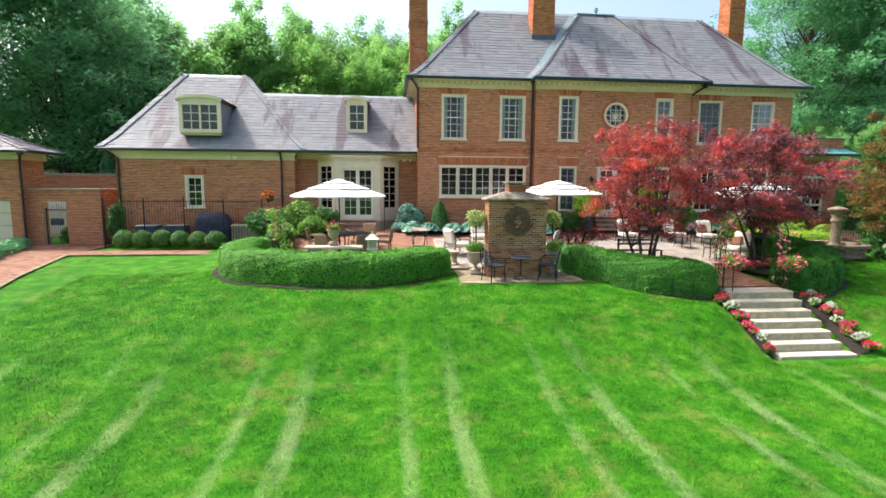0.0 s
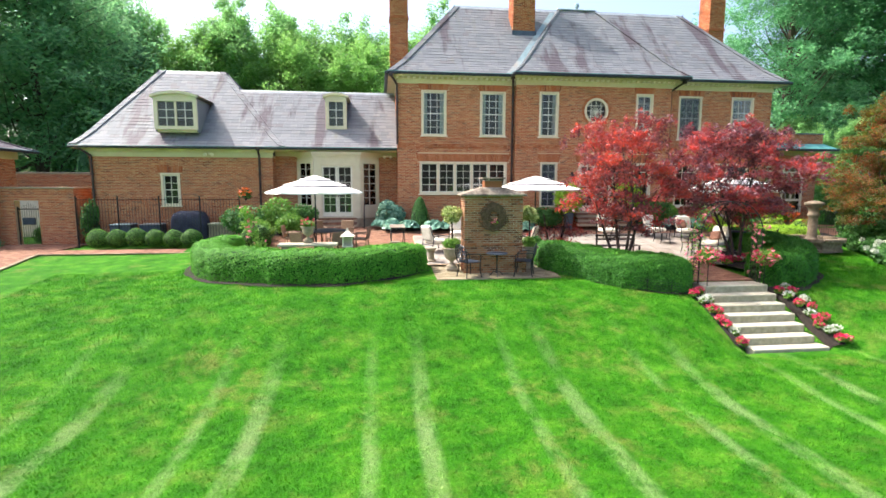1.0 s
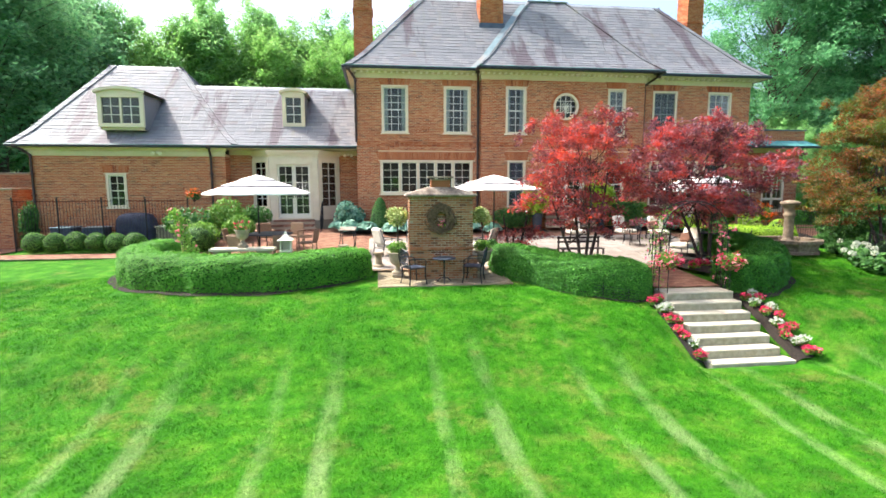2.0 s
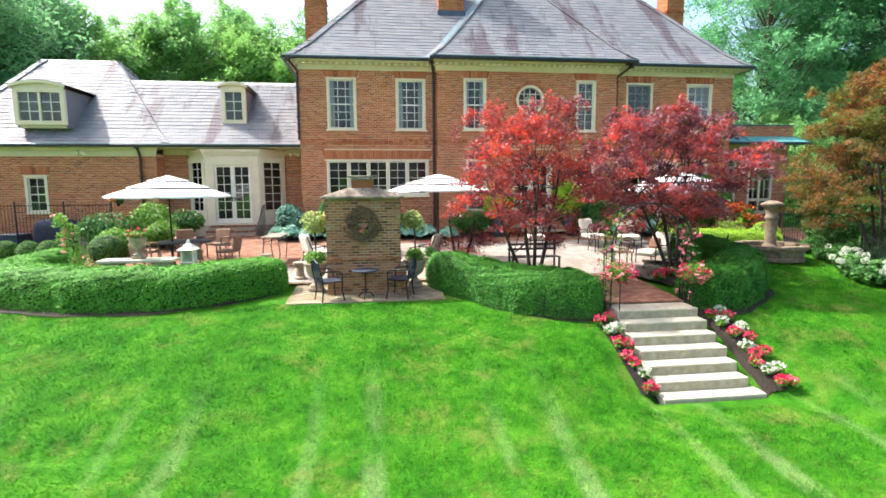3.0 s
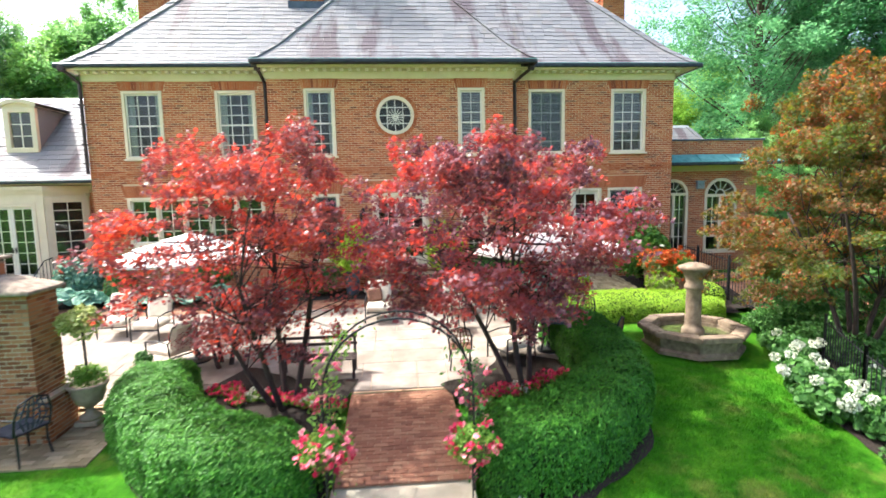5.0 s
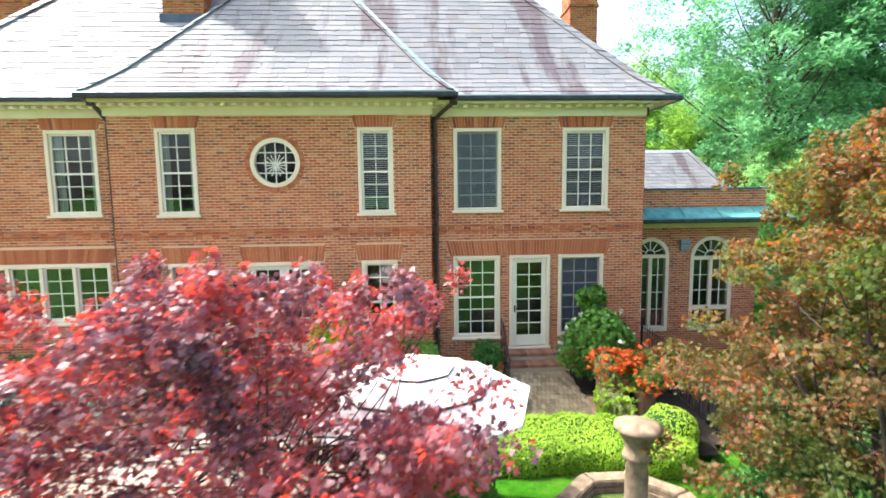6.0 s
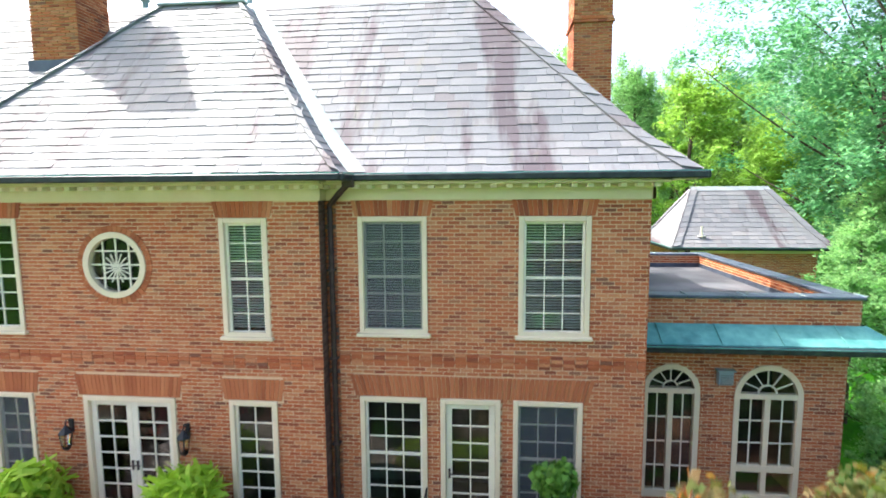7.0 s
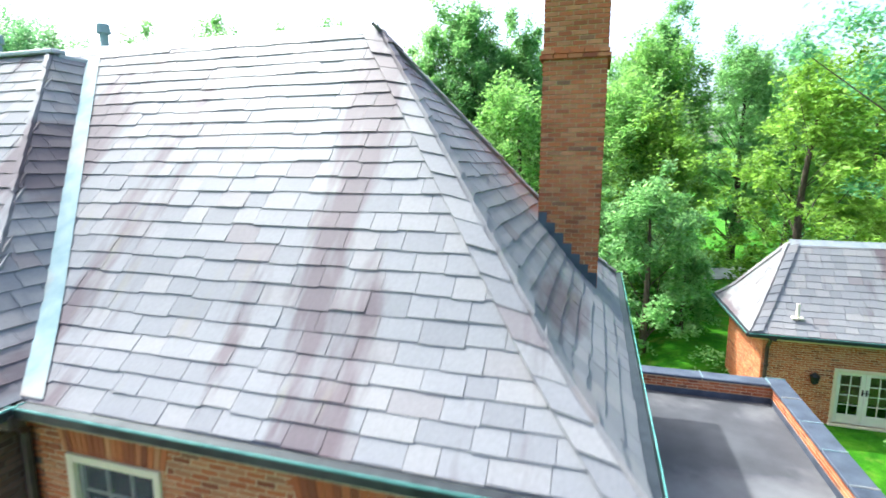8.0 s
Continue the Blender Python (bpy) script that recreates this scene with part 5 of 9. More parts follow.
bm = boxes((efx0, -1.68, ey - 0.02, ey + 0.14, ebz0, ebz1 - 0.3), (-0.10, efx1, ey - 0.02, ey + 0.14, ebz0, ebz1 - 0.3), (-1.68, -0.10, ey - 0.02, ey + 0.14, 3.14, ebz1 - 0.3), (-1.68, -0.10, ey - 0.02, ey + 0.14, ebz0, 0.65), bev=0.006)
part("front_panel", bm, M_CREAM, eb)
for s, (xa, xb) in ((-1, (ebx0, efx0)), (1, (ebx1, efx1))):
    # Side lights stand on the splay between the wall and the front.
    pa, pb = Vector((xa, 25.22, 0)), Vector((xb, ey + 0.02, 0))
    d = (pb - pa)
    L = d.length
    bm = bmesh.new()
    ring(bm, 0, L, ebz0, ebz1 - 0.3, 0.2, -0.06, 0.06, foot=0.62)
    ang = math.atan2(d.y, d.x)
    m = Matrix.Translation(pa) @ Matrix.Rotation(ang, 4, "Z")
    bmesh.ops.transform(bm, matrix=m, verts=bm.verts[:])
    side = part("side_light", bm, M_CREAM, eb)
    bm = bmesh.new()
    for i in range(1, 2):
        box(bm, L / 2 - 0.012, L / 2 + 0.012, -0.02, 0.02, ebz0 + 0.62, ebz1 - 0.42, m=m)
    for j in range(1, 6):
        z = ebz0 + 0.62 + (ebz1 - 0.42 - ebz0 - 0.62) * j / 6
        box(bm, 0.2, L - 0.2, -0.02, 0.02, z - 0.012, z + 0.012, m=m)
    part("glazing_bar", bm, M_SASH, side)
    bm = bmesh.new()
    box(bm, 0.2, L - 0.2, -0.003, 0.003, ebz0 + 0.62, ebz1 - 0.5, m=m)
    ob = part("pane", bm, M_GLASS, side)
    ob.visible_shadow = False


def bay_slab(bm, grow, z0, z1):
    pts = [(ebx0 - grow, 25.3), (efx0 - grow * 0.6, ey - grow), (efx1 + grow * 0.6, ey - grow), (ebx1 + grow, 25.3)]
    lo, hi = [bm.verts.new((*p, z0)) for p in pts], [bm.verts.new((*p, z1)) for p in pts]
    bm.faces.new(hi), bm.faces.new(lo[::-1])
    for k in range(4):
        bm.faces.new((lo[k], lo[(k + 1) % 4], hi[(k + 1) % 4], hi[k]))


bm = bmesh.new()
for g, a, b in ((0.03, ebz1 - 0.31, ebz1 - 0.2), (0.09, ebz1 - 0.2, ebz1 - 0.1), (0.16, ebz1 - 0.1, ebz1 + 0.02)):
    bay_slab(bm, g, a, b)
part("entablature", bm, M_CREAM, eb, "cream moulded cornice of the bay")
bm = bmesh.new()
bay_slab(bm, 0.02, 0.0, ebz0)
part("plinth", bm, M_MORTAR_DARK, eb)
steps("brick_steps", -1.75, 0.0, ey + 0.1, 0.64, 3, 0.38)

# ---- the flat-roofed garden room ----
sun_room = thing("garden_room", "flat-roofed brick garden room with arched windows", "house", loc=(22.4, 28.5, 0.0))
sx0, sx1, sy, sb = 20.33, 24.45, 25.35, 32.1
a1, a2 = (20.72, 21.80, 0.75, 3.50), (22.44, 23.70, 0.75, 3.52)
sw = part("wall", wall_with_holes(sx0, sx1, -0.2, 4.10, [a1, a2], sy, 0.3), M_MORTAR, sun_room, "red brick wall with arched openings")
walls(M_MORTAR, sun_room, (sx1 - 0.3, sx1, sy + 0.3, sb, -0.2, 4.5), (sx0, sx1 - 0.3, sb - 0.3, sb, -0.2, 4.5))


def arch_hole(rows, a):
    cx, r = (a[0] + a[1]) / 2, (a[1] - a[0]) / 2
    return round_hole(rows, cx, a[3] - r, r)


rows = runs(sx0, sx1, -0.2, 4.02, [(a[0], a[1], a[2], a[3] - (a[1] - a[0]) / 2) for a in (a1, a2)])
rows = arch_hole(arch_hole(rows, a1), a2)
part("brick_field", join_np([brick_mesh(rows, (0, sy, 0), X, F), brick_mesh(runs(0, sb - sy, -0.2, 4.02, []), (sx1, sy, 0), (0, 1, 0), X)]), M_BRICK, sw, kind="stuff")
for a in (a1, a2):
    arched_window(sun_room, *a, sy, low=1.42 if a is a2 else None)
    # Spandrels close the square corners of the opening behind the bricks.
    cx, r = (a[0] + a[1]) / 2, (a[1] - a[0]) / 2
    v, f = [], []
    for s in (-1, 1):
        for k in range(9):
            t = math.pi / 2 * k / 8
            v += [(cx + s * r * math.cos(t), sy, a[3] - r + r * math.sin(t)), (cx + s * r, sy, a[3] - r + r * math.sin(t))]
        o = 18 * (s > 0)
        f += [[o + 2 * k, o + 2 * k + 1, o + 2 * k + 3, o + 2 * k + 2] for k in range(8)]
    part("spandrel", (v, f), M_MORTAR, sw)
part("interior", boxes((sx0 + 0.05, sx1 - 0.35, 27.2, 27.3, 0.0, 4.0), (sx0 + 0.05, sx1 - 0.35, 25.7, 27.2, 0.3, 0.4)), M_DARKROOM, sun_room, "dark backing that stands in for a dim room")
# Parapet, coping and deck.
pz, dz = 4.86, 4.50
par = part("parapet", boxes((sx0, sx1, 25.10, 25.35, 4.36, pz), (sx1 - 0.28, sx1, 25.35, sb, 4.36, pz), (sx0, sx1 - 0.28, sb - 0.28, sb, 4.36, pz)), M_MORTAR, sun_room, "low brick parapet")
rows = [brick_mesh(runs(sx0, sx1, 4.38, pz, []), (0, 25.10, 0), X, F), brick_mesh(runs(0, sb - 25.1, 4.38, pz, []), (sx1, 25.1, 0), (0, 1, 0), X), brick_mesh(runs(0, sb - 25.35, dz, pz, []), (sx1 - 0.28, sb, 0), (0, -1, 0), (-1, 0, 0)), brick_mesh(runs(sx0, sx1 - 0.28, dz, pz, []), (0, sb - 0.28, 0), X, F), brick_mesh(runs(-(sx1 - 0.28), -sx0, dz, pz, []), (0, 25.35, 0), (-1, 0, 0), (0, 1, 0))]
part("brick_field", join_np(rows), M_BRICK, par, kind="stuff")


def coping(x0, x1, y0, y1, along):
    n = max(2, int(((x1 - x0) if along == "x" else (y1 - y0)) / 0.95))
    for k in range(n):
        if along == "x":
            b = (x0 + (x1 - x0) * k / n + 0.006, x0 + (x1 - x0) * (k + 1) / n - 0.006, y0, y1)
        else:
            b = (x0, x1, y0 + (y1 - y0) * k / n + 0.006, y0 + (y1 - y0) * (k + 1) / n - 0.006)
        part("coping", boxes((*b, pz, pz + 0.06), bev=0.012), M_LEAD, par, "dark blue-grey metal coping")
        e = (b[1] - 0.004, b[1] + 0.016, b[2] + 0.01, b[3] - 0.01) if along == "x" else (b[0] + 0.01, b[1] - 0.01, b[3] - 0.004, b[3] + 0.016)
        part("seam", boxes((*e, pz + 0.058, pz + 0.075)), M_VALLEY, par, "pale coping seam")


coping(sx0, sx1 + 0.05, 25.05, 25.42, "x")
coping(sx1 - 0.33, sx1 + 0.05, 25.42, sb + 0.05, "y")
coping(sx0, sx1 - 0.33, sb - 0.33, sb + 0.05, "x")
part("deck", boxes((sx0, sx1 - 0.28, 25.35, sb - 0.28, dz - 0.1, dz)), M_MEMBRANE, sun_room, "dark flat roof membrane")
part("upstand", boxes((sx0, sx1 - 0.285, 25.352, 25.37, dz, dz + 0.12), (sx1 - 0.30, sx1 - 0.282, 25.37, sb - 0.3, dz, dz + 0.12), (sx0, sx1 - 0.3, sb - 0.302, sb - 0.284, dz, dz + 0.12)), M_LEAD, sun_room)
v = [(sx0, 25.10, 4.38), (sx1 + 0.1, 25.10, 4.38), (sx1 + 0.5, 24.66, 4.10), (sx0, 24.66, 4.10), (sx0, 24.66, 4.07), (sx1 + 0.5, 24.66, 4.07), (sx1 + 0.5, sb, 4.10), (sx1 + 0.1, sb, 4.38), (sx1 + 0.5, sb, 4.07)]
skirt = part("copper_roof", (v, [[0, 1, 2, 3], [3, 2, 5, 4], [1, 7, 6, 2], [2, 6, 8, 5]]), M_COPPER, sun_room, "green copper roof skirt")
for k in range(4):
    x = sx0 + 0.5 + k * 1.05
    bm = bmesh.new()
    bar = [(x, 25.08, 4.39), (x, 24.66, 4.115)]
    tube(bm, bar, 0.012, 5)
    part("seam", bm, M_COPPER, skirt)
part("eave_board", boxes((sx0, sx1 + 0.45, 24.72, sy, 4.02, 4.06), (sx0, sx1 + 0.02, sy - 0.06, sy + 0.01, 3.78, 4.02)), M_FRIEZE, sun_room, "ochre-cream eave board")
gutter(sun_room, [(sx0, 24.60), (sx1 + 0.5, 24.60)], 4.08)
vb = thing("vent_box", "grey metal vent box on the brick wall", "vent", loc=(22.2, sy, 3.2))
part("case", boxes((22.08, 22.36, sy - 0.14, sy - 0.008, 3.14, 3.42), bev=0.015), M_VALLEY, vb)
part("hood", boxes((22.05, 22.39, sy - 0.17, sy - 0.005, 3.41, 3.44), bev=0.006), M_VALLEY, vb)
part("grille", boxes(*[(22.11, 22.33, sy - 0.148, sy - 0.14, 3.17 + 0.04 * k, 3.18 + 0.04 * k) for k in range(5)]), M_LEAD, vb)

# ---- the building behind, at the drive ----
rear = thing("coach_house", "low brick outbuilding with hipped slate roof", "house", loc=(30, 39, 2.0))
rh = Hip(24.95, 31.1, 36.45, 41.2, 4.62, 1.5, 1.5, 0.98)
build_roof(rear, rh, ("front", "left", "right"), step=0.17, width=0.36)
rd = (27.25, 28.85, 2.0, 3.66)
rw = part("wall", wall_with_holes(25.4, 30.65, 1.5, 4.6, [rd], 36.85, 0.3), M_MORTAR, rear, "red brick wall")
walls(M_MORTAR, rear, (25.4, 25.7, 37.15, 40.8, 1.5, 4.6), (30.35, 30.65, 37.15, 40.8, 1.5, 4.6), (25.7, 30.35, 40.5, 40.8, 1.5, 4.6), (25.8, 30.2, 38.6, 38.7, 1.6, 4.6))
part("brick_field", join_np([brick_mesh(runs(25.4, 30.65, 1.5, 4.5, [rd]), (0, 36.85, 0), X, F), brick_mesh(runs(0, 3.95, 1.5, 4.5, []), (25.4, 40.8, 0), (0, -1, 0), (-1, 0, 0))]), M_BRICK, rw, kind="stuff")
glazed_door(rear, *rd, 36.85, 2, 2, 4)
part("cornice", boxes((25.3, 30.75, 36.70, 36.86, 4.36, 4.6), (25.0, 31.05, 36.5, 36.9, 4.58, 4.61)), M_FRIEZE, rear)
gutter(rear, [(24.9, 36.42), (31.1, 36.42), (31.1, 41.2)], 4.62)
gutter(rear, [(24.9, 41.2), (24.9, 36.42)], 4.62)
downpipe(rear, 25.5, 36.78, 2.0, 4.6, 36.42)
bm = tube(bmesh.new(), [(26.2, 36.9, 4.9), (26.2, 36.9, 5.45)], 0.05, 8)
box(bm, 26.05, 26.35, 36.78, 37.0, 5.02, 5.06)
part("vent_pipe", bm, M_SASH, rear, "white roof vent")
lamp = thing("wall_lantern", "small dark wall lantern on the brick outbuilding", "lantern", "wall lanterns", loc=(26.75, 36.85, 3.3))
part("cage", lathe(bmesh.new(), [(0.03, 0), (0.09, 0.05), (0.12, 0.22), (0.14, 0.26), (0.02, 0.36)], 8, (26.75, 36.72, 3.15)), M_IRON, lamp)
part("bracket", boxes((26.70, 26.80, 36.75, 36.842, 3.25, 3.45)), M_IRON, lamp)

# ---- the gate wall and the outbuilding beside the brick walk ----
gy = 24.3
gate_wall = thing("garden_wall", "brick garden wall with a gate opening and pale coping", "wall", loc=(-13.6, gy, -0.6))
gd = (-14.60, -13.64, -0.8, 1.46)
gw = part("wall", wall_with_holes(-15.4, -12.2, -0.8, 1.98, [gd], gy, 0.35), M_MORTAR, gate_wall)
walls(M_MORTAR, gate_wall, (-12.55, -12.2, gy + 0.35, 26.5, -0.8, 1.98), (-12.2, wx0, 26.1, 26.45, -0.8, 1.98))
part("brick_field", join_np([brick_mesh(runs(-15.4, -12.2, -0.8, 1.98, [gd]), (0, gy, 0), X, F), brick_mesh(runs(0, 2.2, -0.8, 1.98, []), (-12.2, gy, 0), (0, 1, 0), X)]), M_BRICK, gw, kind="stuff")
part("coping", boxes((-15.45, -12.14, gy - 0.07, gy + 0.42, 1.98, 2.06), (-12.6, -12.14, gy + 0.42, 26.5, 1.98, 2.06), bev=0.015), M_CASTSTONE, gate_wall, "pale stone coping")
far_wall = thing("garden_wall", "far brick garden wall with stone coping", "wall", loc=(-15, 30, -0.6))
part("wall", boxes((-20, -12.6, 30.0, 30.3, -0.8, 2.75)), M_MORTAR, far_wall)
part("brick_field", brick_mesh(runs(-20, -12.6, -0.8, 2.72, []), (0, 30.0, 0), X, F), M_BRICK, far_wall, kind="stuff")
part("coping", boxes((-20.05, -12.55, 29.94, 30.36, 2.75, 2.83), bev=0.015), M_CASTSTONE, far_wall)
gate = thing("iron_gate", "black iron garden gate with upright bars and a lock box", "gate", loc=(-14.1, gy + 0.1, -0.6))
bm = boxes((gd[0] + 0.02, gd[0] + 0.06, gy + 0.1, gy + 0.14, -0.55, 1.2), (gd[1] - 0.06, gd[1] - 0.02, gy + 0.1, gy + 0.14, -0.55, 1.2), (gd[0] + 0.06, gd[1] - 0.06, gy + 0.1, gy + 0.14, -0.5, -0.46), (gd[0] + 0.06, gd[1] - 0.06, gy + 0.1, gy + 0.14, 1.08, 1.12))
part("frame", bm, M_IRON, gate)
for k in range(9):
    x = gd[0] + 0.11 + k * (gd[1] - gd[0] - 0.22) / 8
    part("bar", tube(bmesh.new(), [(x, gy + 0.12, -0.5), (x, gy + 0.12, 1.40 - 0.06 * abs(k - 4))], 0.009, 5), M_IRON, gate)
part("lock_box", boxes((gd[0] + 0.2, gd[1] - 0.25, gy + 0.08, gy + 0.16, 0.42, 0.72), bev=0.01), M_IRON_BLUE, gate, "dark blue lock box")

out = thing("garage", "brick garage with slate roof and pale wide door", "house", loc=(-19, 27, -0.6))
oh = Hip(-30, -14.55, 23.5, 26.0, 3.66, 3.0, 2.6, 0.85)
build_roof(out, oh, ("front", "right"), step=0.175, width=0.36)
od = (-18.9, -15.72, -0.8, 1.55)
ow = part("wall", wall_with_holes(-25.4, -15.25, -0.8, 3.6, [od], 24.0, 0.3), M_MORTAR, out)
walls(M_MORTAR, out, (-15.55, -15.25, 24.3, 25.6, -0.8, 3.6), (-25.4, -25.1, 24.3, 25.6, -0.8, 3.6), (-25.1, -15.55, 25.3, 25.6, -0.8, 3.6))
part("brick_field", join_np([brick_mesh(runs(-25.4, -15.25, -0.8, 3.3, [od]), (0, 24.0, 0), X, F), brick_mesh(runs(0, 1.6, -0.8, 3.3, []), (-15.25, 24.0, 0), (0, 1, 0), X)]), M_BRICK, ow, kind="stuff")
part("door", boxes(*[(od[0], od[1], 24.12, 24.16, -0.7 + 0.56 * k, -0.15 + 0.56 * k) for k in range(4)], bev=0.015), M_STUCCO, out, "pale panelled garage door")
part("cornice", boxes((-25.5, -15.15, 23.86, 24.02, 3.28, 3.6), (-25.9, -14.65, 23.55, 24.0, 3.58, 3.62), (-15.25, -15.10, 24.02, 25.6, 3.28, 3.6)), M_FRIEZE, out)
gutter(out, [(-26, 23.46), (-14.5, 23.46), (-14.5, 26.0)], 3.66)
downpipe(out, -15.15, 23.93, -0.5, 3.6, 23.46, -14.8)
white_gate = thing("boarded_gate", "white boarded gate beyond the brick garden wall", "gate", loc=(-16.6, 28.5, -0.6))
for k in range(10):
    part("board", boxes((-18.0 + 0.262 * k, -17.748 + 0.262 * k, 28.48, 28.52, -0.7, 1.75), bev=0.006), M_BLIND, white_gate)
part("rail", boxes((-18.0, -15.38, 28.44, 28.48, 1.62, 1.74), bev=0.006), M_BLIND, white_gate)
part("rail", boxes((-18.0, -15.38, 28.44, 28.48, -0.3, -0.18), bev=0.006), M_BLIND, white_gate)

# ---- leaves ----
def unit(n):
    v = rng.normal(size=(n, 3))
    return v / np.linalg.norm(v, axis=1, keepdims=True)


SHAPES = {
    "leaf": (np.array([(0, -0.5, 0), (0.26, 0.0, 0.06), (0, 0.5, 0), (-0.26, 0.0, 0.06)]), [(0, 1, 2, 3)]),
    "round": (np.array([(0, -0.5, 0), (0.38, -0.2, 0.05), (0.38, 0.25, 0.05), (0, 0.5, -0.05), (-0.38, 0.25, 0.05), (-0.38, -0.2, 0.05)]), [(0, 1, 2, 3, 4, 5)]),
    "blade": (np.array([(0.05, -0.5, 0), (0.10, 0.0, 0.08), (0.0, 0.5, -0.12), (-0.10, 0.0, 0.08), (-0.05, -0.5, 0)]), [(0, 1, 2, 3, 4)]),
}
mp = [(0, -0.45)]
for a, r in ((-75, 0.34), (-38, 0.17), (-32, 0.5), (-12, 0.2), (0, 0.58), (12, 0.2), (32, 0.5), (38, 0.17), (75, 0.34)):
    mp.append((r * math.sin(radians(a)), r * math.cos(radians(a)) - 0.1))
SHAPES["maple"] = (np.array([(x, y, -0.25 * (x * x + y * y)) for x, y in mp]), [tuple(range(10))[::-1]])


def scatter(centres, size, shape="leaf", up=0.5, normals=None, spread=0.7, vary=0.35):
    """Leaves at places, turned by chance; up or normals: which way they tend to face."""
    n = len(centres)
    sv, sf = SHAPES[shape]
    nrm = unit(n) * spread + (np.array([0, 0, up]) if normals is None else normals)
    nrm /= np.linalg.norm(nrm, axis=1, keepdims=True) + 1e-9
    t = np.cross(nrm, unit(n))
    t /= np.linalg.norm(t, axis=1, keepdims=True) + 1e-9
    b = np.cross(nrm, t)
    s = size * (1 + vary * rng.uniform(-1, 1, n))
    v = centres[:, None] + s[:, None, None] * (sv[None, :, 0, None] * t[:, None] + sv[None, :, 1, None] * b[:, None] + sv[None, :, 2, None] * nrm[:, None])
    k = len(sv)
    f = (np.array(sf)[None] + k * np.arange(n)[:, None, None]).reshape(-1, len(sf[0]))
    return v.reshape(-1, 3), f


def clump(centre, radii, n, shell=0.35):
    """Places in an uneven ball, most of them near its skin."""
    d = unit(n)
    r = (1 - shell * rng.random(n) ** 1.5)
    return np.asarray(centre) + d * np.asarray(radii) * r[:, None]


def limb(bm, p, q, r0, r1, bend=0.12, n=6, sides=6):
    p, q = Vector(p), Vector(q)
    L = (q - p).length
    off = Vector(rng.normal(0, bend * L, 3).tolist())
    pts = [p.lerp(q, t) + off * math.sin(math.pi * t) * 0.5 for t in (k / n for k in range(n + 1))]
    tube(bm, pts, [r0 + (r1 - r0) * k / n for k in range(n + 1)], sides)
    return pts


def tree_meshes(height, spread, trunk_h, leaves, leaf, mat, shape="leaf", clumps=95, bark=M_BARK, lean=0.0, top=0.5, plume=1.2):
    """Trunk and crown of a broad-leaved tree, standing at the origin."""
    bm = bmesh.new()
    r = height * 0.018 + 0.04
    trunk = limb(bm, (0, 0, -0.2), (lean, 0, height * 0.8), r, r * 0.25, 0.03, 8, 8)
    cs, ch = [], height - trunk_h
    ph = rng.uniform(0, 6.28, 3)
    leaders = [(0.30 * spread * math.cos(ph[2] + 2.1 * j), 0.30 * spread * math.sin(ph[2] + 2.1 * j), hj) for j, hj in enumerate((1.0, 0.93, 0.84))]
    for k in range(clumps):
        t = (k + rng.random()) / clumps
        z = trunk_h + ch * t ** 0.9
        w = spread * (math.sin(math.pi * min(1, (0.10 + 0.90 * t) ** (0.75 if top > 0.4 else 0.5)))) ** 0.65 + 0.15 * spread
        a, rad = rng.uniform(0, 2 * np.pi), w * math.sqrt(rng.uniform(0.10, 1.0)) * rng.uniform(0.8, 1.25)
        z += rng.normal(0, 0.03) * height
        rad *= 1 + 0.26 * math.sin(2 * a + ph[0] + 5 * t) + 0.16 * math.sin(5 * a + ph[1] - 9 * t)
        lx, ly, lh = leaders[k % 3]
        up = max(0.0, t - 0.4) / 0.6
        z = trunk_h + (z - trunk_h) * (1 - (1 - lh) * up)
        shrink = 1 - 0.35 * up
        cs.append(((rad * shrink * math.cos(a) + (lean + lx) * up, rad * shrink * math.sin(a) + ly * up, z), w))
        if k % 7 == 0:
            tz = min(0.95, max(0.15, (z - ch * 0.18) / (height * 0.8)))
            limb(bm, trunk[int(tz * 8)], cs[-1][0], r * 0.24 * (1.1 - t), 0.012, 0.1, 4, 5)
    pts = []
    per = leaves // clumps
    for (c, w) in cs:
        t = (c[2] - trunk_h) / ch
        s = spread * rng.uniform(0.10, 0.24)
        d = np.clip(rng.normal(size=(per, 3)), -2.2, 2.2) * 0.55
        # Flat, drooping sprays below; upright plumes towards the top.
        tall = 0.55 + plume * max(0.0, t - 0.25)
        q = d * np.array([s, s, s * tall])
        q[:, :2] += 0.22 * plume * t * (np.array(c[:2]) / (spread + 1e-6)) * d[:, 2:3] * s
        q[:, 2] -= 0.30 * (1 - t) * (d[:, 0] ** 2 + d[:, 1] ** 2) * s
        pts.append(np.asarray(c) + q)
    pts = np.concatenate(pts)
    return to_mesh(bm, "trunk", True), scatter(pts, leaf, shape, up=0.95)


def make_tree(name, label, group, height, spread, trunk_h, leaves, leaf, mat, bark=M_BARK, **kw):
    t = thing(name, label, "tree", group)
    tm, crown = tree_meshes(height, spread, trunk_h, leaves, leaf, mat, **kw)
    part("trunk", tm, bark, t)
    part("crown", crown, mat, t)
    return t


def plant_copies(src, spots):
    first = True
    for x, y, s, turn in spots:
        z = float(ground_z(x, y)) - 0.1
        m = Matrix.Translation((x, y, z)) @ Matrix.Rotation(radians(turn), 4, "Z")
        if first:
            src.matrix_basis = m
            ob = src
            first = False
        else:
            ob = copy_thing(src, m)
        ob.scale = (s, s, s)


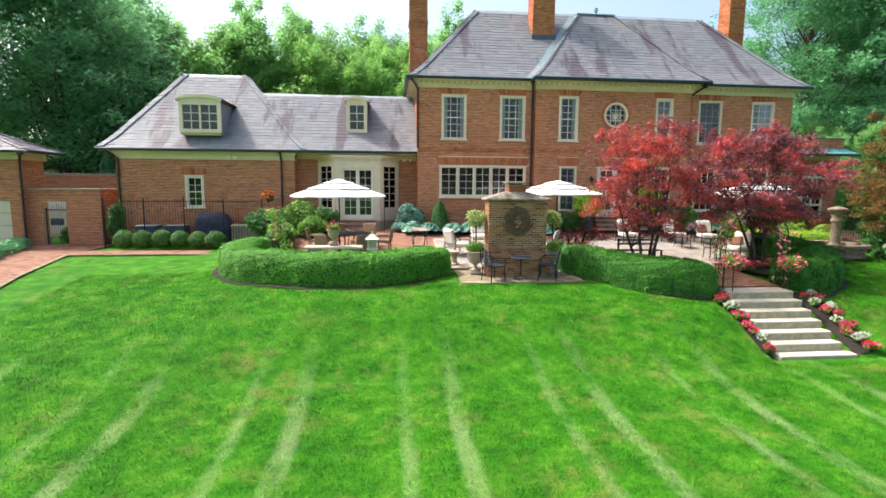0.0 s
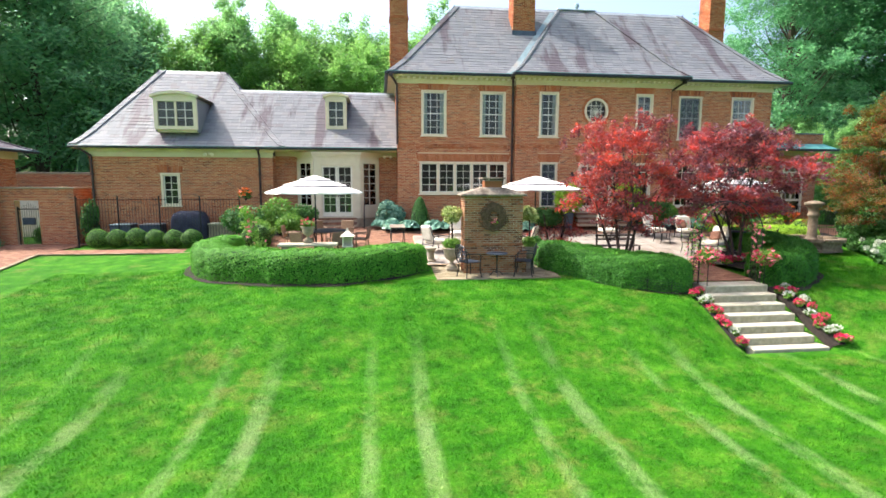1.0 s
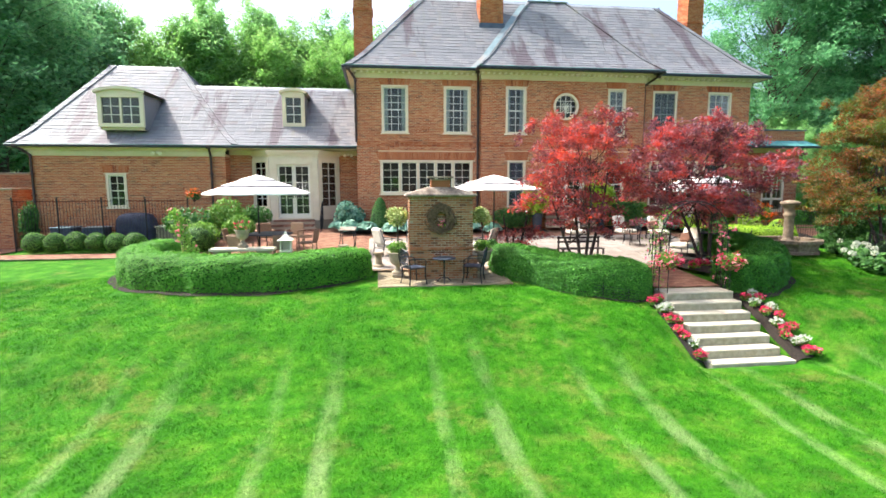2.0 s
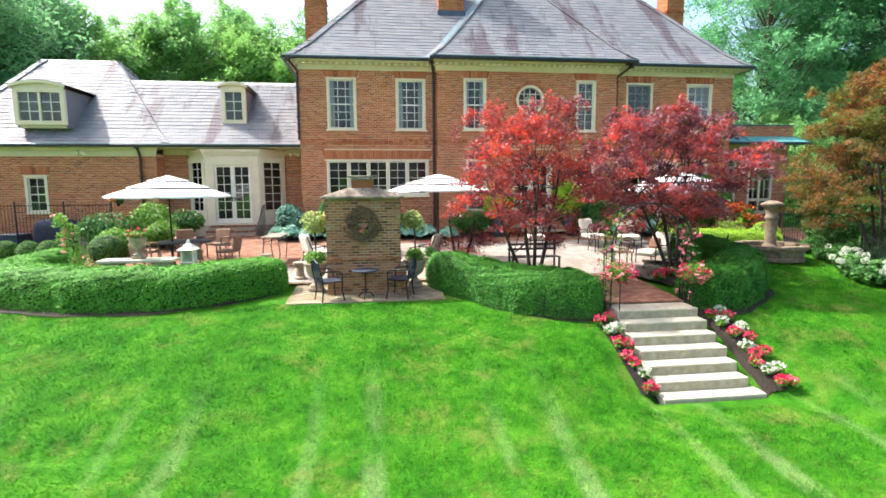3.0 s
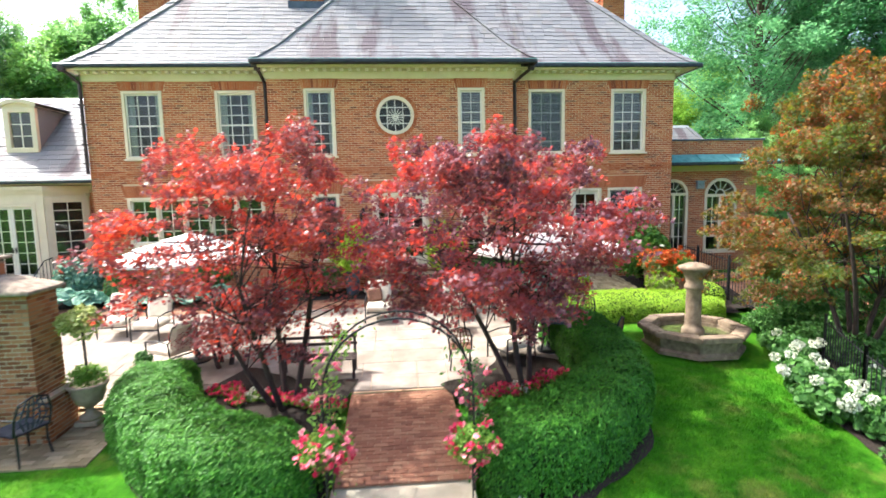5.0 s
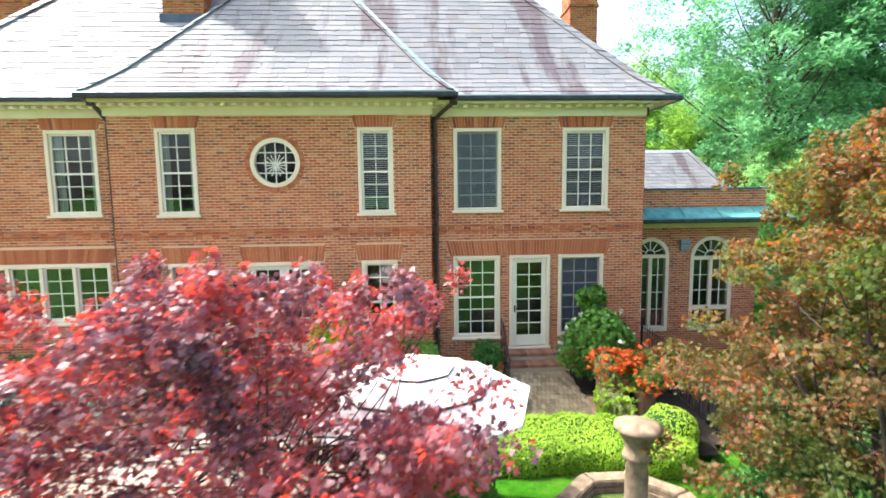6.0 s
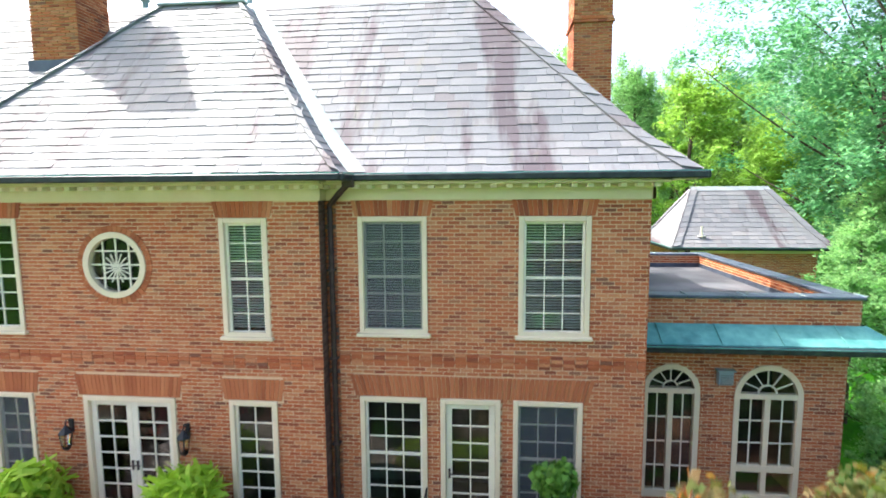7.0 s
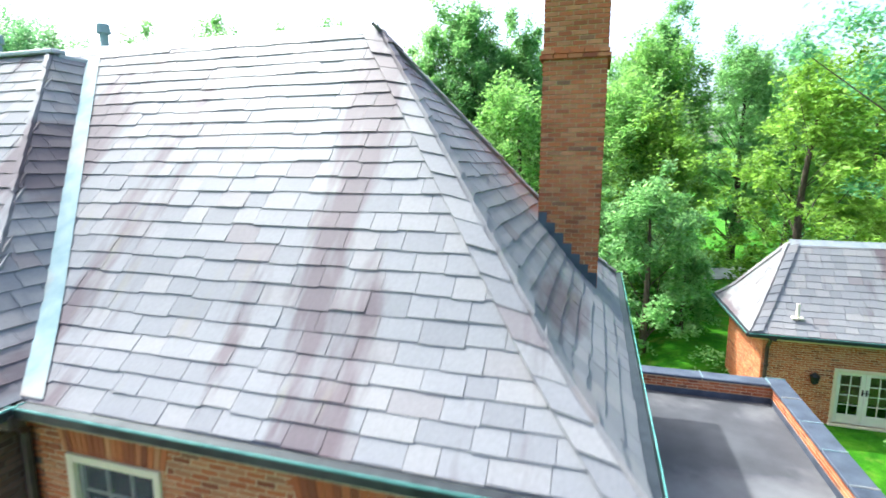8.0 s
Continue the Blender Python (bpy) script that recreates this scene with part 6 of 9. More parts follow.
# ---- woods round the house ----
ta = make_tree("tree", "tall leafy green tree in the woods behind", "woods", 21, 4.6, 3.6, 34000, 0.30, M_TREE_A, clumps=230, plume=1.1)
tb = make_tree("tree", "tall light green tree in the woods behind", "woods", 16, 4.3, 2.0, 32000, 0.28, M_TREE_B, clumps=220, plume=0.7)
tc = make_tree("tree", "tall slender green tree in the woods behind", "woods", 24, 3.3, 5.0, 30000, 0.30, M_TREE_A, clumps=210, plume=1.5)
td = make_tree("tree", "large dark green shade tree beside the lawn", "woods", 22, 7.0, 2.8, 42000, 0.28, M_TREE_D, clumps=420, plume=0.5)
tp = make_tree("tree", "tall blue-green tree behind the garden room", "woods", 25, 6.0, 2.2, 88000, 0.25, M_TREE_P, clumps=560, plume=0.4)
ty = make_tree("tree", "young yellow-green tree among the woods", "woods", 11, 3.0, 1.2, 15000, 0.24, M_TREE_Y, clumps=140, plume=0.8)
tz = make_tree("tree", "low dark leafy tree behind the garden room", "woods", 8, 2.3, 0.8, 14000, 0.20, M_TREE_A, clumps=130, plume=0.5)
r = np.random.default_rng(3)
plant_copies(ta, [(-26 + 6.0 * k + r.uniform(-2, 2), (54 if k < 4 else 62) + r.uniform(-3, 4), r.uniform(0.98, 1.1) * (0.89 if k < 4 else 0.92 if k == 4 else 0.80), r.uniform(0, 360)) for k in range(9)] + [(0.8, 61, 0.93, 40), (-6.5, 57, 0.9, 250), (7.8, 64, 1.08, 130), (31, 66, 0.8, 0), (36, 70, 0.82, 70), (42, 66, 0.78, 150), (50, 70, 0.85, 20), (57, 62, 0.9, 280)])
plant_copies(tb, [(-24 + 5.5 * k + r.uniform(-2, 2), 51 + r.uniform(-3, 3), r.uniform(0.9, 1.1) * (1 if k < 4 else 0.8), r.uniform(0, 360)) for k in range(9)] + [(38, 62, 0.9, 10), (46, 60, 0.9, 50), (40, 90, 1.1, 80), (48, 92, 1.0, 200), (24.5, 61, 1.0, 120)] + [(-25 + 4.2 * k + r.uniform(-1, 1), 57 + r.uniform(-2, 2), r.uniform(0.98, 1.12), r.uniform(0, 360)) for k in range(8)])
plant_copies(tc, [(-24 + 7.5 * k + r.uniform(-2, 2), 68 + r.uniform(-4, 4), r.uniform(0.9, 1.02) * (1 if k < 3 else 0.82), r.uniform(0, 360)) for k in range(6)] + [(11, 62, 0.9, 0), (14, 64, 0.88, 100), (25, 64, 0.8, 210), (34, 76, 0.75, 10), (55, 76, 0.8, 90)])
plant_copies(td, [(-23.5, 41, 1.0, 0), (-27, 37, 1.1, 120), (-23.5, 49, 0.9, 200), (-31, 46, 1.2, 40), (-36, 36, 1.1, 300), (-25, 54, 1.0, 70)])
plant_copies(tp, [(37.2, 42.5, 1.0, 0), (44, 38, 1.05, 90), (47, 47, 1.0, 200), (52, 40, 1.0, 30)])
plant_copies(ty, [(-16.5, 44, 0.75, 0), (-12.5, 43, 0.7, 50), (30.8, 50.5, 1.18, 20), (37, 53, 0.9, 140), (23.6, 50, 0.95, 90), (-13.5, 37, 0.5, 200), (33.5, 46.5, 0.75, 10)])
plant_copies(tz, [(22.6, 42.5, 0.95, 0), (21.2, 45.5, 0.9, 80), (24.4, 44.5, 0.55, 160), (27.2, 29.5, 0.55, 50), (29.0, 32.0, 0.6, 220), (31.5, 33.0, 0.6, 20), (34.5, 33, 0.7, 300), (37.0, 34.5, 0.7, 20), (41, 33, 0.8, 300), (26.5, 26.5, 0.38, 130), (33.6, 37.5, 0.75, 75)])
# Low growth that closes the woods below the crowns.
for k in range(3):
    pts = []
    for _ in range(70):
        x = r.uniform(-45, 62)
        y = r.uniform(46, 60) if k < 2 else r.uniform(56, 85)
        if 24.3 < x < 30.5 + 0.25 * (y - 46):
            continue
        s = r.uniform(1.2, 2.4)
        pts.append(clump((x, y, float(ground_z(x, y)) + s * 0.7), (s, s, s), 340, 0.6))
    solo("undergrowth", scatter(np.concatenate(pts), 0.30, "leaf"), (M_TREE_A, M_TREE_B, M_TREE_D)[k], "dense green undergrowth at the edge of the woods", "bushes", kind="stuff")

# ---- paving and steps ----
def sheet(x0, x1, y0, y1, lift, nx=2, ny=8):
    """A paved sheet that follows the terrace."""
    xs, ys = np.linspace(x0, x1, nx), np.linspace(y0, y1, ny)
    g, h = np.meshgrid(xs, ys)
    z = np.array([[terrace_z(b) + lift for b in row] for row in h])
    v = np.stack([g, h, z], -1).reshape(-1, 3)
    a = (np.arange(ny - 1)[:, None] * nx + np.arange(nx - 1)[None]).ravel()
    return v, np.stack([a, a + 1, a + 1 + nx, a + nx], 1)


def pavers(x0, x1, y0, y1, lift, lx=0.20, ly=0.10, thick=0.03, gap=0.008, zf=terrace_z, turn=False):
    if turn:
        lx, ly = ly, lx
    vs = []
    ny = int((y1 - y0) / ly)
    for j in range(ny):
        ya, yb = y0 + j * ly, y0 + (j + 1) * ly - gap
        x = x0 - (j % 2) * lx / 2
        while x < x1:
            a, b = max(x, x0), min(x + lx - gap, x1)
            x += lx
            if b - a < 0.03:
                continue
            h = lift + rng.normal(0, 0.002)
            vs += [(p, q, zf(q) + e) for e in (h - thick, h) for p, q in ((a, ya), (b, ya), (b, yb), (a, yb))]
    n = len(vs) // 8
    return np.array(vs), (CUBE_F[None] + 8 * np.arange(n)[:, None, None]).reshape(-1, 4)


terr = solo("terrace", join_np([sheet(-4.4, 2.4, 18.2, 24.4, 0.01), sheet(2.4, 15.2, 16.6, 23.9, 0.01), sheet(0.7, 2.4, 17.15, 18.2, 0.01), sheet(15.2, 19.2, 20.3, 23.9, 0.01)]), M_MORTAR, "pale jointed garden terrace before the house", "terrace", kind="structure")
part("brick_paving", join_np([pavers(-4.4, 2.4, 18.4, 24.3, 0.03), pavers(2.4, 15.2, 21.6, 23.6, 0.03), pavers(15.2, 16.6, 20.3, 23.6, 0.03)]), M_PAVE, terr, "red brick paving", kind="stuff")
for k in range(6):
    part("retaining_wall", boxes((-4.52, -4.40, 18.2 + 1.033 * k, 19.233 + 1.033 * k, -0.8, terrace_z(19.2 + 1.033 * k) + 0.02)), M_BRICK, terr, "low brick edge of the terrace")
for j, ya in enumerate(np.arange(16.65, 21.5, 0.62)):
    x = 2.45
    while x < 15.1:
        w = float(rng.choice([0.6, 0.9, 1.1]))
        b = min(x + w - 0.012, 15.15)
        if b - x > 0.15:
            vs = [(p, q, terrace_z(q) + e) for e in (-0.02, 0.032 + rng.normal(0, 0.002)) for p, q in ((x, ya), (b, ya), (b, ya + 0.608), (x, ya + 0.608))]
            part("flagstone", (np.array(vs), CUBE_F), M_FLAG, terr)
        x += w
for xa, xb, ya, yb in ((0.72, 1.55, 17.17, 17.68), (1.57, 2.38, 17.17, 17.68), (0.72, 1.3, 17.70, 18.38), (1.32, 2.38, 17.70, 18.38)):
    part("flagstone", (np.array([(p, q, terrace_z(q) + e) for e in (-0.02, 0.034) for p, q in ((xa, ya), (xb, ya), (xb, yb), (xa, yb))]), CUBE_F), M_FLAG, terr)
door_z = lambda y: float(np.interp(y, [20.2, 21.4, 23.5], [terrace_z(20.2), 0.22, 0.44]))  # noqa: E731
door_path = solo("path", boxes(*[(16.62, 18.2, 20.2 + 0.3 * k, 20.5 + 0.3 * k, -0.3, door_z(20.2 + 0.3 * k) - 0.01) for k in range(11)]), M_MORTAR_DARK, "worn tan brick path up to the garden door", "path", kind="structure")
part("brick_paving", pavers(16.62, 18.2, 20.2, 23.5, 0.03, zf=door_z, turn=True), M_BUFF, door_path, "worn tan brick paving", kind="stuff")
path_z = lambda y: float(np.interp(y, [13.6, 16.7], [-0.64, -0.44]))  # noqa: E731
path = solo("path", sheet(10.2, 12.06, 13.85, 16.62, -0.015), M_MORTAR_DARK, "brown brick garden path between clipped hedges", "path", kind="structure")
v, f = pavers(10.2, 12.06, 13.85, 16.62, 0.012, zf=path_z)
for q in v.reshape(-1, 8, 3)[:290]:
    part("brick", (q, CUBE_F), M_PAVE_ONE, path)
patio = solo("paved_apron", (np.array([(2.72, 14.85, -0.622), (6.5, 14.85, -0.622), (6.5, 17.0, -0.495), (2.72, 17.0, -0.495)]), [[0, 1, 2, 3]]), M_MORTAR, "buff paved apron round the outdoor fireplace", "paving", kind="structure")
part("paver_field", pavers(2.72, 6.5, 14.85, 17.0, 0.0, 0.22, 0.11, zf=lambda y: -0.606 + 0.059 * (y - 14.85)), M_BUFF, patio, kind="stuff")

# Limestone garden steps.
st = thing("stone_steps", "pale limestone garden steps leading down to the lawn", "steps", loc=(11.1, 12.4, -1.8))
sx0_, sx1_ = 10.17, 12.06
for k in range(7):
    z = -0.665 - 0.197 * k
    yf = 13.28 - 0.342 * k
    yb = yf + (0.40 if k else 0.62)
    x0_, x1_ = (sx0_, sx1_) if k < 6 else (sx0_ - 0.06, sx1_ + 0.12)
    bm = boxes((x0_ + rng.normal(0, 0.01), x1_ + rng.normal(0, 0.01), yf, yb, z - 0.5, z), bev=0.012)
    ob = part("tread", bm, M_LIMESTONE, st)
    # Thin darker facing that paints the riser's shade.
    part("riser", boxes((x0_ + 0.015, x1_ - 0.015, yf - 0.006, yf + 0.05, z - 0.42, z - 0.035)), M_LIMESTONE_SHADE, ob, "tan stone face with painted shade")

# ---- garden: helpers ----
def ribbon(pts, width, lift=0.02, n=40, cross=6, zf=None):
    """A strip of bed along a line, lying on the ground."""
    p = np.array(pts, float)
    s = np.r_[0, np.cumsum(np.hypot(*np.diff(p, axis=0).T))]
    t = np.linspace(0, s[-1], n)
    x, y = np.interp(t, s, p[:, 0]), np.interp(t, s, p[:, 1])
    d = np.stack([np.gradient(x), np.gradient(y)], 1)
    d /= np.linalg.norm(d, axis=1, keepdims=True)
    w = np.linspace(-0.5, 0.5, cross) * width
    wob = 1 + 0.04 * np.sin(t * 3.1) + 0.04 * np.sin(t * 7.3)
    gx = x[:, None] - d[:, 1:2] * w * wob[:, None]
    gy = y[:, None] + d[:, 0:1] * w * wob[:, None]
    gz = (ground_z(gx, gy) if zf is None else np.vectorize(zf)(gy)) + lift
    v = np.stack([gx, gy, gz], -1).reshape(-1, 3)
    a = (np.arange(n - 1)[:, None] * cross + np.arange(cross - 1)[None]).ravel()
    return v, np.stack([a, a + 1, a + 1 + cross, a + cross], 1)


def curve_of(pts, n):
    """A smooth line through points."""
    p = np.array(pts, float)
    for _ in range(3):
        q = np.repeat(p, 2, 0)
        q[1:-1:2], q[2:-1:2] = 0.75 * p[:-1] + 0.25 * p[1:], 0.25 * p[:-1] + 0.75 * p[1:]
        q[0], q[-1] = p[0], p[-1]
        p = q
    s = np.r_[0, np.cumsum(np.hypot(*np.diff(p, axis=0).T))]
    t = np.linspace(0, s[-1], n)
    return np.stack([np.interp(t, s, p[:, 0]), np.interp(t, s, p[:, 1])], 1), s[-1]


def hedge(label, pts, width, height, zf, leaves, leaf=0.058, mat=M_HEDGE, core=M_HEDGE_CORE, flat=0.42, name="hedge", lump=0.05):
    n, m = 90, 17
    c, L = curve_of(pts, n)
    d = np.gradient(c, axis=0)
    d /= np.linalg.norm(d, axis=1, keepdims=True)
    side = np.stack([-d[:, 1], d[:, 0]], 1)

    def place(s, a, grow=0.0):
        """s in 0 to 1 along it, a from one foot over the top to the other."""
        i = np.clip(s * (n - 1), 0, n - 1.001)
        k, f = i.astype(int), (i % 1)[:, None]
        p, sd = c[k] * (1 - f) + c[k + 1] * f, side[k] * (1 - f) + side[k + 1] * f
        e = np.minimum(s, 1 - s) * L / (width * 0.5)
        end = np.sqrt(1 - (1 - np.clip(e, 0.02, 1)) ** 2)
        co, si = np.cos(a), np.sin(a)
        w = np.sign(co) * np.abs(co) ** flat * (width / 2 + grow) * end
        h = np.abs(si) ** flat * (height + grow) * (0.45 + 0.55 * end)
        bump = 1 + lump * np.sin(3.1 * s * L + 1.3 * a) + lump * 0.7 * np.sin(7.7 * s * L - 2.1 * a)
        w, h = w * bump, h * (1 + 0.5 * (bump - 1))
        xy = p + sd * w[:, None]
        z0 = np.array([zf(x, y) for x, y in xy])
        rise = np.clip(np.abs(si) ** flat, 0, 1)
        z0 = z0 * rise + np.minimum(z0, ground_z(xy[:, 0], xy[:, 1]) - 0.04) * (1 - rise)
        out = np.stack([sd[:, 0] * co, sd[:, 1] * co, si], 1)
        return np.stack([xy[:, 0], xy[:, 1], z0 + 0.05 + h], 1), out

    S, A = np.meshgrid(np.linspace(0, 1, n), np.linspace(0.02, math.pi - 0.02, m), indexing="ij")
    v, _ = place(S.ravel(), A.ravel(), -0.035)
    q = (np.arange(n - 1)[:, None] * m + np.arange(m - 1)[None]).ravel()
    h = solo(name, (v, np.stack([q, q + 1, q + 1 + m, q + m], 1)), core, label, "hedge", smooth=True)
    s, u = rng.random(leaves), rng.random(leaves)
    a = np.where(rng.random(leaves) < 0.55, np.arcsin(u ** (1 / flat)), np.arccos(u ** (1 / flat)))
    a = np.where(rng.random(leaves) < 0.5, a, math.pi - a)
    pts3, out = place(s, a, 0.01)
    tuft = np.sin(11 * s * L + 5 * a) * np.sin(9 * a - 4 * s * L)
    pts3 += out * (rng.normal(0, 0.022, (leaves, 1)) + 0.022 * tuft[:, None])
    part("foliage", scatter(pts3, leaf, "leaf", normals=out * 0.95 + np.array([0, 0, 0.2]), spread=0.55), mat, h)
    return h


def bush(name, label, centre, radii, n, leaf, mat, shape="leaf", group="", cat="shrub", lumps=9, stem=True, up=0.3):
    t = thing(name, label, cat, group, loc=(centre[0], centre[1], centre[2] - radii[2]))
    pts, out = [], []
    for k in range(lumps):
        c = np.asarray(centre) + unit(1)[0] * np.asarray(radii) * 0.42
        q = clump(c, np.asarray(radii) * rng.uniform(0.45, 0.68), n // lumps, 0.3)
        pts.append(q), out.append((q - c) / np.asarray(radii))
    part("foliage", scatter(np.concatenate(pts), leaf, shape, normals=np.concatenate(out) + np.array([0, 0, up]), spread=0.6), mat, t)
    if stem:
        bm = bmesh.new()
        for k in range(4):
            a = k * 1.6
            limb(bm, (centre[0], centre[1], centre[2] - radii[2] - 0.06), (centre[0] + radii[0] * 0.5 * math.cos(a), centre[1] + radii[1] * 0.5 * math.sin(a), centre[2]), 0.025, 0.008, 0.1, 3, 5)
        part("stem", bm, M_BARK_DARK, t)
    return t


def ball_bush(name, label, centre, r, n, leaf, mat, group="", squash=0.92):
    t = thing(name, label, "shrub", group, loc=(centre[0], centre[1], centre[2] - r * squash))
    d = unit(n)
    rr = r * (1 + 0.05 * np.sin(5 * d[:, 0] + 3 * d[:, 2]) + rng.normal(0, 0.02, n))
    p = np.asarray(centre) + d * rr[:, None] * np.array([1, 1, squash])
    part("foliage", scatter(p, leaf, "leaf", normals=d + np.array([0, 0, 0.3]), spread=0.7), mat, t)
    bm = bmesh.new()
    bmesh.ops.create_icosphere(bm, subdivisions=3, radius=r * 0.95)
    bmesh.ops.transform(bm, matrix=Matrix.Translation(centre) @ Matrix.Diagonal((1, 1, squash, 1)), verts=bm.verts[:])
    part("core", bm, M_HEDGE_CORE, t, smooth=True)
    return t


def blooms(t, pts, size, mat, name="flower", k=5):
    """Small open flowers: a few petals round each place."""
    q = np.repeat(np.asarray(pts), k, 0) + rng.normal(0, size * 0.35, (len(pts) * k, 3))
    return part(name, scatter(q, size, "round", up=0.9, spread=0.8), mat, t, kind="stuff")


gz1 = lambda x, y: float(ground_z(x, y))  # noqa: E731

# ---- beds and hedges ----
beds = [ribbon([(-4.6, 18.6), (-4.6, 17.0), (-3.6, 15.7), (-2.0, 15.1), (-0.2, 15.0), (1.2, 15.5), (2.2, 16.5)], 1.15), ribbon([(6.9, 17.2), (7.2, 15.6), (8.0, 14.55), (9.0, 13.9), (10.1, 13.8)], 1.2), ribbon([(12.1, 13.7), (13.2, 13.85), (14.4, 14.7), (15.1, 16.0), (15.2, 18.4)], 1.12), ribbon([(9.82, 13.9), (9.80, 12.6), (9.9, 11.35)], 0.42, 0.05), ribbon([(12.45, 14.0), (12.42, 12.6), (12.48, 11.3)], 0.46, 0.05)]
for bed in beds:
    solo("planting_bed", bed, M_MULCH, "dark mulched planting bed round hedges and steps", "bed", kind="structure")
for bed in (ribbon([(7.4, 16.9), (8.6, 16.2), (10.05, 15.9)], 2.3, 0.06, zf=terrace_z), ribbon([(12.25, 15.7), (13.5, 16.2), (14.3, 17.6)], 2.1, 0.06, zf=terrace_z), ribbon([(1.3, 23.2), (7.2, 23.2)], 1.5, 0.06, zf=terrace_z), ribbon([(7.4, 22.9), (10.1, 22.9)], 1.1, 0.06, zf=terrace_z), ribbon([(12.4, 22.9), (16.5, 22.9)], 1.3, 0.06, zf=terrace_z), ribbon([(18.3, 23.4), (20.2, 22.6), (20.3, 20.2)], 1.9, 0.06, zf=terrace_z), ribbon([(15.4, 20.65), (18.2, 20.55), (20.2, 20.25)], 0.8, 0.06, zf=terrace_z), ribbon([(-4.3, 22.4), (-3.2, 22.8), (-2.0, 23.6)], 2.0, 0.06, zf=terrace_z), ribbon([(20.8, 18.9), (19.8, 16.8), (18.9, 14.6), (18.7, 12.4), (19.3, 9.5)], 1.5, 0.03)):
    solo("planting_bed", bed, M_MULCH, "dark mulched planting bed on the terrace", "bed", kind="structure")
hedge("clipped yew hedge curving round the small terrace", [(-3.95, 18.9), (-4.45, 17.9), (-4.25, 16.7), (-3.3, 15.75), (-1.9, 15.3), (-0.2, 15.2), (1.0, 15.55), (1.9, 16.2), (2.25, 16.75)], 1.12, 0.78, lambda x, y: max(gz1(x, y), -0.66), 74000, leaf=0.052, mat=M_HEDGE_SUNLIT)
hedge("clipped green hedge curving up to the stone steps", [(6.75, 17.2), (6.85, 16.2), (7.35, 15.2), (8.2, 14.45), (9.1, 13.95), (10.0, 13.85)], 1.2, 0.78, lambda x, y: max(min(gz1(x, y), -0.55), -0.72), 70000, leaf=0.052)
hedge("clipped green hedge curving away from the stone steps", [(12.15, 14.0), (13.1, 14.1), (14.1, 14.65), (14.85, 15.6), (15.1, 16.8), (15.05, 18.2), (14.9, 19.2)], 1.2, 0.84, lambda x, y: max(min(gz1(x, y), -0.42), -0.72), 74000, leaf=0.052)
hedge("low lime-green clipped hedge before the house", [(15.3, 20.25), (16.6, 20.2), (18.0, 20.05), (19.6, 19.85)], 1.25, 0.52, lambda x, y: terrace_z(y), 20000, 0.055, M_LIME, M_HEDGE_CORE)
# Wire edging along the hedge.
for pts in ([(6.2, 16.4), (6.75, 15.2), (7.6, 14.25), (8.6, 13.45), (9.3, 13.1)],):
    c, L = curve_of(pts, 60)
    wire = thing("wire_edging", "low black wire edging along the hedge", "edging", loc=(7.5, 14.3, -0.7))
    for k in range(5):
        part("wire", tube(bmesh.new(), [(x, y, gz1(x, y) + 0.05 + 0.075 * k) for x, y in c], 0.006, 4), M_IRON, wire)
    for k in range(0, 60, 8):
        part("stake", tube(bmesh.new(), [(c[k][0], c[k][1], gz1(*c[k]) - 0.05), (c[k][0], c[k][1], gz1(*c[k]) + 0.42)], 0.008, 4), M_IRON, wire)

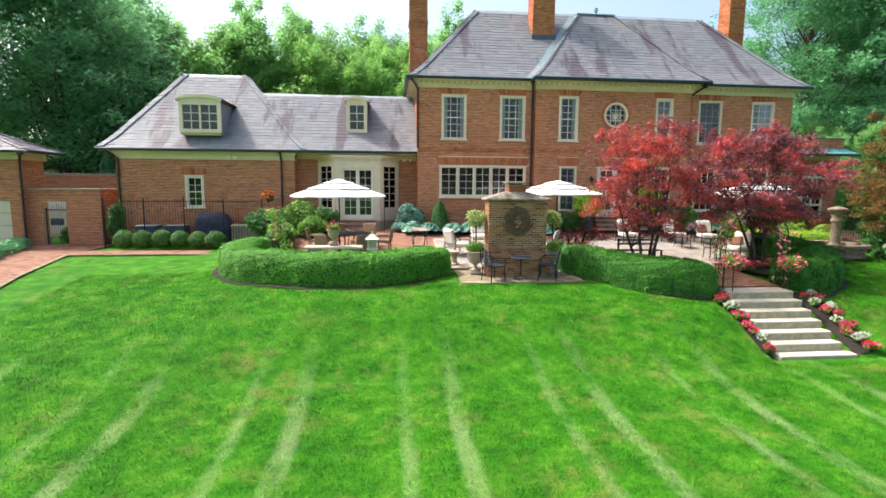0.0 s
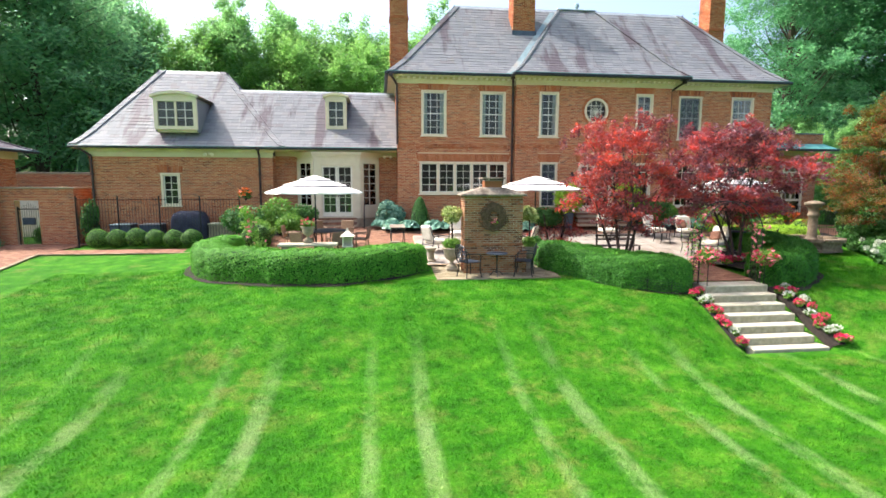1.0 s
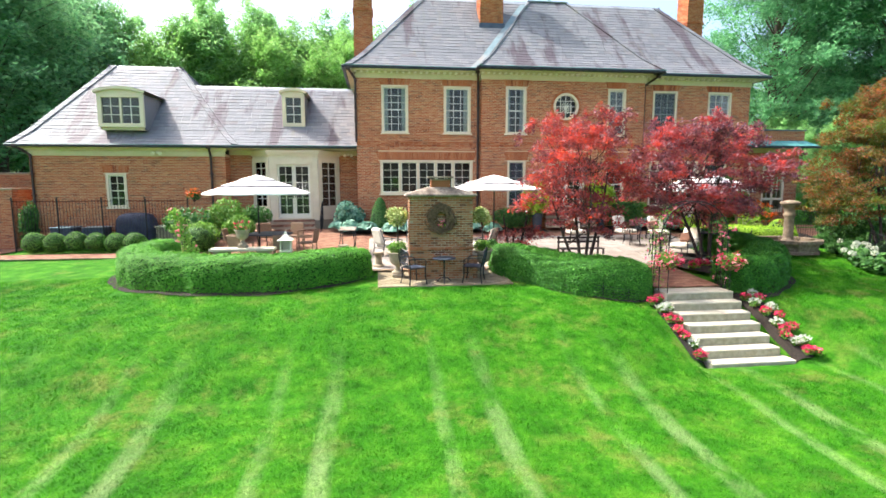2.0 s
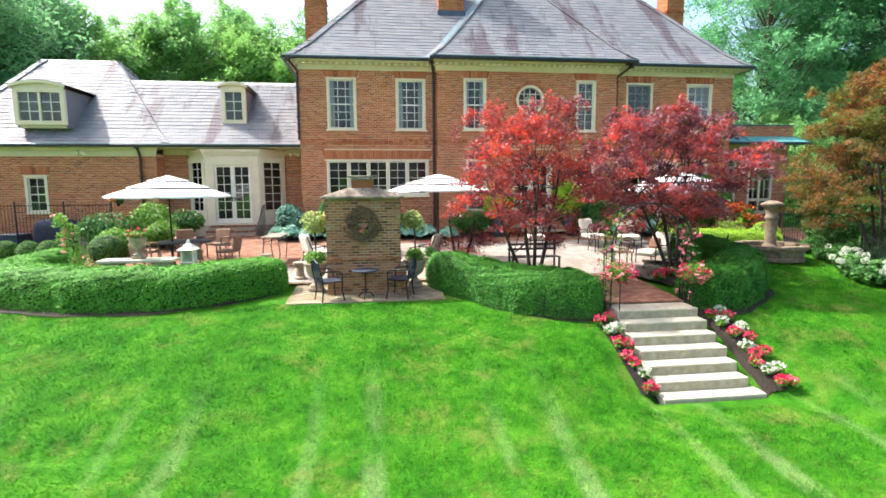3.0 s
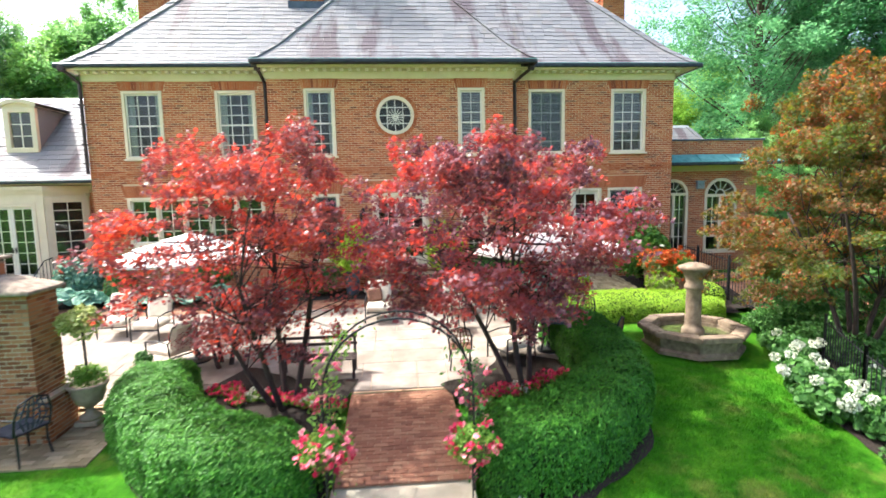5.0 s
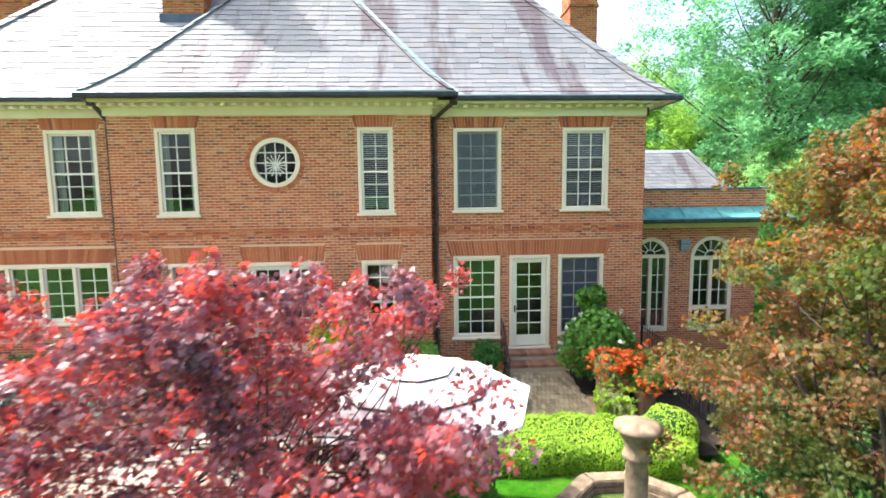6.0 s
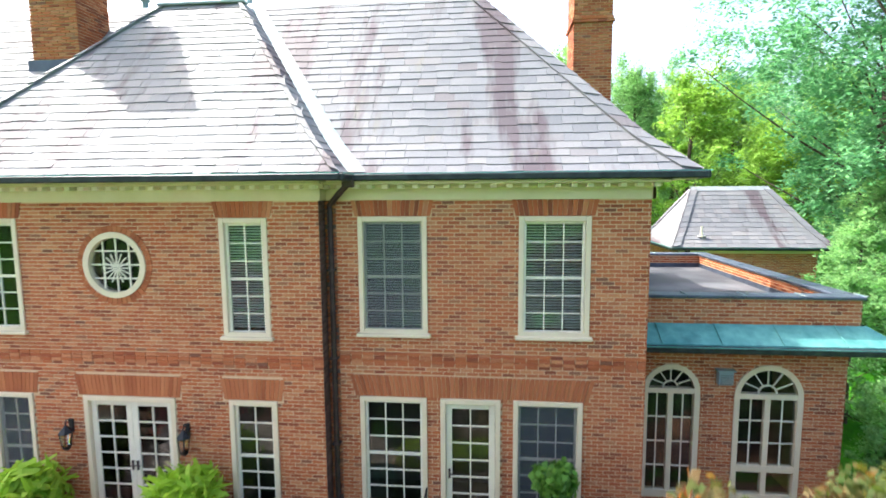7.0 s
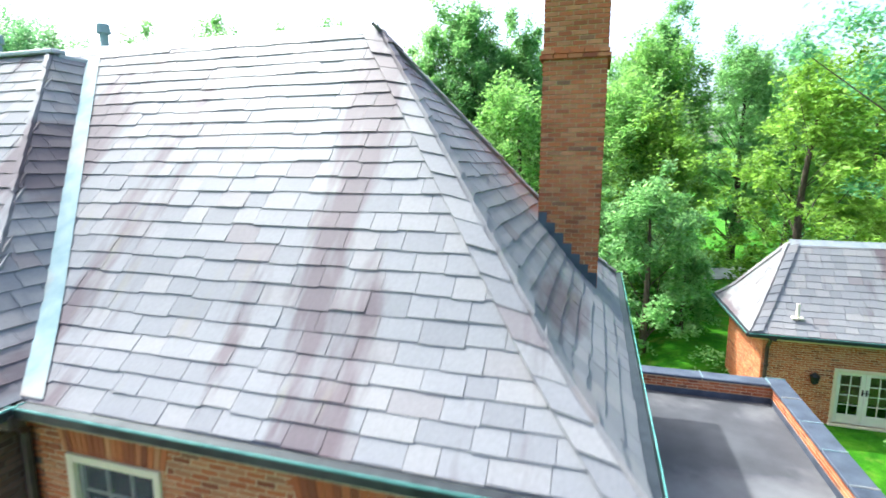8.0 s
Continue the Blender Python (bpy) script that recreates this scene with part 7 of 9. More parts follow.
# ---- maples ----
def maple(label, base, trunk_to, centre, radii, tiers, per, mat, leaf=0.085, bark=M_BARK_DARK, stems=4, drop=0.16, lowest=0.35, lobes=22, dome=False, name="maple_tree"):
    """A spreading Japanese maple: many thin stems and flat, layered sprays of leaves."""
    t = thing(name, label, "tree", "maples", loc=base)
    bm = bmesh.new()
    tops = []
    for k in range(stems):
        a = 2 * math.pi * k / stems + rng.uniform(-0.3, 0.3)
        q = (trunk_to[0] + 0.5 * radii[0] * math.cos(a), trunk_to[1] + 0.5 * radii[1] * math.sin(a), trunk_to[2] + rng.uniform(-0.3, 0.9))
        p0 = (base[0] + 0.12 * math.cos(a), base[1] + 0.12 * math.sin(a), base[2] - 0.1)
        tops.append(limb(bm, p0, q, 0.06, 0.022, 0.08, 7, 7))
    # Boughs first: each carries a share of the layered sprays, with gaps between them.
    boughs = []
    for k in range(lobes):
        h = -0.75 + 1.62 * ((k + rng.uniform(0.1, 0.9)) / lobes) ** 0.85
        w = math.sqrt(max(0.06, 1 - ((h + 0.75) / 1.68) ** 2)) if dome else (1 + h) ** 0.75 if h < 0 else math.sqrt(1 - 0.85 * h ** 2)
        a = 2.4 * k + rng.uniform(-0.4, 0.4)
        e = w * math.sqrt(rng.uniform(0.22, 1.0))
        boughs.append((e * math.cos(a), e * math.sin(a), h))
    pts = []
    for k in range(tiers):
        g = np.array(boughs[k % lobes]) + np.clip(rng.normal(size=3), -1.5, 1.5) * np.array([0.24, 0.24, 0.12])
        c = np.array([centre[0] + radii[0] * g[0], centre[1] + radii[1] * g[1], centre[2] + radii[2] * g[2]])
        if c[2] < base[2] + lowest:
            c[2] = base[2] + lowest + rng.uniform(0, 0.4)
        s = rng.uniform(0.20, 0.50)
        n = int(per * s / 0.47)
        e = unit(n) * np.array([s, s, drop * rng.uniform(0.7, 1.3)]) * np.sqrt(rng.random(n))[:, None]
        e[:, 2] -= 0.22 * (e[:, 0] ** 2 + e[:, 1] ** 2) / s
        if g[2] > 0.55:
            e *= np.array([0.7, 0.7, 1.5])
        pts.append(c + e)
        stem = tops[k % stems]
        if k % (3 if tiers < 300 else 7) == 0:
            limb(bm, stem[min(7, 3 + k % 5)], c, 0.014, 0.004, 0.12, 4, 4)
        for _ in range(1):
            f = e[rng.integers(n)]
            limb(bm, c, c + f, 0.006, 0.002, 0.1, 2, 3)
    part("trunk", bm, bark, t, smooth=True)
    part("crown", scatter(np.concatenate(pts), leaf, "maple", up=0.75, spread=0.75), mat, t)
    return t


maple("red Japanese maple with airy layered branches", (9.1, 16.2, -0.5), (8.9, 15.9, 2.0), (8.8, 15.8, 2.42), (1.85, 1.7, 2.0), 180, 150, M_MAPLE, leaf=0.10, lowest=0.75, lobes=20)
maple("broad red Japanese maple with layered branches", (13.4, 16.4, -0.5), (12.95, 16.3, 1.9), (12.9, 16.2, 2.42), (2.2, 1.85, 1.9), 250, 165, M_MAPLE_P, leaf=0.105, lowest=0.75, lobes=24)
maple("large orange-green Japanese maple beside the fence", (20.6, 16.9, -0.4), (20.7, 16.9, 2.6), (21.3, 16.9, 3.0), (2.9, 2.6, 2.75), 560, 235, M_MAPLE_O, leaf=0.095, stems=5, lowest=1.1, lobes=75, dome=True)
maple("low weeping red laceleaf maple on the terrace", (7.4, 18.2, -0.35), (7.4, 18.2, 0.4), (7.5, 18.2, 0.35), (0.95, 0.75, 0.36), 42, 90, M_MAPLE, leaf=0.07, stems=3, lowest=0.2, lobes=9)

# ---- outdoor fireplace ----
fp = thing("outdoor_fireplace", "free-standing weathered brick outdoor fireplace with stone cap", "fireplace", loc=(4.54, 16.15, -0.6))
fx0, fx1, fy0, fy1, fz0, fz1 = 3.64, 5.46, 15.56, 16.24, -0.62, 1.82
body = part("body", boxes((fx0, fx1, fy0 - 0.003, fy1, fz0, fz1)), M_MORTAR_OLD, fp, "weathered brown brick body")
front = single_bricks(runs(fx0, fx1, fz0, fz1, []), (fx0, fx1, fz0, fz1), body, (0, fy0, 0), X, F, M_FIRE_ONE, 290)
part("brick_rest", join_np([brick_mesh(front, (0, fy0, 0), X, F), brick_mesh(runs(0, fy1 - fy0, fz0, fz1, []), (fx1, fy0, 0), (0, 1, 0), X), brick_mesh(runs(0, fy1 - fy0, fz0, fz1, []), (fx0, fy1, 0), (0, -1, 0), (-1, 0, 0)), brick_mesh(runs(-fx1, -fx0, fz0, fz1, []), (0, fy1, 0), (-1, 0, 0), (0, 1, 0)), brick_mesh(runs(fx0 - 0.03, fx1 + 0.03, 0.30, 0.30 + BH, []), (0, fy0, 0), X, F, proud=0.035)]), M_FIRE, body, kind="stuff")
bm = bmesh.new()
o = 0.11
lo = [bm.verts.new(p) for p in ((fx0 - o, fy0 - o, fz1), (fx1 + o, fy0 - o, fz1), (fx1 + o, fy1 + o, fz1), (fx0 - o, fy1 + o, fz1))]
mid = [bm.verts.new((v.co.x, v.co.y, fz1 + 0.06)) for v in lo]
cxm, cym = (fx0 + fx1) / 2, (fy0 + fy1) / 2
hi = [bm.verts.new(p) for p in ((cxm - 0.36, cym - 0.2, fz1 + 0.27), (cxm + 0.36, cym - 0.2, fz1 + 0.27), (cxm + 0.36, cym + 0.2, fz1 + 0.27), (cxm - 0.36, cym + 0.2, fz1 + 0.27))]
for a, b in ((lo, mid), (mid, hi)):
    for k in range(4):
        bm.faces.new((a[k], a[(k + 1) % 4], b[(k + 1) % 4], b[k]))
bm.faces.new(lo[::-1]), bm.faces.new(hi)
bmesh.ops.bevel(bm, geom=bm.edges[:], offset=0.014, segments=1, affect="EDGES")
part("cap", bm, M_CAP, fp, "sloping weathered buff stone cap")
part("flue", boxes((cxm - 0.27, cxm + 0.27, cym - 0.2, cym + 0.2, fz1 + 0.25, fz1 + 0.46)), M_FIRE, fp, "dark brick flue")
part("flue_cap", boxes((cxm - 0.36, cxm + 0.36, cym - 0.28, cym + 0.28, fz1 + 0.52, fz1 + 0.57), (cxm - 0.2, cxm - 0.16, cym - 0.15, cym - 0.11, fz1 + 0.46, fz1 + 0.52), (cxm + 0.16, cxm + 0.2, cym + 0.11, cym + 0.15, fz1 + 0.46, fz1 + 0.52), (cxm - 0.28, cxm + 0.28, cym - 0.21, cym + 0.21, fz1 + 0.455, fz1 + 0.49), bev=0.01), M_CAP, fp, "flat weathered stone flue cap")
plinth = part("plinth", boxes((fx1 + 0.006, fx1 + 0.14, fy0 - 0.02, fy1 + 0.04, fz0, 0.16), bev=0.01), M_MORTAR_OLD, fp, "stepped brick foot")
part("brick_rest", join_np([brick_mesh(runs(0, fy1 - fy0 + 0.06, fz0, 0.16, []), (fx1 + 0.14, fy0 - 0.02, 0), (0, 1, 0), X), brick_mesh(runs(fx1 + 0.01, fx1 + 0.14, fz0, 0.16, []), (0, fy0 - 0.02, 0), X, F)]), M_FIRE, plinth, kind="stuff")
wr = thing("wreath", "twig wreath with small flowers hung on the fireplace", "wreath", loc=(4.52, fy0, 1.22))
bm = bmesh.new()
for k in range(70):
    ph, r0 = rng.uniform(0, 2 * math.pi), 0.27 + rng.normal(0, 0.07)
    pts = []
    for j in range(9):
        a = ph + j * 0.30
        pts.append((4.52 + (r0 + 0.03 * math.sin(j * 2 + k)) * math.cos(a), fy0 - 0.06 + 0.03 * math.sin(j * 1.3 + k), 1.22 + (r0 + 0.03 * math.cos(j * 2.2 + k)) * math.sin(a)))
    tube(bm, pts, 0.019, 4)
part("twig_ring", bm, M_TWIG, wr, kind="stuff")
fl = np.array([4.55, fy0 - 0.11, 1.06]) + rng.normal(0, 0.05, (16, 3)) * np.array([1, 0.4, 1])
part("leaf_spray", scatter(fl, 0.09, "leaf", up=0.2), M_LIME, wr)
blooms(wr, fl[:7], 0.05, M_PINK_FLOWER)

# ---- urns, pots, topiary ----
URN = [(0.14, 0.0), (0.17, 0.0), (0.17, 0.06), (0.10, 0.09), (0.06, 0.16), (0.06, 0.20), (0.10, 0.23), (0.20, 0.30), (0.25, 0.42), (0.26, 0.52), (0.31, 0.60), (0.32, 0.63), (0.27, 0.63), (0.22, 0.54), (0.02, 0.52)]


def urn(at, s=1.0, label="cast-stone garden urn on a short foot", plant=None, top=0.62):
    u = thing("urn", label, "urn", "garden urns", loc=at)
    bm = lathe(bmesh.new(), [(r * s, z * s) for r, z in URN], 24, at)
    part("bowl", bm, M_CASTSTONE, u, smooth=True)
    part("plinth", boxes((at[0] - 0.18 * s, at[0] + 0.18 * s, at[1] - 0.18 * s, at[1] + 0.18 * s, at[2] - 0.08, at[2]), bev=0.01), M_CASTSTONE, u)
    return u


def standard(x, y, z):
    u = urn((x, y, z), 1.0, "cast-stone urn planted with a variegated standard")
    t = thing("topiary_standard", "variegated lollipop shrub with fern-green underplanting in an urn", "topiary", "topiary standards", loc=(x, y, z + 0.52))
    part("stem", tube(bmesh.new(), [(x, y, z + 0.5), (x + 0.01, y, z + 1.0), (x, y, z + 1.55)], 0.022, 6), M_BARK_DARK, t)
    pts = np.concatenate([clump(np.array([x, y, z + 1.66]) + unit(1)[0] * np.array([0.17, 0.17, 0.14]), (0.20, 0.20, 0.18), 130, 0.4) for _ in range(12)])
    part("crown", scatter(pts, 0.085, "leaf", up=0.4), M_VARIEG, t)
    pts = np.concatenate([clump(np.array([x, y, z + 0.74]) + unit(1)[0] * np.array([0.14, 0.14, 0.06]), (0.18, 0.18, 0.15), 120, 0.5) for _ in range(8)])
    part("underplanting", scatter(pts, 0.10, "blade", up=0.4), M_FERN, t)


standard(5.86, 16.15, -0.44)
standard(3.31, 16.02, -0.44)
urn((6.35, 17.0, -0.38), 0.85, "cast-stone planter with dark foliage")
bush("potted_plant", "small dark green plant in a stone planter", (6.35, 17.0, 0.30), (0.2, 0.2, 0.16), 500, 0.07, M_SHRUB, cat="plant", stem=False)

# ---- bistro set ----
def iron_chair(name, label, m_seat, group):
    """A cast garden chair that faces +y, standing at the origin."""
    c = thing(name, label, "chair", group)
    for k, (x, y) in enumerate(((-0.21, 0.20), (0.21, 0.20), (-0.19, -0.22), (0.19, -0.22))):
        part("leg", tube(bmesh.new(), [(x * 1.12, y * 1.15, 0), (x * 0.98, y * 0.98, 0.22), (x, y, 0.43)], [0.014, 0.017, 0.017], 6), M_IRON, c)
    bm = bmesh.new()
    n = 9
    v = [(-0.24 + 0.48 * i / n, -0.23 + 0.47 * j / n, 0.445 - 0.02 * math.sin(math.pi * i / n) * math.sin(math.pi * j / n)) for j in range(n + 1) for i in range(n + 1)]
    f = [[j * (n + 1) + i, j * (n + 1) + i + 1, (j + 1) * (n + 1) + i + 1, (j + 1) * (n + 1) + i] for j in range(n) for i in range(n)]
    top = part("seat", (v + [(x, y, z - 0.025) for x, y, z in v], f + [[q + (n + 1) ** 2 for q in r][::-1] for r in f]), m_seat, c)
    bm = bmesh.new()
    tube(bm, [(-0.22, -0.23, 0.43), (-0.23, -0.28, 0.66), (-0.18, -0.31, 0.86), (0, -0.32, 0.92), (0.18, -0.31, 0.86), (0.23, -0.28, 0.66), (0.22, -0.23, 0.43)], 0.016, 6)
    part("back_frame", bm, M_IRON, c)
    bm = bmesh.new()
    for k in range(5):
        a = -0.14 + 0.07 * k
        tube(bm, [(a * 0.7, -0.235, 0.46), (a * 1.2, -0.275, 0.62), (a * 0.9, -0.30, 0.76), (a * 0.6, -0.315, 0.89)], 0.011, 5)
    for k in range(4):
        z = 0.54 + 0.09 * k
        tube(bm, [(-0.20, -0.262 - 0.08 * (z - 0.54), z), (-0.1, -0.27 - 0.1 * (z - 0.54), z + 0.03), (0, -0.27 - 0.1 * (z - 0.54), z - 0.01), (0.1, -0.27 - 0.1 * (z - 0.54), z + 0.03), (0.20, -0.262 - 0.08 * (z - 0.54), z)], 0.010, 5)
    part("back_lattice", bm, m_seat, c)
    for s in (-1, 1):
        part("arm", tube(bmesh.new(), [(s * 0.225, -0.27, 0.66), (s * 0.27, -0.1, 0.67), (s * 0.27, 0.12, 0.65), (s * 0.25, 0.19, 0.60), (s * 0.235, 0.19, 0.44)], 0.014, 6), M_IRON, c)
    return c


ch1 = iron_chair("bistro_chair", "dark blue cast-iron bistro chair on buff pavers", M_IRON_BLUE, "bistro chairs")
ch1.matrix_basis = pose(3.72, 15.12, -0.60, 0, 0, -62)
ch1.scale = (1.14, 1.14, 1.10)
ch2 = copy_thing(ch1, pose(5.42, 15.18, -0.60, 0, 0, 68))
ch2.scale = (1.14, 1.14, 1.10)
bt = thing("bistro_table", "small round dark iron bistro table on three feet", "table", loc=(4.58, 15.18, -0.6))
part("tabletop", lathe(bmesh.new(), [(0.02, 0.68), (0.31, 0.68), (0.33, 0.69), (0.33, 0.705), (0.31, 0.715), (0.02, 0.715)], 28, (4.58, 15.18, -0.6)), M_IRON_BLUE, bt, smooth=False)
part("column", tube(bmesh.new(), [(4.58, 15.18, -0.5), (4.58, 15.18, -0.2), (4.58, 15.18, 0.09)], [0.03, 0.02, 0.03], 8), M_IRON, bt)
for k in range(3):
    a = k * 2.1 + 0.4
    part("foot", tube(bmesh.new(), [(4.58, 15.18, -0.46), (4.58 + 0.12 * math.cos(a), 15.18 + 0.12 * math.sin(a), -0.47), (4.58 + 0.24 * math.cos(a), 15.18 + 0.24 * math.sin(a), -0.595)], 0.015, 6), M_IRON, bt)

# ---- umbrellas ----
def umbrella(x, y, z0, z_edge, z_top, r, turn, label):
    u = thing("umbrella", label, "umbrella", "garden umbrellas", loc=(x, y, z0))
    part("pole", tube(bmesh.new(), [(x, y, z0), (x, y, z_top - 0.05)], 0.024, 8), M_IRON, u)
    part("base", lathe(bmesh.new(), [(0.28, 0), (0.28, 0.05), (0.08, 0.09), (0.05, 0.22), (0.03, 0.22)], 20, (x, y, z0)), M_IRON, u)
    part("finial", lathe(bmesh.new(), [(0.02, 0), (0.035, 0.03), (0.02, 0.07), (0.005, 0.11)], 8, (x, y, z_top)), M_IRON, u)
    tiers = ((1.0, 0.60, 0.0), (0.66, 0.28, 0.045), (0.34, 0.0, 0.08))
    H = z_top - z_edge
    for n, (ro, ri, lift) in enumerate(tiers):
        v, f, tv, tf = [], [], [], []
        for k in range(8):
            a0, a1 = turn + k * math.pi / 4, turn + (k + 1) * math.pi / 4
            m = 6
            row = []
            for t in np.linspace(ri, ro, 4):
                for j in range(m + 1):
                    w = j / m
                    px, py = (1 - w) * math.cos(a0) + w * math.cos(a1), (1 - w) * math.sin(a0) + w * math.sin(a1)
                    sag = 0.018 * math.sin(math.pi * w) * t
                    row.append((x + r * t * px, y + r * t * py, z_edge + H * (1 - t) ** 0.92 + lift - sag))
            o = len(v)
            v += row
            f += [[o + i * (m + 1) + j, o + i * (m + 1) + j + 1, o + (i + 1) * (m + 1) + j + 1, o + (i + 1) * (m + 1) + j] for i in range(3) for j in range(m)]
            e = row[-(m + 1):]
            o = len(tv)
            tv += e + [(p[0], p[1], p[2] - (0.045 if n else 0.05)) for p in e]
            tf += [[o + j, o + j + 1, o + m + 2 + j, o + m + 1 + j] for j in range(m)]
        can = part("canopy", (v, f), M_CANVAS, u, "pale canvas canopy tier", smooth=True)
        part("valance" if n == 0 else "trim", (tv, tf), M_CANVAS if n == 0 else M_CANVAS_TRIM, can)
    for k in range(8):
        a = turn + k * math.pi / 4
        part("rib", tube(bmesh.new(), [(x, y, z_top - 0.06), (x + r * 0.98 * math.cos(a), y + r * 0.98 * math.sin(a), z_edge - 0.02)], 0.008, 4), M_IRON, u)
    return u


umbrella(-1.22, 18.84, terrace_z(18.84), 1.90, 2.42, 1.70, 0.2, "open white three-tier umbrella over a dining table")
umbrella(6.76, 18.5, terrace_z(18.5), 2.02, 2.42, 1.62, 0.35, "open white three-tier umbrella beside the fireplace")
umbrella(14.42, 18.15, terrace_z(18.15), 1.98, 2.48, 1.72, 0.1, "open white three-tier umbrella behind the maples")

# ---- dining sets and seats ----
def table_round(x, y, r, label, mat=M_IRON_BLUE):
    z = terrace_z(y) + 0.03
    t = thing("dining_table", label, "table", loc=(x, y, z))
    part("tabletop", lathe(bmesh.new(), [(0.05, 0.70), (r - 0.02, 0.70), (r, 0.715), (r, 0.735), (r - 0.02, 0.745), (0.05, 0.745)], 32, (x, y, z)), mat, t)
    for k in range(4):
        a = k * math.pi / 2 + 0.5
        part("leg", tube(bmesh.new(), [(x + 0.6 * r * math.cos(a), y + 0.6 * r * math.sin(a), z + 0.70), (x + 0.5 * r * math.cos(a), y + 0.5 * r * math.sin(a), z + 0.35), (x + 0.65 * r * math.cos(a), y + 0.65 * r * math.sin(a), z)], 0.022, 6), M_IRON, t)
    return t


def wicker_chair(label):
    c = thing("wicker_chair", label, "chair", "chairs round the umbrella table")
    for x, y in ((-0.24, 0.22), (0.24, 0.22), (-0.23, -0.24), (0.23, -0.24)):
        part("leg", tube(bmesh.new(), [(x, y, 0), (x, y, 0.42)], 0.022, 6), M_WICKER, c)
    part("seat", boxes((-0.27, 0.27, -0.26, 0.27, 0.40, 0.46), bev=0.02), M_WICKER, c)
    bm = bmesh.new()
    box(bm, -0.27, 0.27, -0.03, 0.03, 0, 0.46, bev=0.025, m=Matrix.Translation((0, -0.26, 0.44)) @ pose(0, 0, 0, 10))
    part("backrest", bm, M_WICKER, c)
    for s in (-1, 1):
        part("arm", boxes((s * 0.29 - 0.03, s * 0.29 + 0.03, -0.25, 0.24, 0.62, 0.66), (s * 0.29 - 0.02, s * 0.29 + 0.02, 0.18, 0.23, 0.42, 0.62), bev=0.012), M_WICKER, c)
    return c


def seat_at(src, spots, first=True):
    for x, y, turn in spots:
        m = pose(x, y, terrace_z(y) + 0.03, 0, 0, turn)
        if first:
            src.matrix_basis, first = m, False
        else:
            copy_thing(src, m)


table_round(-0.9, 19.0, 0.75, "round dark patio table under a white umbrella")
seat_at(wicker_chair("brown woven wicker armchair at the patio table"), [(-1.6, 18.0, -30), (-0.4, 17.95, 20), (0.35, 18.9, 80), (-2.1, 19.2, -90), (-1.3, 20.1, 200), (-0.3, 20.1, 160)])
table_round(14.55, 18.2, 0.62, "round dark patio table behind the red maple")
seat_at(iron_chair("patio_chair", "dark metal patio armchair with brown back", M_CUSHION_BROWN, "patio dining chairs"), [(12.35, 17.5, -5), (15.5, 17.6, 50), (12.45, 19.6, -170), (15.4, 18.9, 130)])


def lounge_chair(label, wide=0.66, pillow=None):
    c = thing("lounge_chair", label, "chair", "cushioned lounge chairs")
    w = wide / 2
    for s in (-1, 1):
        part("arm", tube(bmesh.new(), [(s * w, 0.34, 0), (s * w, 0.33, 0.55), (s * w, 0.0, 0.60), (s * w, -0.34, 0.58), (s * w * 0.96, -0.42, 0.0)], 0.018, 6), M_IRON, c)
    bm = bmesh.new()
    tube(bm, [(-w, 0.32, 0.26), (w, 0.32, 0.26)], 0.016, 6), tube(bm, [(-w, -0.36, 0.26), (w, -0.36, 0.26)], 0.016, 6), tube(bm, [(-w, -0.38, 0.58), (-w * 0.95, -0.50, 0.92), (w * 0.95, -0.50, 0.92), (w, -0.38, 0.58)], 0.016, 6)
    part("frame", bm, M_IRON, c)
    bm = bmesh.new()
    box(bm, -w + 0.03, w - 0.03, -0.34, 0.36, 0.28, 0.44, bev=0.05)
    part("seat_cushion", bm, M_CUSHION, c, "cream seat cushion")
    bm = bmesh.new()
    box(bm, -w + 0.04, w - 0.04, -0.08, 0.08, 0, 0.56, bev=0.06, m=Matrix.Translation((0, -0.34, 0.42)) @ pose(0, 0, 0, 14))
    part("back_cushion", bm, M_CUSHION, c, "cream back cushion")
    if pillow:
        bm = bmesh.new()
        box(bm, -0.2, 0.2, -0.06, 0.06, 0, 0.36, bev=0.05, m=Matrix.Translation((0.1, -0.2, 0.44)) @ pose(0, 0, 0, 22, 8, 0))
        part("pillow", bm, pillow, c, "brown throw pillow")
    return c


seat_at(lounge_chair("iron lounge chair with thick cream cushions"), [(5.15, 20.0, 175), (4.2, 20.3, 185), (12.7, 20.6, 195), (3.1, 18.6, -60), (6.3, 18.3, 60)])
seat_at(lounge_chair("iron lounge chair with cream cushions and brown pillow", 0.7, M_CUSHION_BROWN), [(13.45, 17.75, 115), (13.95, 20.3, 170), (10.6, 20.6, 180)])
# A long bench and a low table behind the first maple.
bn = thing("garden_bench", "dark low garden bench with slatted seat", "bench", loc=(9.5, 17.3, -0.4))
for k in range(5):
    part("slat", boxes((8.75, 10.25, 17.15 + 0.09 * k, 17.22 + 0.09 * k, 0.02, 0.045), bev=0.006), M_BARK_DARK, bn)
part("backrest", boxes((8.75, 10.25, 17.60, 17.63, 0.20, 0.26), (8.75, 10.25, 17.60, 17.63, 0.34, 0.40), bev=0.006), M_BARK_DARK, bn)
for x in (8.8, 10.2):
    for y in (17.17, 17.61):
        part("leg", boxes((x - 0.025, x + 0.025, y - 0.025, y + 0.025, terrace_z(y), 0.42 if y > 17.5 else 0.02)), M_BARK_DARK, bn)
st2 = thing("console_table", "long black iron console table with stone top and scrolled apron", "table", loc=(1.7, 19.1, -0.2))
z0 = terrace_z(18.6) + 0.035
z1 = terrace_z(19.7) + 0.035
zt = z0 + 0.86
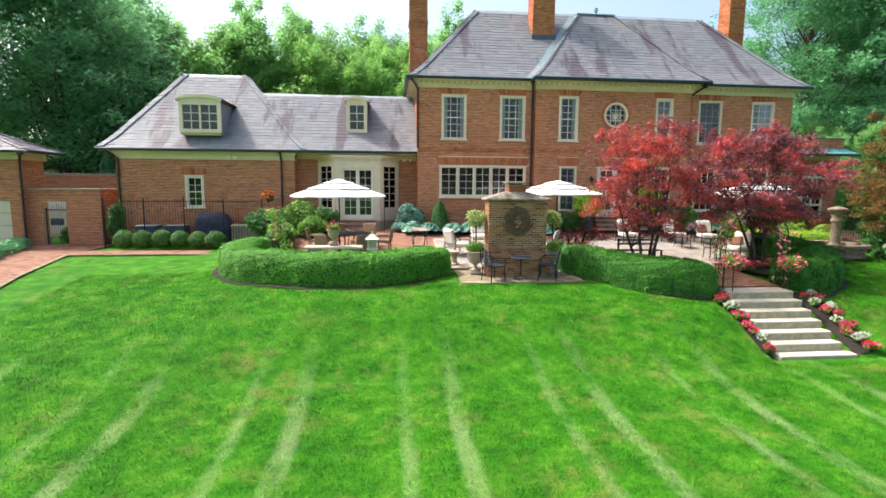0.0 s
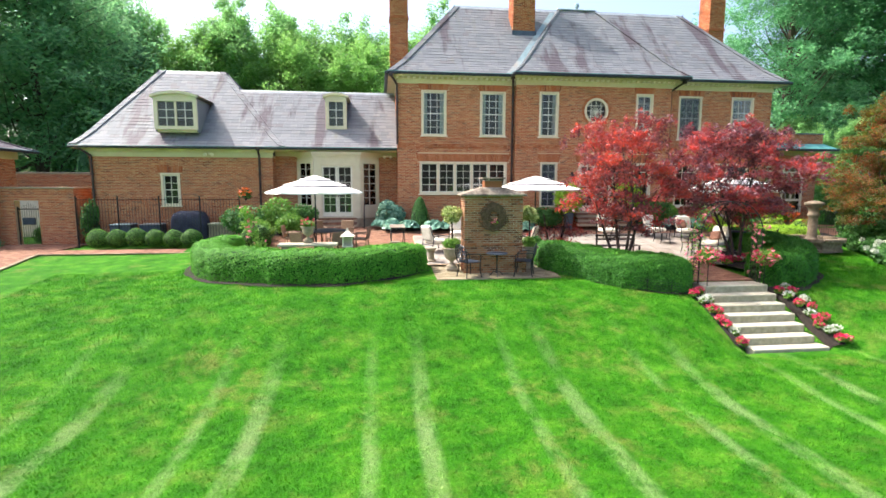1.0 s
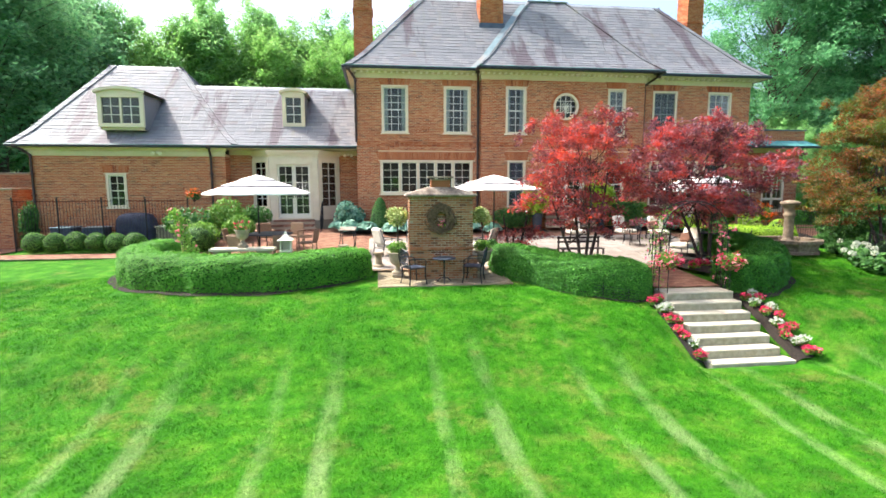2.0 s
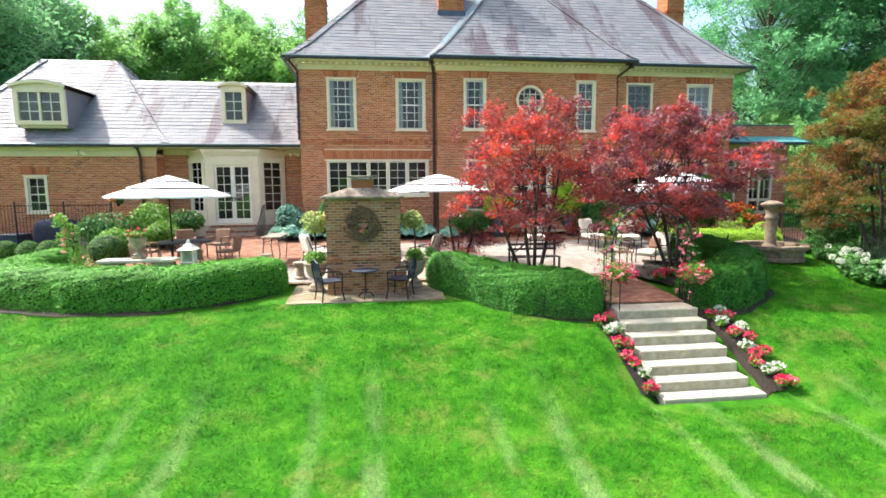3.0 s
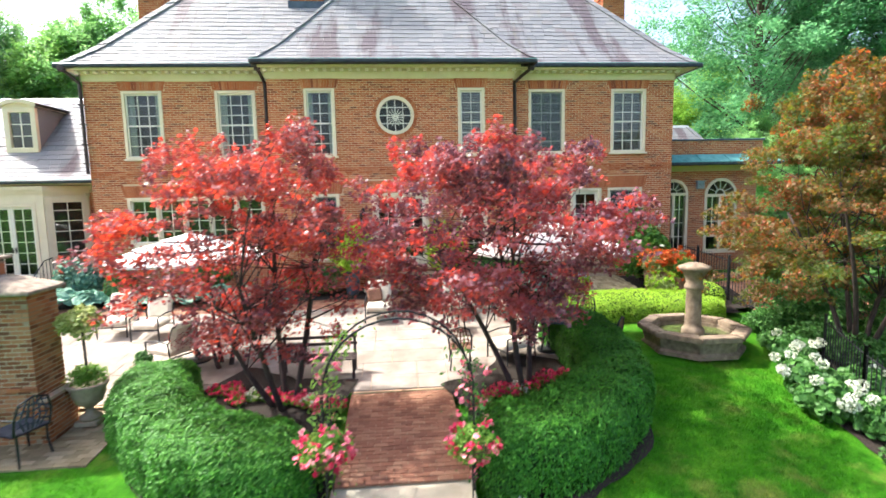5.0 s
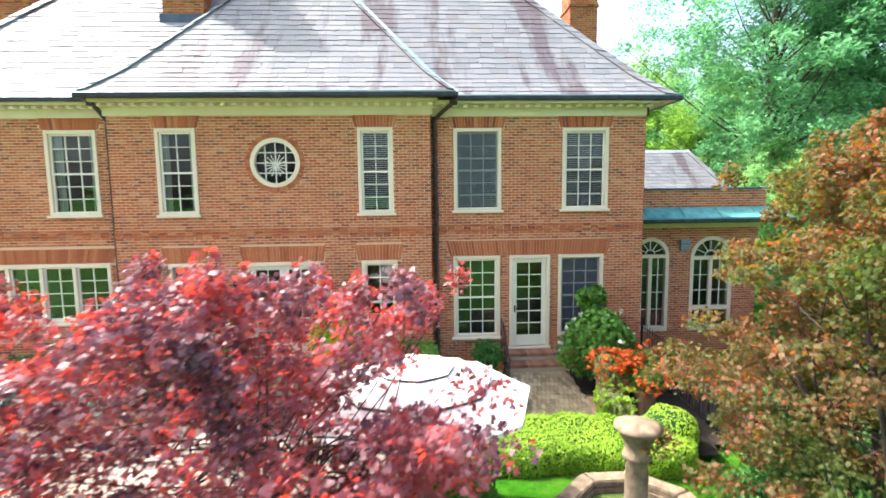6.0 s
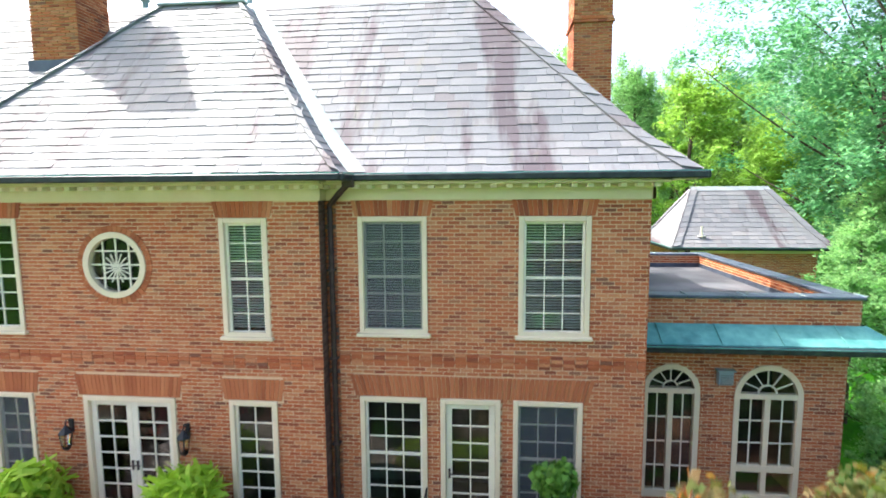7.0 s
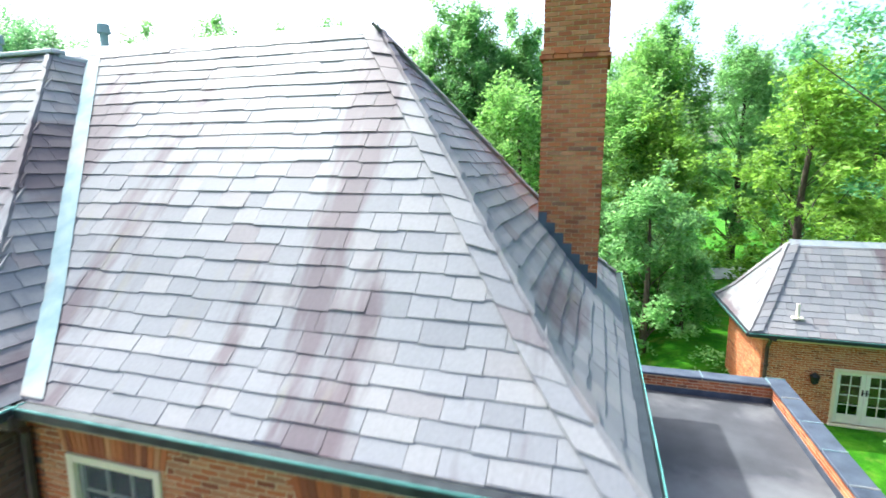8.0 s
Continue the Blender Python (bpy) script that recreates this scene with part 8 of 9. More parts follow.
part("tabletop", boxes((1.42, 1.98, 18.45, 19.85, zt, zt + 0.035), bev=0.01), M_CAP, st2, "brown stone top")
for x in (1.5, 1.9):
    for y, z in ((18.55, z0), (19.75, z1)):
        part("leg", tube(bmesh.new(), [(x, y, zt), (x + (0.05 if x > 1.7 else -0.05), y, z + 0.4), (x, y, z)], 0.016, 6), M_IRON, st2)
for y in (18.5, 19.8):
    part("apron_rail", tube(bmesh.new(), [(1.45, y, zt - 0.18), (1.95, y, zt - 0.18)], 0.010, 5), M_IRON, st2)
for x in (1.45, 1.95):
    part("apron_rail", tube(bmesh.new(), [(x, 18.5, zt - 0.18), (x, 19.8, zt - 0.18)], 0.010, 5), M_IRON, st2)
for k in range(12):
    a0 = [(t, 0.075 * (1 - t / 9.5)) for t in np.linspace(0, 8.0, 14)]
    c = (1.95, 18.56 + 0.108 * k) if k < 12 else (0, 0)
    part("scroll", tube(bmesh.new(), [(c[0], c[1] + r * math.cos(t), zt - 0.09 + r * math.sin(t)) for t, r in a0], 0.006, 4), M_IRON, st2)
for k in range(4):
    part("scroll", tube(bmesh.new(), [(1.53 + 0.115 * k + r * math.cos(t), 18.5, zt - 0.09 + r * math.sin(t)) for t, r in a0], 0.006, 4), M_IRON, st2)
for px, py in ((1.6, 18.2), (2.75, 17.05)):
    ped = thing("stone_pedestal", "pale carved stone pedestal on the terrace", "pedestal", "stone pedestals", loc=(px, py, terrace_z(py)))
    part("shaft", lathe(bmesh.new(), [(0.17, 0), (0.17, 0.05), (0.12, 0.09), (0.10, 0.30), (0.13, 0.38), (0.18, 0.42), (0.18, 0.47), (0.02, 0.47)], 16, (px, py, terrace_z(py) + 0.02)), M_CASTSTONE, ped)

# ---- stone ledge with urn, lantern ----
ledge = thing("stone_bench", "pale stone ledge behind the curved hedge", "bench", loc=(-1.2, 16.6, -0.5))
part("top", boxes((-2.1, -0.28, 16.35, 16.85, 0.24, 0.32), bev=0.015), M_LIMESTONE, ledge)
for xa in (-2.0, -0.8):
    part("support", boxes((xa, xa + 0.4, 16.42, 16.78, -0.6, 0.24), bev=0.01), M_CASTSTONE, ledge)
urn((-1.2, 16.62, 0.40), 0.72, "cast-stone urn with flowers on a stone ledge")
fp_ = bush("urn_planting", "green and red trailing flowers in a stone urn", (-1.2, 16.62, 0.93), (0.26, 0.26, 0.12), 600, 0.07, M_FERN, cat="plant", stem=False)
blooms(fp_, clump((-1.2, 16.62, 0.98), (0.26, 0.26, 0.12), 14), 0.05, M_RED_FLOWER)
lan = thing("garden_lantern", "white pagoda-shaped garden lantern on a pedestal", "lantern", loc=(0.03, 16.6, -0.5))
part("pedestal", boxes((-0.12, 0.18, 16.45, 16.75, -0.6, 0.22), bev=0.015), M_CASTSTONE, lan)
part("body", boxes((-0.12, -0.09, 16.45, 16.75, 0.22, 0.52), (0.15, 0.18, 16.45, 16.75, 0.22, 0.52), (-0.12, 0.18, 16.72, 16.75, 0.22, 0.52), (-0.14, 0.20, 16.43, 16.77, 0.20, 0.24)), M_SASH, lan)
part("roof", lathe(bmesh.new(), [(0.30, 0), (0.31, 0.02), (0.16, 0.10), (0.15, 0.12), (0.06, 0.18), (0.05, 0.22), (0.02, 0.28)], 4, (0.03, 16.6, 0.52), math.pi / 4), M_SASH, lan)

# ---- arbour with roses and baskets ----
arb = thing("rose_arbour", "thin black iron arch with climbing roses over the path", "arbour", loc=(11.1, 13.75, -0.64))
ax0, ax1 = 10.14, 12.06
for y in (13.62, 14.02):
    pts = [(ax0, y, -0.66), (ax0, y, 0.75)] + [((ax0 + ax1) / 2 - 0.96 * math.cos(a), y, 0.75 + 0.95 * math.sin(a)) for a in np.linspace(0, math.pi, 17)[1:-1]] + [(ax1, y, 0.75), (ax1, y, -0.66)]
    part("hoop", tube(bmesh.new(), pts, 0.014, 6), M_IRON, arb)
for k, z in enumerate(np.arange(-0.35, 0.8, 0.28)):
    for x in (ax0, ax1):
        part("rung", tube(bmesh.new(), [(x, 13.62, z), (x, 14.02, z)], 0.007, 5), M_IRON, arb)
for a in np.linspace(0.25, math.pi - 0.25, 7):
    x, z = (ax0 + ax1) / 2 - 0.96 * math.cos(a), 0.75 + 0.95 * math.sin(a)
    part("rung", tube(bmesh.new(), [(x, 13.62, z), (x, 14.02, z)], 0.007, 5), M_IRON, arb)
for s, top in ((ax0, 1.55), (ax1, 1.25)):
    rose = thing("climbing_rose", "climbing pink rose on an iron arch", "rose", "climbing roses", loc=(s, 13.85, -0.62))
    pts = []
    for z in np.arange(-0.5, top, 0.035):
        a = max(0.0, (z - 0.75) / 0.95)
        bend = 0.96 * (1 - math.sqrt(max(0, 1 - min(1, a) ** 2)))
        x = s + (bend if s < 11 else -bend)
        pts.append(np.array([x, 13.85, z]) + rng.normal(0, 1, (9, 3)) * np.array([0.11, 0.17, 0.05]))
    pts = np.concatenate(pts)
    part("foliage", scatter(pts, 0.065, "leaf", up=0.3), M_SHRUB if s > 11 else M_FERN, rose)
    bm = bmesh.new()
    for k in range(3):
        limb(bm, (s + rng.normal(0, 0.04), 13.75 + 0.1 * k, -0.66), (s + rng.normal(0, 0.05), 13.8, min(top, 0.9)), 0.012, 0.006, 0.05, 5, 5)
    part("cane", bm, M_BARK_DARK, rose)
    blooms(rose, pts[rng.choice(len(pts), 26)] + np.array([0, -0.08, 0.02]), 0.062, M_PINK_FLOWER)
for bx, by_, bz in ((10.2, 13.30, 0.16), (12.0, 13.38, 0.10)):
    bk = thing("flower_basket", "basket overflowing with pink and red flowers on a stand", "flower basket", "flower baskets", loc=(bx, by_, -0.7))
    part("bowl", lathe(bmesh.new(), [(0.03, -0.22), (0.12, -0.18), (0.19, -0.08), (0.21, 0.0), (0.03, -0.02)], 16, (bx, by_, bz)), M_TWIG, bk)
    part("stand", tube(bmesh.new(), [(bx, by_, -0.72), (bx, by_, bz - 0.2)], 0.012, 6), M_IRON, bk)
    p = np.concatenate([clump(np.array([bx, by_, bz + 0.05]) + unit(1)[0] * np.array([0.16, 0.16, 0.08]), (0.2, 0.2, 0.17), 70, 0.4) for _ in range(10)])
    part("foliage", scatter(p, 0.075, "leaf", up=0.4), M_FERN, bk)
    q = clump((bx, by_, bz + 0.04), (0.36, 0.34, 0.26), 62, 0.2)
    blooms(bk, q[:40], 0.055, M_RED_FLOWER, k=6)
    blooms(bk, q[40:], 0.06, M_PINK_FLOWER, k=6)

# ---- begonias beside the steps ----
def begonia(x, y, white, s=1.0, z=None):
    z = gz1(x, y) + 0.04 if z is None else z
    b = thing("begonia", "low begonia with white flowers beside the steps" if white else "low begonia with red flowers beside the steps", "flower", "begonias beside the steps", loc=(x, y, z))
    s *= 1.05
    p = clump((x, y, z + 0.07), (0.12 * s, 0.12 * s, 0.08), 110, 0.6)
    part("foliage", scatter(p, 0.06, "round", up=0.6), M_FERN, b)
    q = clump((x, y, z + 0.12), (0.13 * s, 0.13 * s, 0.09), 40, 0.4)
    q[:, 2] = np.maximum(q[:, 2], z + 0.08)
    blooms(b, q, 0.04, M_WHITE_FLOWER if white else M_RED_FLOWER)


for x, y, w in ((9.62, 13.0, 0), (9.86, 13.15, 0), (9.72, 12.72, 1), (9.92, 12.80, 1), (9.75, 12.40, 0), (9.98, 12.45, 0), (9.86, 11.95, 0), (10.0, 11.82, 1), (9.78, 12.08, 0), (9.92, 11.45, 0), (10.02, 11.5, 0)):
    begonia(x, y, w)
for x, y, w in ((12.32, 13.15, 0), (12.6, 13.25, 1), (12.62, 13.02, 0), (12.34, 12.85, 1), (12.42, 12.55, 0), (12.66, 12.65, 1), (12.7, 12.42, 0), (12.45, 12.2, 1), (12.5, 12.0, 0), (12.74, 12.05, 0), (12.42, 11.85, 0), (12.52, 11.65, 1), (12.76, 11.68, 1), (12.62, 11.4, 0), (12.8, 11.38, 0)):
    begonia(x, y, w)
for k in range(13):
    x = 7.7 + 0.19 * k
    begonia(x + rng.normal(0, 0.05), 16.75 - 0.075 * k + rng.normal(0, 0.08), k % 6 == 4, 1.5, terrace_z(16.3) + 0.06)
for k in range(10):
    x = 12.5 + 0.2 * k
    begonia(x + rng.normal(0, 0.05), 15.75 + 0.11 * k + rng.normal(0, 0.08), k % 6 == 4, 1.4, terrace_z(16.0) + 0.06)

# ---- fountain ----
fo = thing("fountain", "weathered octagonal stone fountain with a column and green water", "fountain", loc=(17.6, 17.85, -0.5))
FX, FY, FZ, FR = 17.62, 17.92, -0.30, 1.16


def octagon(bm, rows, n=8, turn=math.pi / 8):
    lathe(bm, rows, n, (FX, FY, FZ), turn)


bm = bmesh.new()
octagon(bm, [(FR * 0.92, 0), (FR * 0.92, 0.08), (FR * 0.86, 0.12), (FR * 0.90, 0.33), (FR * 0.90, 0.37), (FR * 0.72, 0.37), (FR * 0.72, 0.05)])
part("basin", bm, M_FOUNTAIN, fo, "octagonal stone basin")
rim_t = math.pi / 8
for k in range(8):
    a0, a1 = rim_t + k * math.pi / 4 + 0.006, rim_t + (k + 1) * math.pi / 4 - 0.006
    q = [(FR * 0.74, a0), (FR * 1.0, a0), (FR * 1.0, a1), (FR * 0.74, a1)]
    v = [(FX + r * math.cos(a), FY + r * math.sin(a), FZ + z) for z in (0.37, 0.49) for r, a in q]
    bm = bmesh.new()
    vs = [bm.verts.new(p) for p in v]
    for f in ((3, 2, 1, 0), (4, 5, 6, 7), (0, 1, 5, 4), (1, 2, 6, 5), (2, 3, 7, 6), (3, 0, 4, 7)):
        bm.faces.new([vs[i] for i in f])
    bmesh.ops.bevel(bm, geom=bm.edges[:], offset=0.018, segments=2, affect="EDGES")
    part("rim_stone", bm, M_FOUNTAIN, fo, "coping stone of the basin")
bm = bmesh.new()
octagon(bm, [(FR * 0.73, 0.27), (FR * 0.73, 0.29)])
part("water", bm, M_WATER, fo, "still green water")
bm = bmesh.new()
lathe(bm, [(0.24, 0.1), (0.24, 0.40), (0.20, 0.44), (0.165, 0.52), (0.175, 0.60), (0.16, 0.70), (0.165, 1.0), (0.15, 1.26), (0.20, 1.32), (0.205, 1.37), (0.17, 1.42), (0.18, 1.52), (0.25, 1.68), (0.33, 1.75), (0.34, 1.80), (0.27, 1.83), (0.14, 1.88), (0.03, 1.90)], 18, (FX, FY, FZ))
part("column", bm, M_FOUNTAIN, fo, "carved stone column", smooth=True)
bush("shrub", "dark green shrub beside the fountain", (19.9, 18.6, -0.05), (0.5, 0.5, 0.4), 1600, 0.09, M_SHRUB)
bush("shrub", "dark green shrub beside the fountain", (19.4, 17.6, -0.15), (0.4, 0.4, 0.3), 1100, 0.09, M_SHRUB)
ball_bush("box_ball", "round lime-green clipped shrub behind the fountain", (19.3, 20.2, 0.30), 0.52, 3200, 0.055, M_LIME, "lime shrubs", 0.8)

for x, y, a, b in ((20.6, 18.9, 0.7, 0.55), (20.9, 17.9, 0.6, 0.5), (20.3, 16.6, 0.55, 0.42), (21.6, 16.9, 0.7, 0.6), (20.7, 15.4, 0.5, 0.4), (22.6, 17.6, 0.8, 0.8), (22.0, 15.2, 0.8, 0.7), (19.9, 17.4, 0.5, 0.45), (21.4, 18.7, 0.8, 0.7), (22.7, 19.3, 0.8, 0.8), (21.9, 20.5, 0.7, 0.7), (20.0, 14.6, 0.5, 0.45), (21.0, 13.8, 0.7, 0.6), (23.4, 16.4, 0.9, 0.9)):
    bush("shrub", "dark leafy shrub in the shade of the orange maple", (x, y, gz1(x, y) + b * 0.8), (a, a, b), 1500, 0.12, M_SHRUB, group="shade shrubs")
for x, y, a, b in ((24.6, 21.2, 1.1, 1.2), (25.8, 22.6, 1.3, 1.5), (25.4, 24.4, 1.2, 1.4), (24.2, 19.2, 1.0, 1.0), (26.9, 20.6, 1.4, 1.7), (27.6, 24.0, 1.5, 1.8), (28.5, 18.2, 1.6, 1.9), (26.2, 17.2, 1.2, 1.2)):
    bush("shrub", "tall dark green shrub beyond the brick courtyard", (x, y, gz1(x, y) + b * 0.9), (a, a, b), 3200, 0.17, M_SHRUB, group="shrubs beyond the courtyard")

# ---- iron fences ----
def fence(label, pts, top, post_every=1.5, bar=0.11, foot=None, loc=None):
    f = thing("iron_fence", label, "fence", "iron fences", loc=(pts[0][0], pts[0][1], 0))
    zf = foot or gz1
    rails = [bmesh.new() for _ in range(2)]
    bars = []
    for (xa, ya), (xb, yb) in zip(pts, pts[1:]):
        L = math.hypot(xb - xa, yb - ya)
        n = max(2, int(L / bar))
        m = max(1, round(L / post_every))
        for k in range(m + 1):
            x, y = xa + (xb - xa) * k / m, ya + (yb - ya) * k / m
            part("post", boxes((x - 0.022, x + 0.022, y - 0.022, y + 0.022, zf(x, y) - 0.1, zf(x, y) + top + 0.10), bev=0.004), M_IRON, f)
        for b, h in zip(rails, (0.14, top - 0.06)):
            tube(b, [(xa, ya, zf(xa, ya) + h), (xb, yb, zf(xb, yb) + h)], 0.014, 4)
        for k in range(n):
            x, y = xa + (xb - xa) * (k + 0.5) / n, ya + (yb - ya) * (k + 0.5) / n
            bars.append((x, y, zf(x, y)))
    for b in rails:
        part("rail", b, M_IRON, f)
    me = to_mesh(tube(bmesh.new(), [(0, 0, 0.05), (0, 0, top - 0.03), (0, 0, top + 0.04)], [0.009, 0.009, 0.002], 5), "picket")
    me.materials.append(M_IRON)
    for x, y, z in bars:
        ob = part("picket", me, M_IRON, f)
        ob.matrix_basis = Matrix.Translation((x, y, z))
    return f


walk_z = -0.46
fence("black iron fence before the brick wing", [(-11.6, 23.3), (-5.0, 23.3)], 2.05, 1.75, 0.12, foot=lambda x, y: walk_z)
fence("black iron fence beside the garden door path", [(20.25, 23.6), (20.6, 19.6)], 1.25, foot=lambda x, y: terrace_z(y))
fence("black iron fence under the orange maple", [(20.6, 19.6), (23.8, 19.0)], 1.15, foot=lambda x, y: terrace_z(y))
fence("black iron fence behind white hydrangeas", [(19.6, 16.6), (18.9, 15.0), (18.45, 13.2), (18.8, 11.0), (19.6, 8.5)], 1.05)

# ---- hydrangeas and plants along that fence ----
for k, (x, y) in enumerate(((18.75, 16.3), (18.45, 15.6), (18.15, 14.9), (19.2, 15.3), (18.6, 14.3), (19.3, 14.0), (19.2, 16.9))):
    hb = bush("hydrangea", "hydrangea with large white flower heads by the fence", (x, y, gz1(x, y) + 0.30), (0.45, 0.45, 0.34), 1200, 0.13, M_SHRUB, "round", "hydrangeas", lumps=7)
    for j in range(5):
        c = np.array([x, y, gz1(x, y) + 0.38]) + unit(1)[0] * np.array([0.44, 0.44, 0.16]) + np.array([-0.05, -0.08, 0.12])
        part("flower_head", scatter(clump(c, (0.10, 0.10, 0.085), 70, 0.3), 0.045, "round", up=0.3), M_WHITE_FLOWER, hb)
for k in range(8):
    x, y = 18.35 + 0.25 * math.sin(k) + max(0, 12.5 - (13.6 - 0.75 * k)) * 0.25, 13.6 - 0.75 * k
    bush("perennial", "leafy green perennial along the fence", (x, y, gz1(x, y) + 0.2), (0.42, 0.42, 0.28), 1000, 0.10, M_FERN if k % 2 else M_SHRUB, "leaf", "perennials", "plant", stem=False)

# ---- planting against the house ----
def tz(x, y, h):
    return (x, y, terrace_z(y) + h)


def hosta(x, y, r, mat=M_HOSTA, group="hostas", label="blue-green hosta with broad leaves"):
    t = thing("hosta", label, "plant", group, loc=tz(x, y, 0))
    n = int(85 * r / 0.4)
    a, e = rng.uniform(0, 2 * np.pi, n), rng.uniform(0.15, 1.0, n)
    p = np.stack([x + r * e * np.cos(a), y + r * e * np.sin(a), terrace_z(y) + 0.45 * r + 0.55 * r * (1 - e ** 2)], 1)
    out = np.stack([np.cos(a) * e, np.sin(a) * e, 0.9 + 0 * a], 1)
    part("leaf_mass", scatter(p, 0.30, "round", normals=out, spread=0.45), mat, t)
    return t


for x, y, r in ((1.6, 22.7, 0.5), (2.3, 22.5, 0.5), (3.4, 22.4, 0.5), (4.2, 22.6, 0.55), (5.1, 22.5, 0.5), (5.9, 22.6, 0.5), (6.7, 22.6, 0.5), (15.3, 22.3, 0.72), (15.9, 22.7, 0.6), (14.9, 22.5, 0.62), (16.2, 22.1, 0.45), (1.1, 23.3, 0.45), (7.6, 22.4, 0.4)):
    hosta(x, y, r)
bush("shrub", "leafy green shrub at the foot of the wall", tz(1.5, 23.4, 0.7), (0.7, 0.5, 0.7), 3000, 0.11, M_HOSTA, "round", "wall shrubs")
bush("shrub", "leafy green shrub at the foot of the wall", tz(5.2, 23.4, 0.55), (0.9, 0.5, 0.5), 3000, 0.10, M_SHRUB, "leaf", "wall shrubs")
bush("shrub", "leafy green shrub at the foot of the wall", tz(8.6, 22.9, 0.55), (1.0, 0.5, 0.55), 3600, 0.10, M_SHRUB, "leaf", "wall shrubs")
bush("shrub", "dense dark green shrub under the bay windows", tz(13.55, 22.8, 0.78), (1.1, 0.65, 0.75), 7200, 0.085, M_SHRUB, "leaf", "wall shrubs", lumps=14)
bush("shrub", "leafy green shrub beside the garden steps", tz(16.15, 23.1, 0.7), (0.42, 0.4, 0.5), 2000, 0.10, M_SHRUB, "leaf", "wall shrubs")
bush("fern", "light green fern between the shrubs", tz(14.7, 22.9, 0.75), (0.45, 0.4, 0.5), 1200, 0.22, M_FERN, "blade", "", "plant", stem=False)
cone = thing("cone_shrub", "clipped dark green conical shrub by the window", "shrub", loc=tz(2.85, 23.2, 0))
n = 4200
h = rng.random(n) ** 1.4
a = rng.uniform(0, 2 * np.pi, n)
rr = 0.48 * np.sqrt(1 - h) * (1 + 0.1 * np.sin(5 * a + 7 * h))
p = np.stack([2.85 + rr * np.cos(a), 23.2 + rr * np.sin(a), terrace_z(23.2) + 0.1 + 1.35 * h], 1)
part("foliage", scatter(p, 0.07, "leaf", normals=np.stack([np.cos(a), np.sin(a), 0.6 + 0 * a], 1), spread=0.6), M_SHRUB, cone)
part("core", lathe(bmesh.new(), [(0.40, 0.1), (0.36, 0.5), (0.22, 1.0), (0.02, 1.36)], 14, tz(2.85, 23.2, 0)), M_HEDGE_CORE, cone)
# Tall pots with lime-green ferns beside the French doors.
for x in (9.72, 12.62):
    y = 22.9
    pot = thing("tall_planter", "tall dark planter with arching lime-green foliage", "planter", "tall planters", loc=tz(x, y, 0))
    part("pot", lathe(bmesh.new(), [(0.16, 0), (0.19, 0.04), (0.24, 0.75), (0.27, 0.8), (0.23, 0.8), (0.02, 0.74)], 16, tz(x, y, 0.04)), M_LEAD, pot, smooth=False)
    c = np.array(tz(x, y, 1.42))
    q = np.concatenate([clump(c + unit(1)[0] * np.array([0.2, 0.2, 0.25]), (0.46, 0.46, 0.50), 120, 0.7) for _ in range(16)])
    part("foliage", scatter(q, 0.42, "blade", up=0.35), M_LIME, pot)
# Flowering shrubs and pots beside the garden door.
bb = bush("shrub", "large leafy green shrub with white flowers by the door", tz(18.75, 22.7, 1.15), (1.05, 0.7, 0.9), 5200, 0.17, M_BOX, "maple", lumps=16)
bush("shrub", "upright leafy green shrub by the window", tz(18.75, 23.2, 2.0), (0.38, 0.32, 0.5), 1200, 0.16, M_BOX, "maple")
blooms(bb, clump(tz(18.85, 22.6, 1.2), (1.05, 0.7, 0.8), 26, 0.1), 0.075, M_WHITE_FLOWER, k=9)
for x, y, r, hgt, m, fm in ((18.62, 21.75, 0.40, 0.95, M_VARIEG, M_ORANGE_FLOWER), (19.35, 21.35, 0.50, 0.85, M_FERN, M_ORANGE_FLOWER), (18.55, 21.05, 0.42, 0.50, M_VARIEG, M_LIME), (18.95, 21.7, 0.30, 1.02, M_FERN, M_ORANGE_FLOWER), (19.6, 22.1, 0.42, 0.9, M_FERN, M_ORANGE_FLOWER)):
    pt = bush("flower_pot", "clay pot brimming with bright flowers and foliage", tz(x, y, hgt), (r, r, r * 0.8), 900, 0.14, m, "blade", "flower pots", "flower pot", stem=False)
    part("pot", lathe(bmesh.new(), [(0.15, 0), (0.22, max(0.2, hgt - 0.3)), (0.25, max(0.22, hgt - 0.25)), (0.2, max(0.22, hgt - 0.25))], 14, tz(x, y, 0.03)), M_WICKER, pt)
    blooms(pt, clump(tz(x, y, hgt + 0.10), (r * 1.05, r * 1.05, r * 0.85), 52, 0.12), 0.085, fm, k=7)
hy = bush("hydrangea", "lime-leaved hydrangea with pale purple flowers by the path", tz(16.25, 21.7, 0.45), (0.46, 0.46, 0.45), 1700, 0.10, M_LIME, "round", "hydrangeas")
for j in range(9):
    c = np.array(tz(16.25, 21.7, 0.68)) + unit(1)[0] * np.array([0.36, 0.36, 0.16])
    part("flower_head", scatter(clump(c, (0.07, 0.07, 0.06), 50, 0.3), 0.04, "round", up=0.3), M_PURPLE_FLOWER, hy)
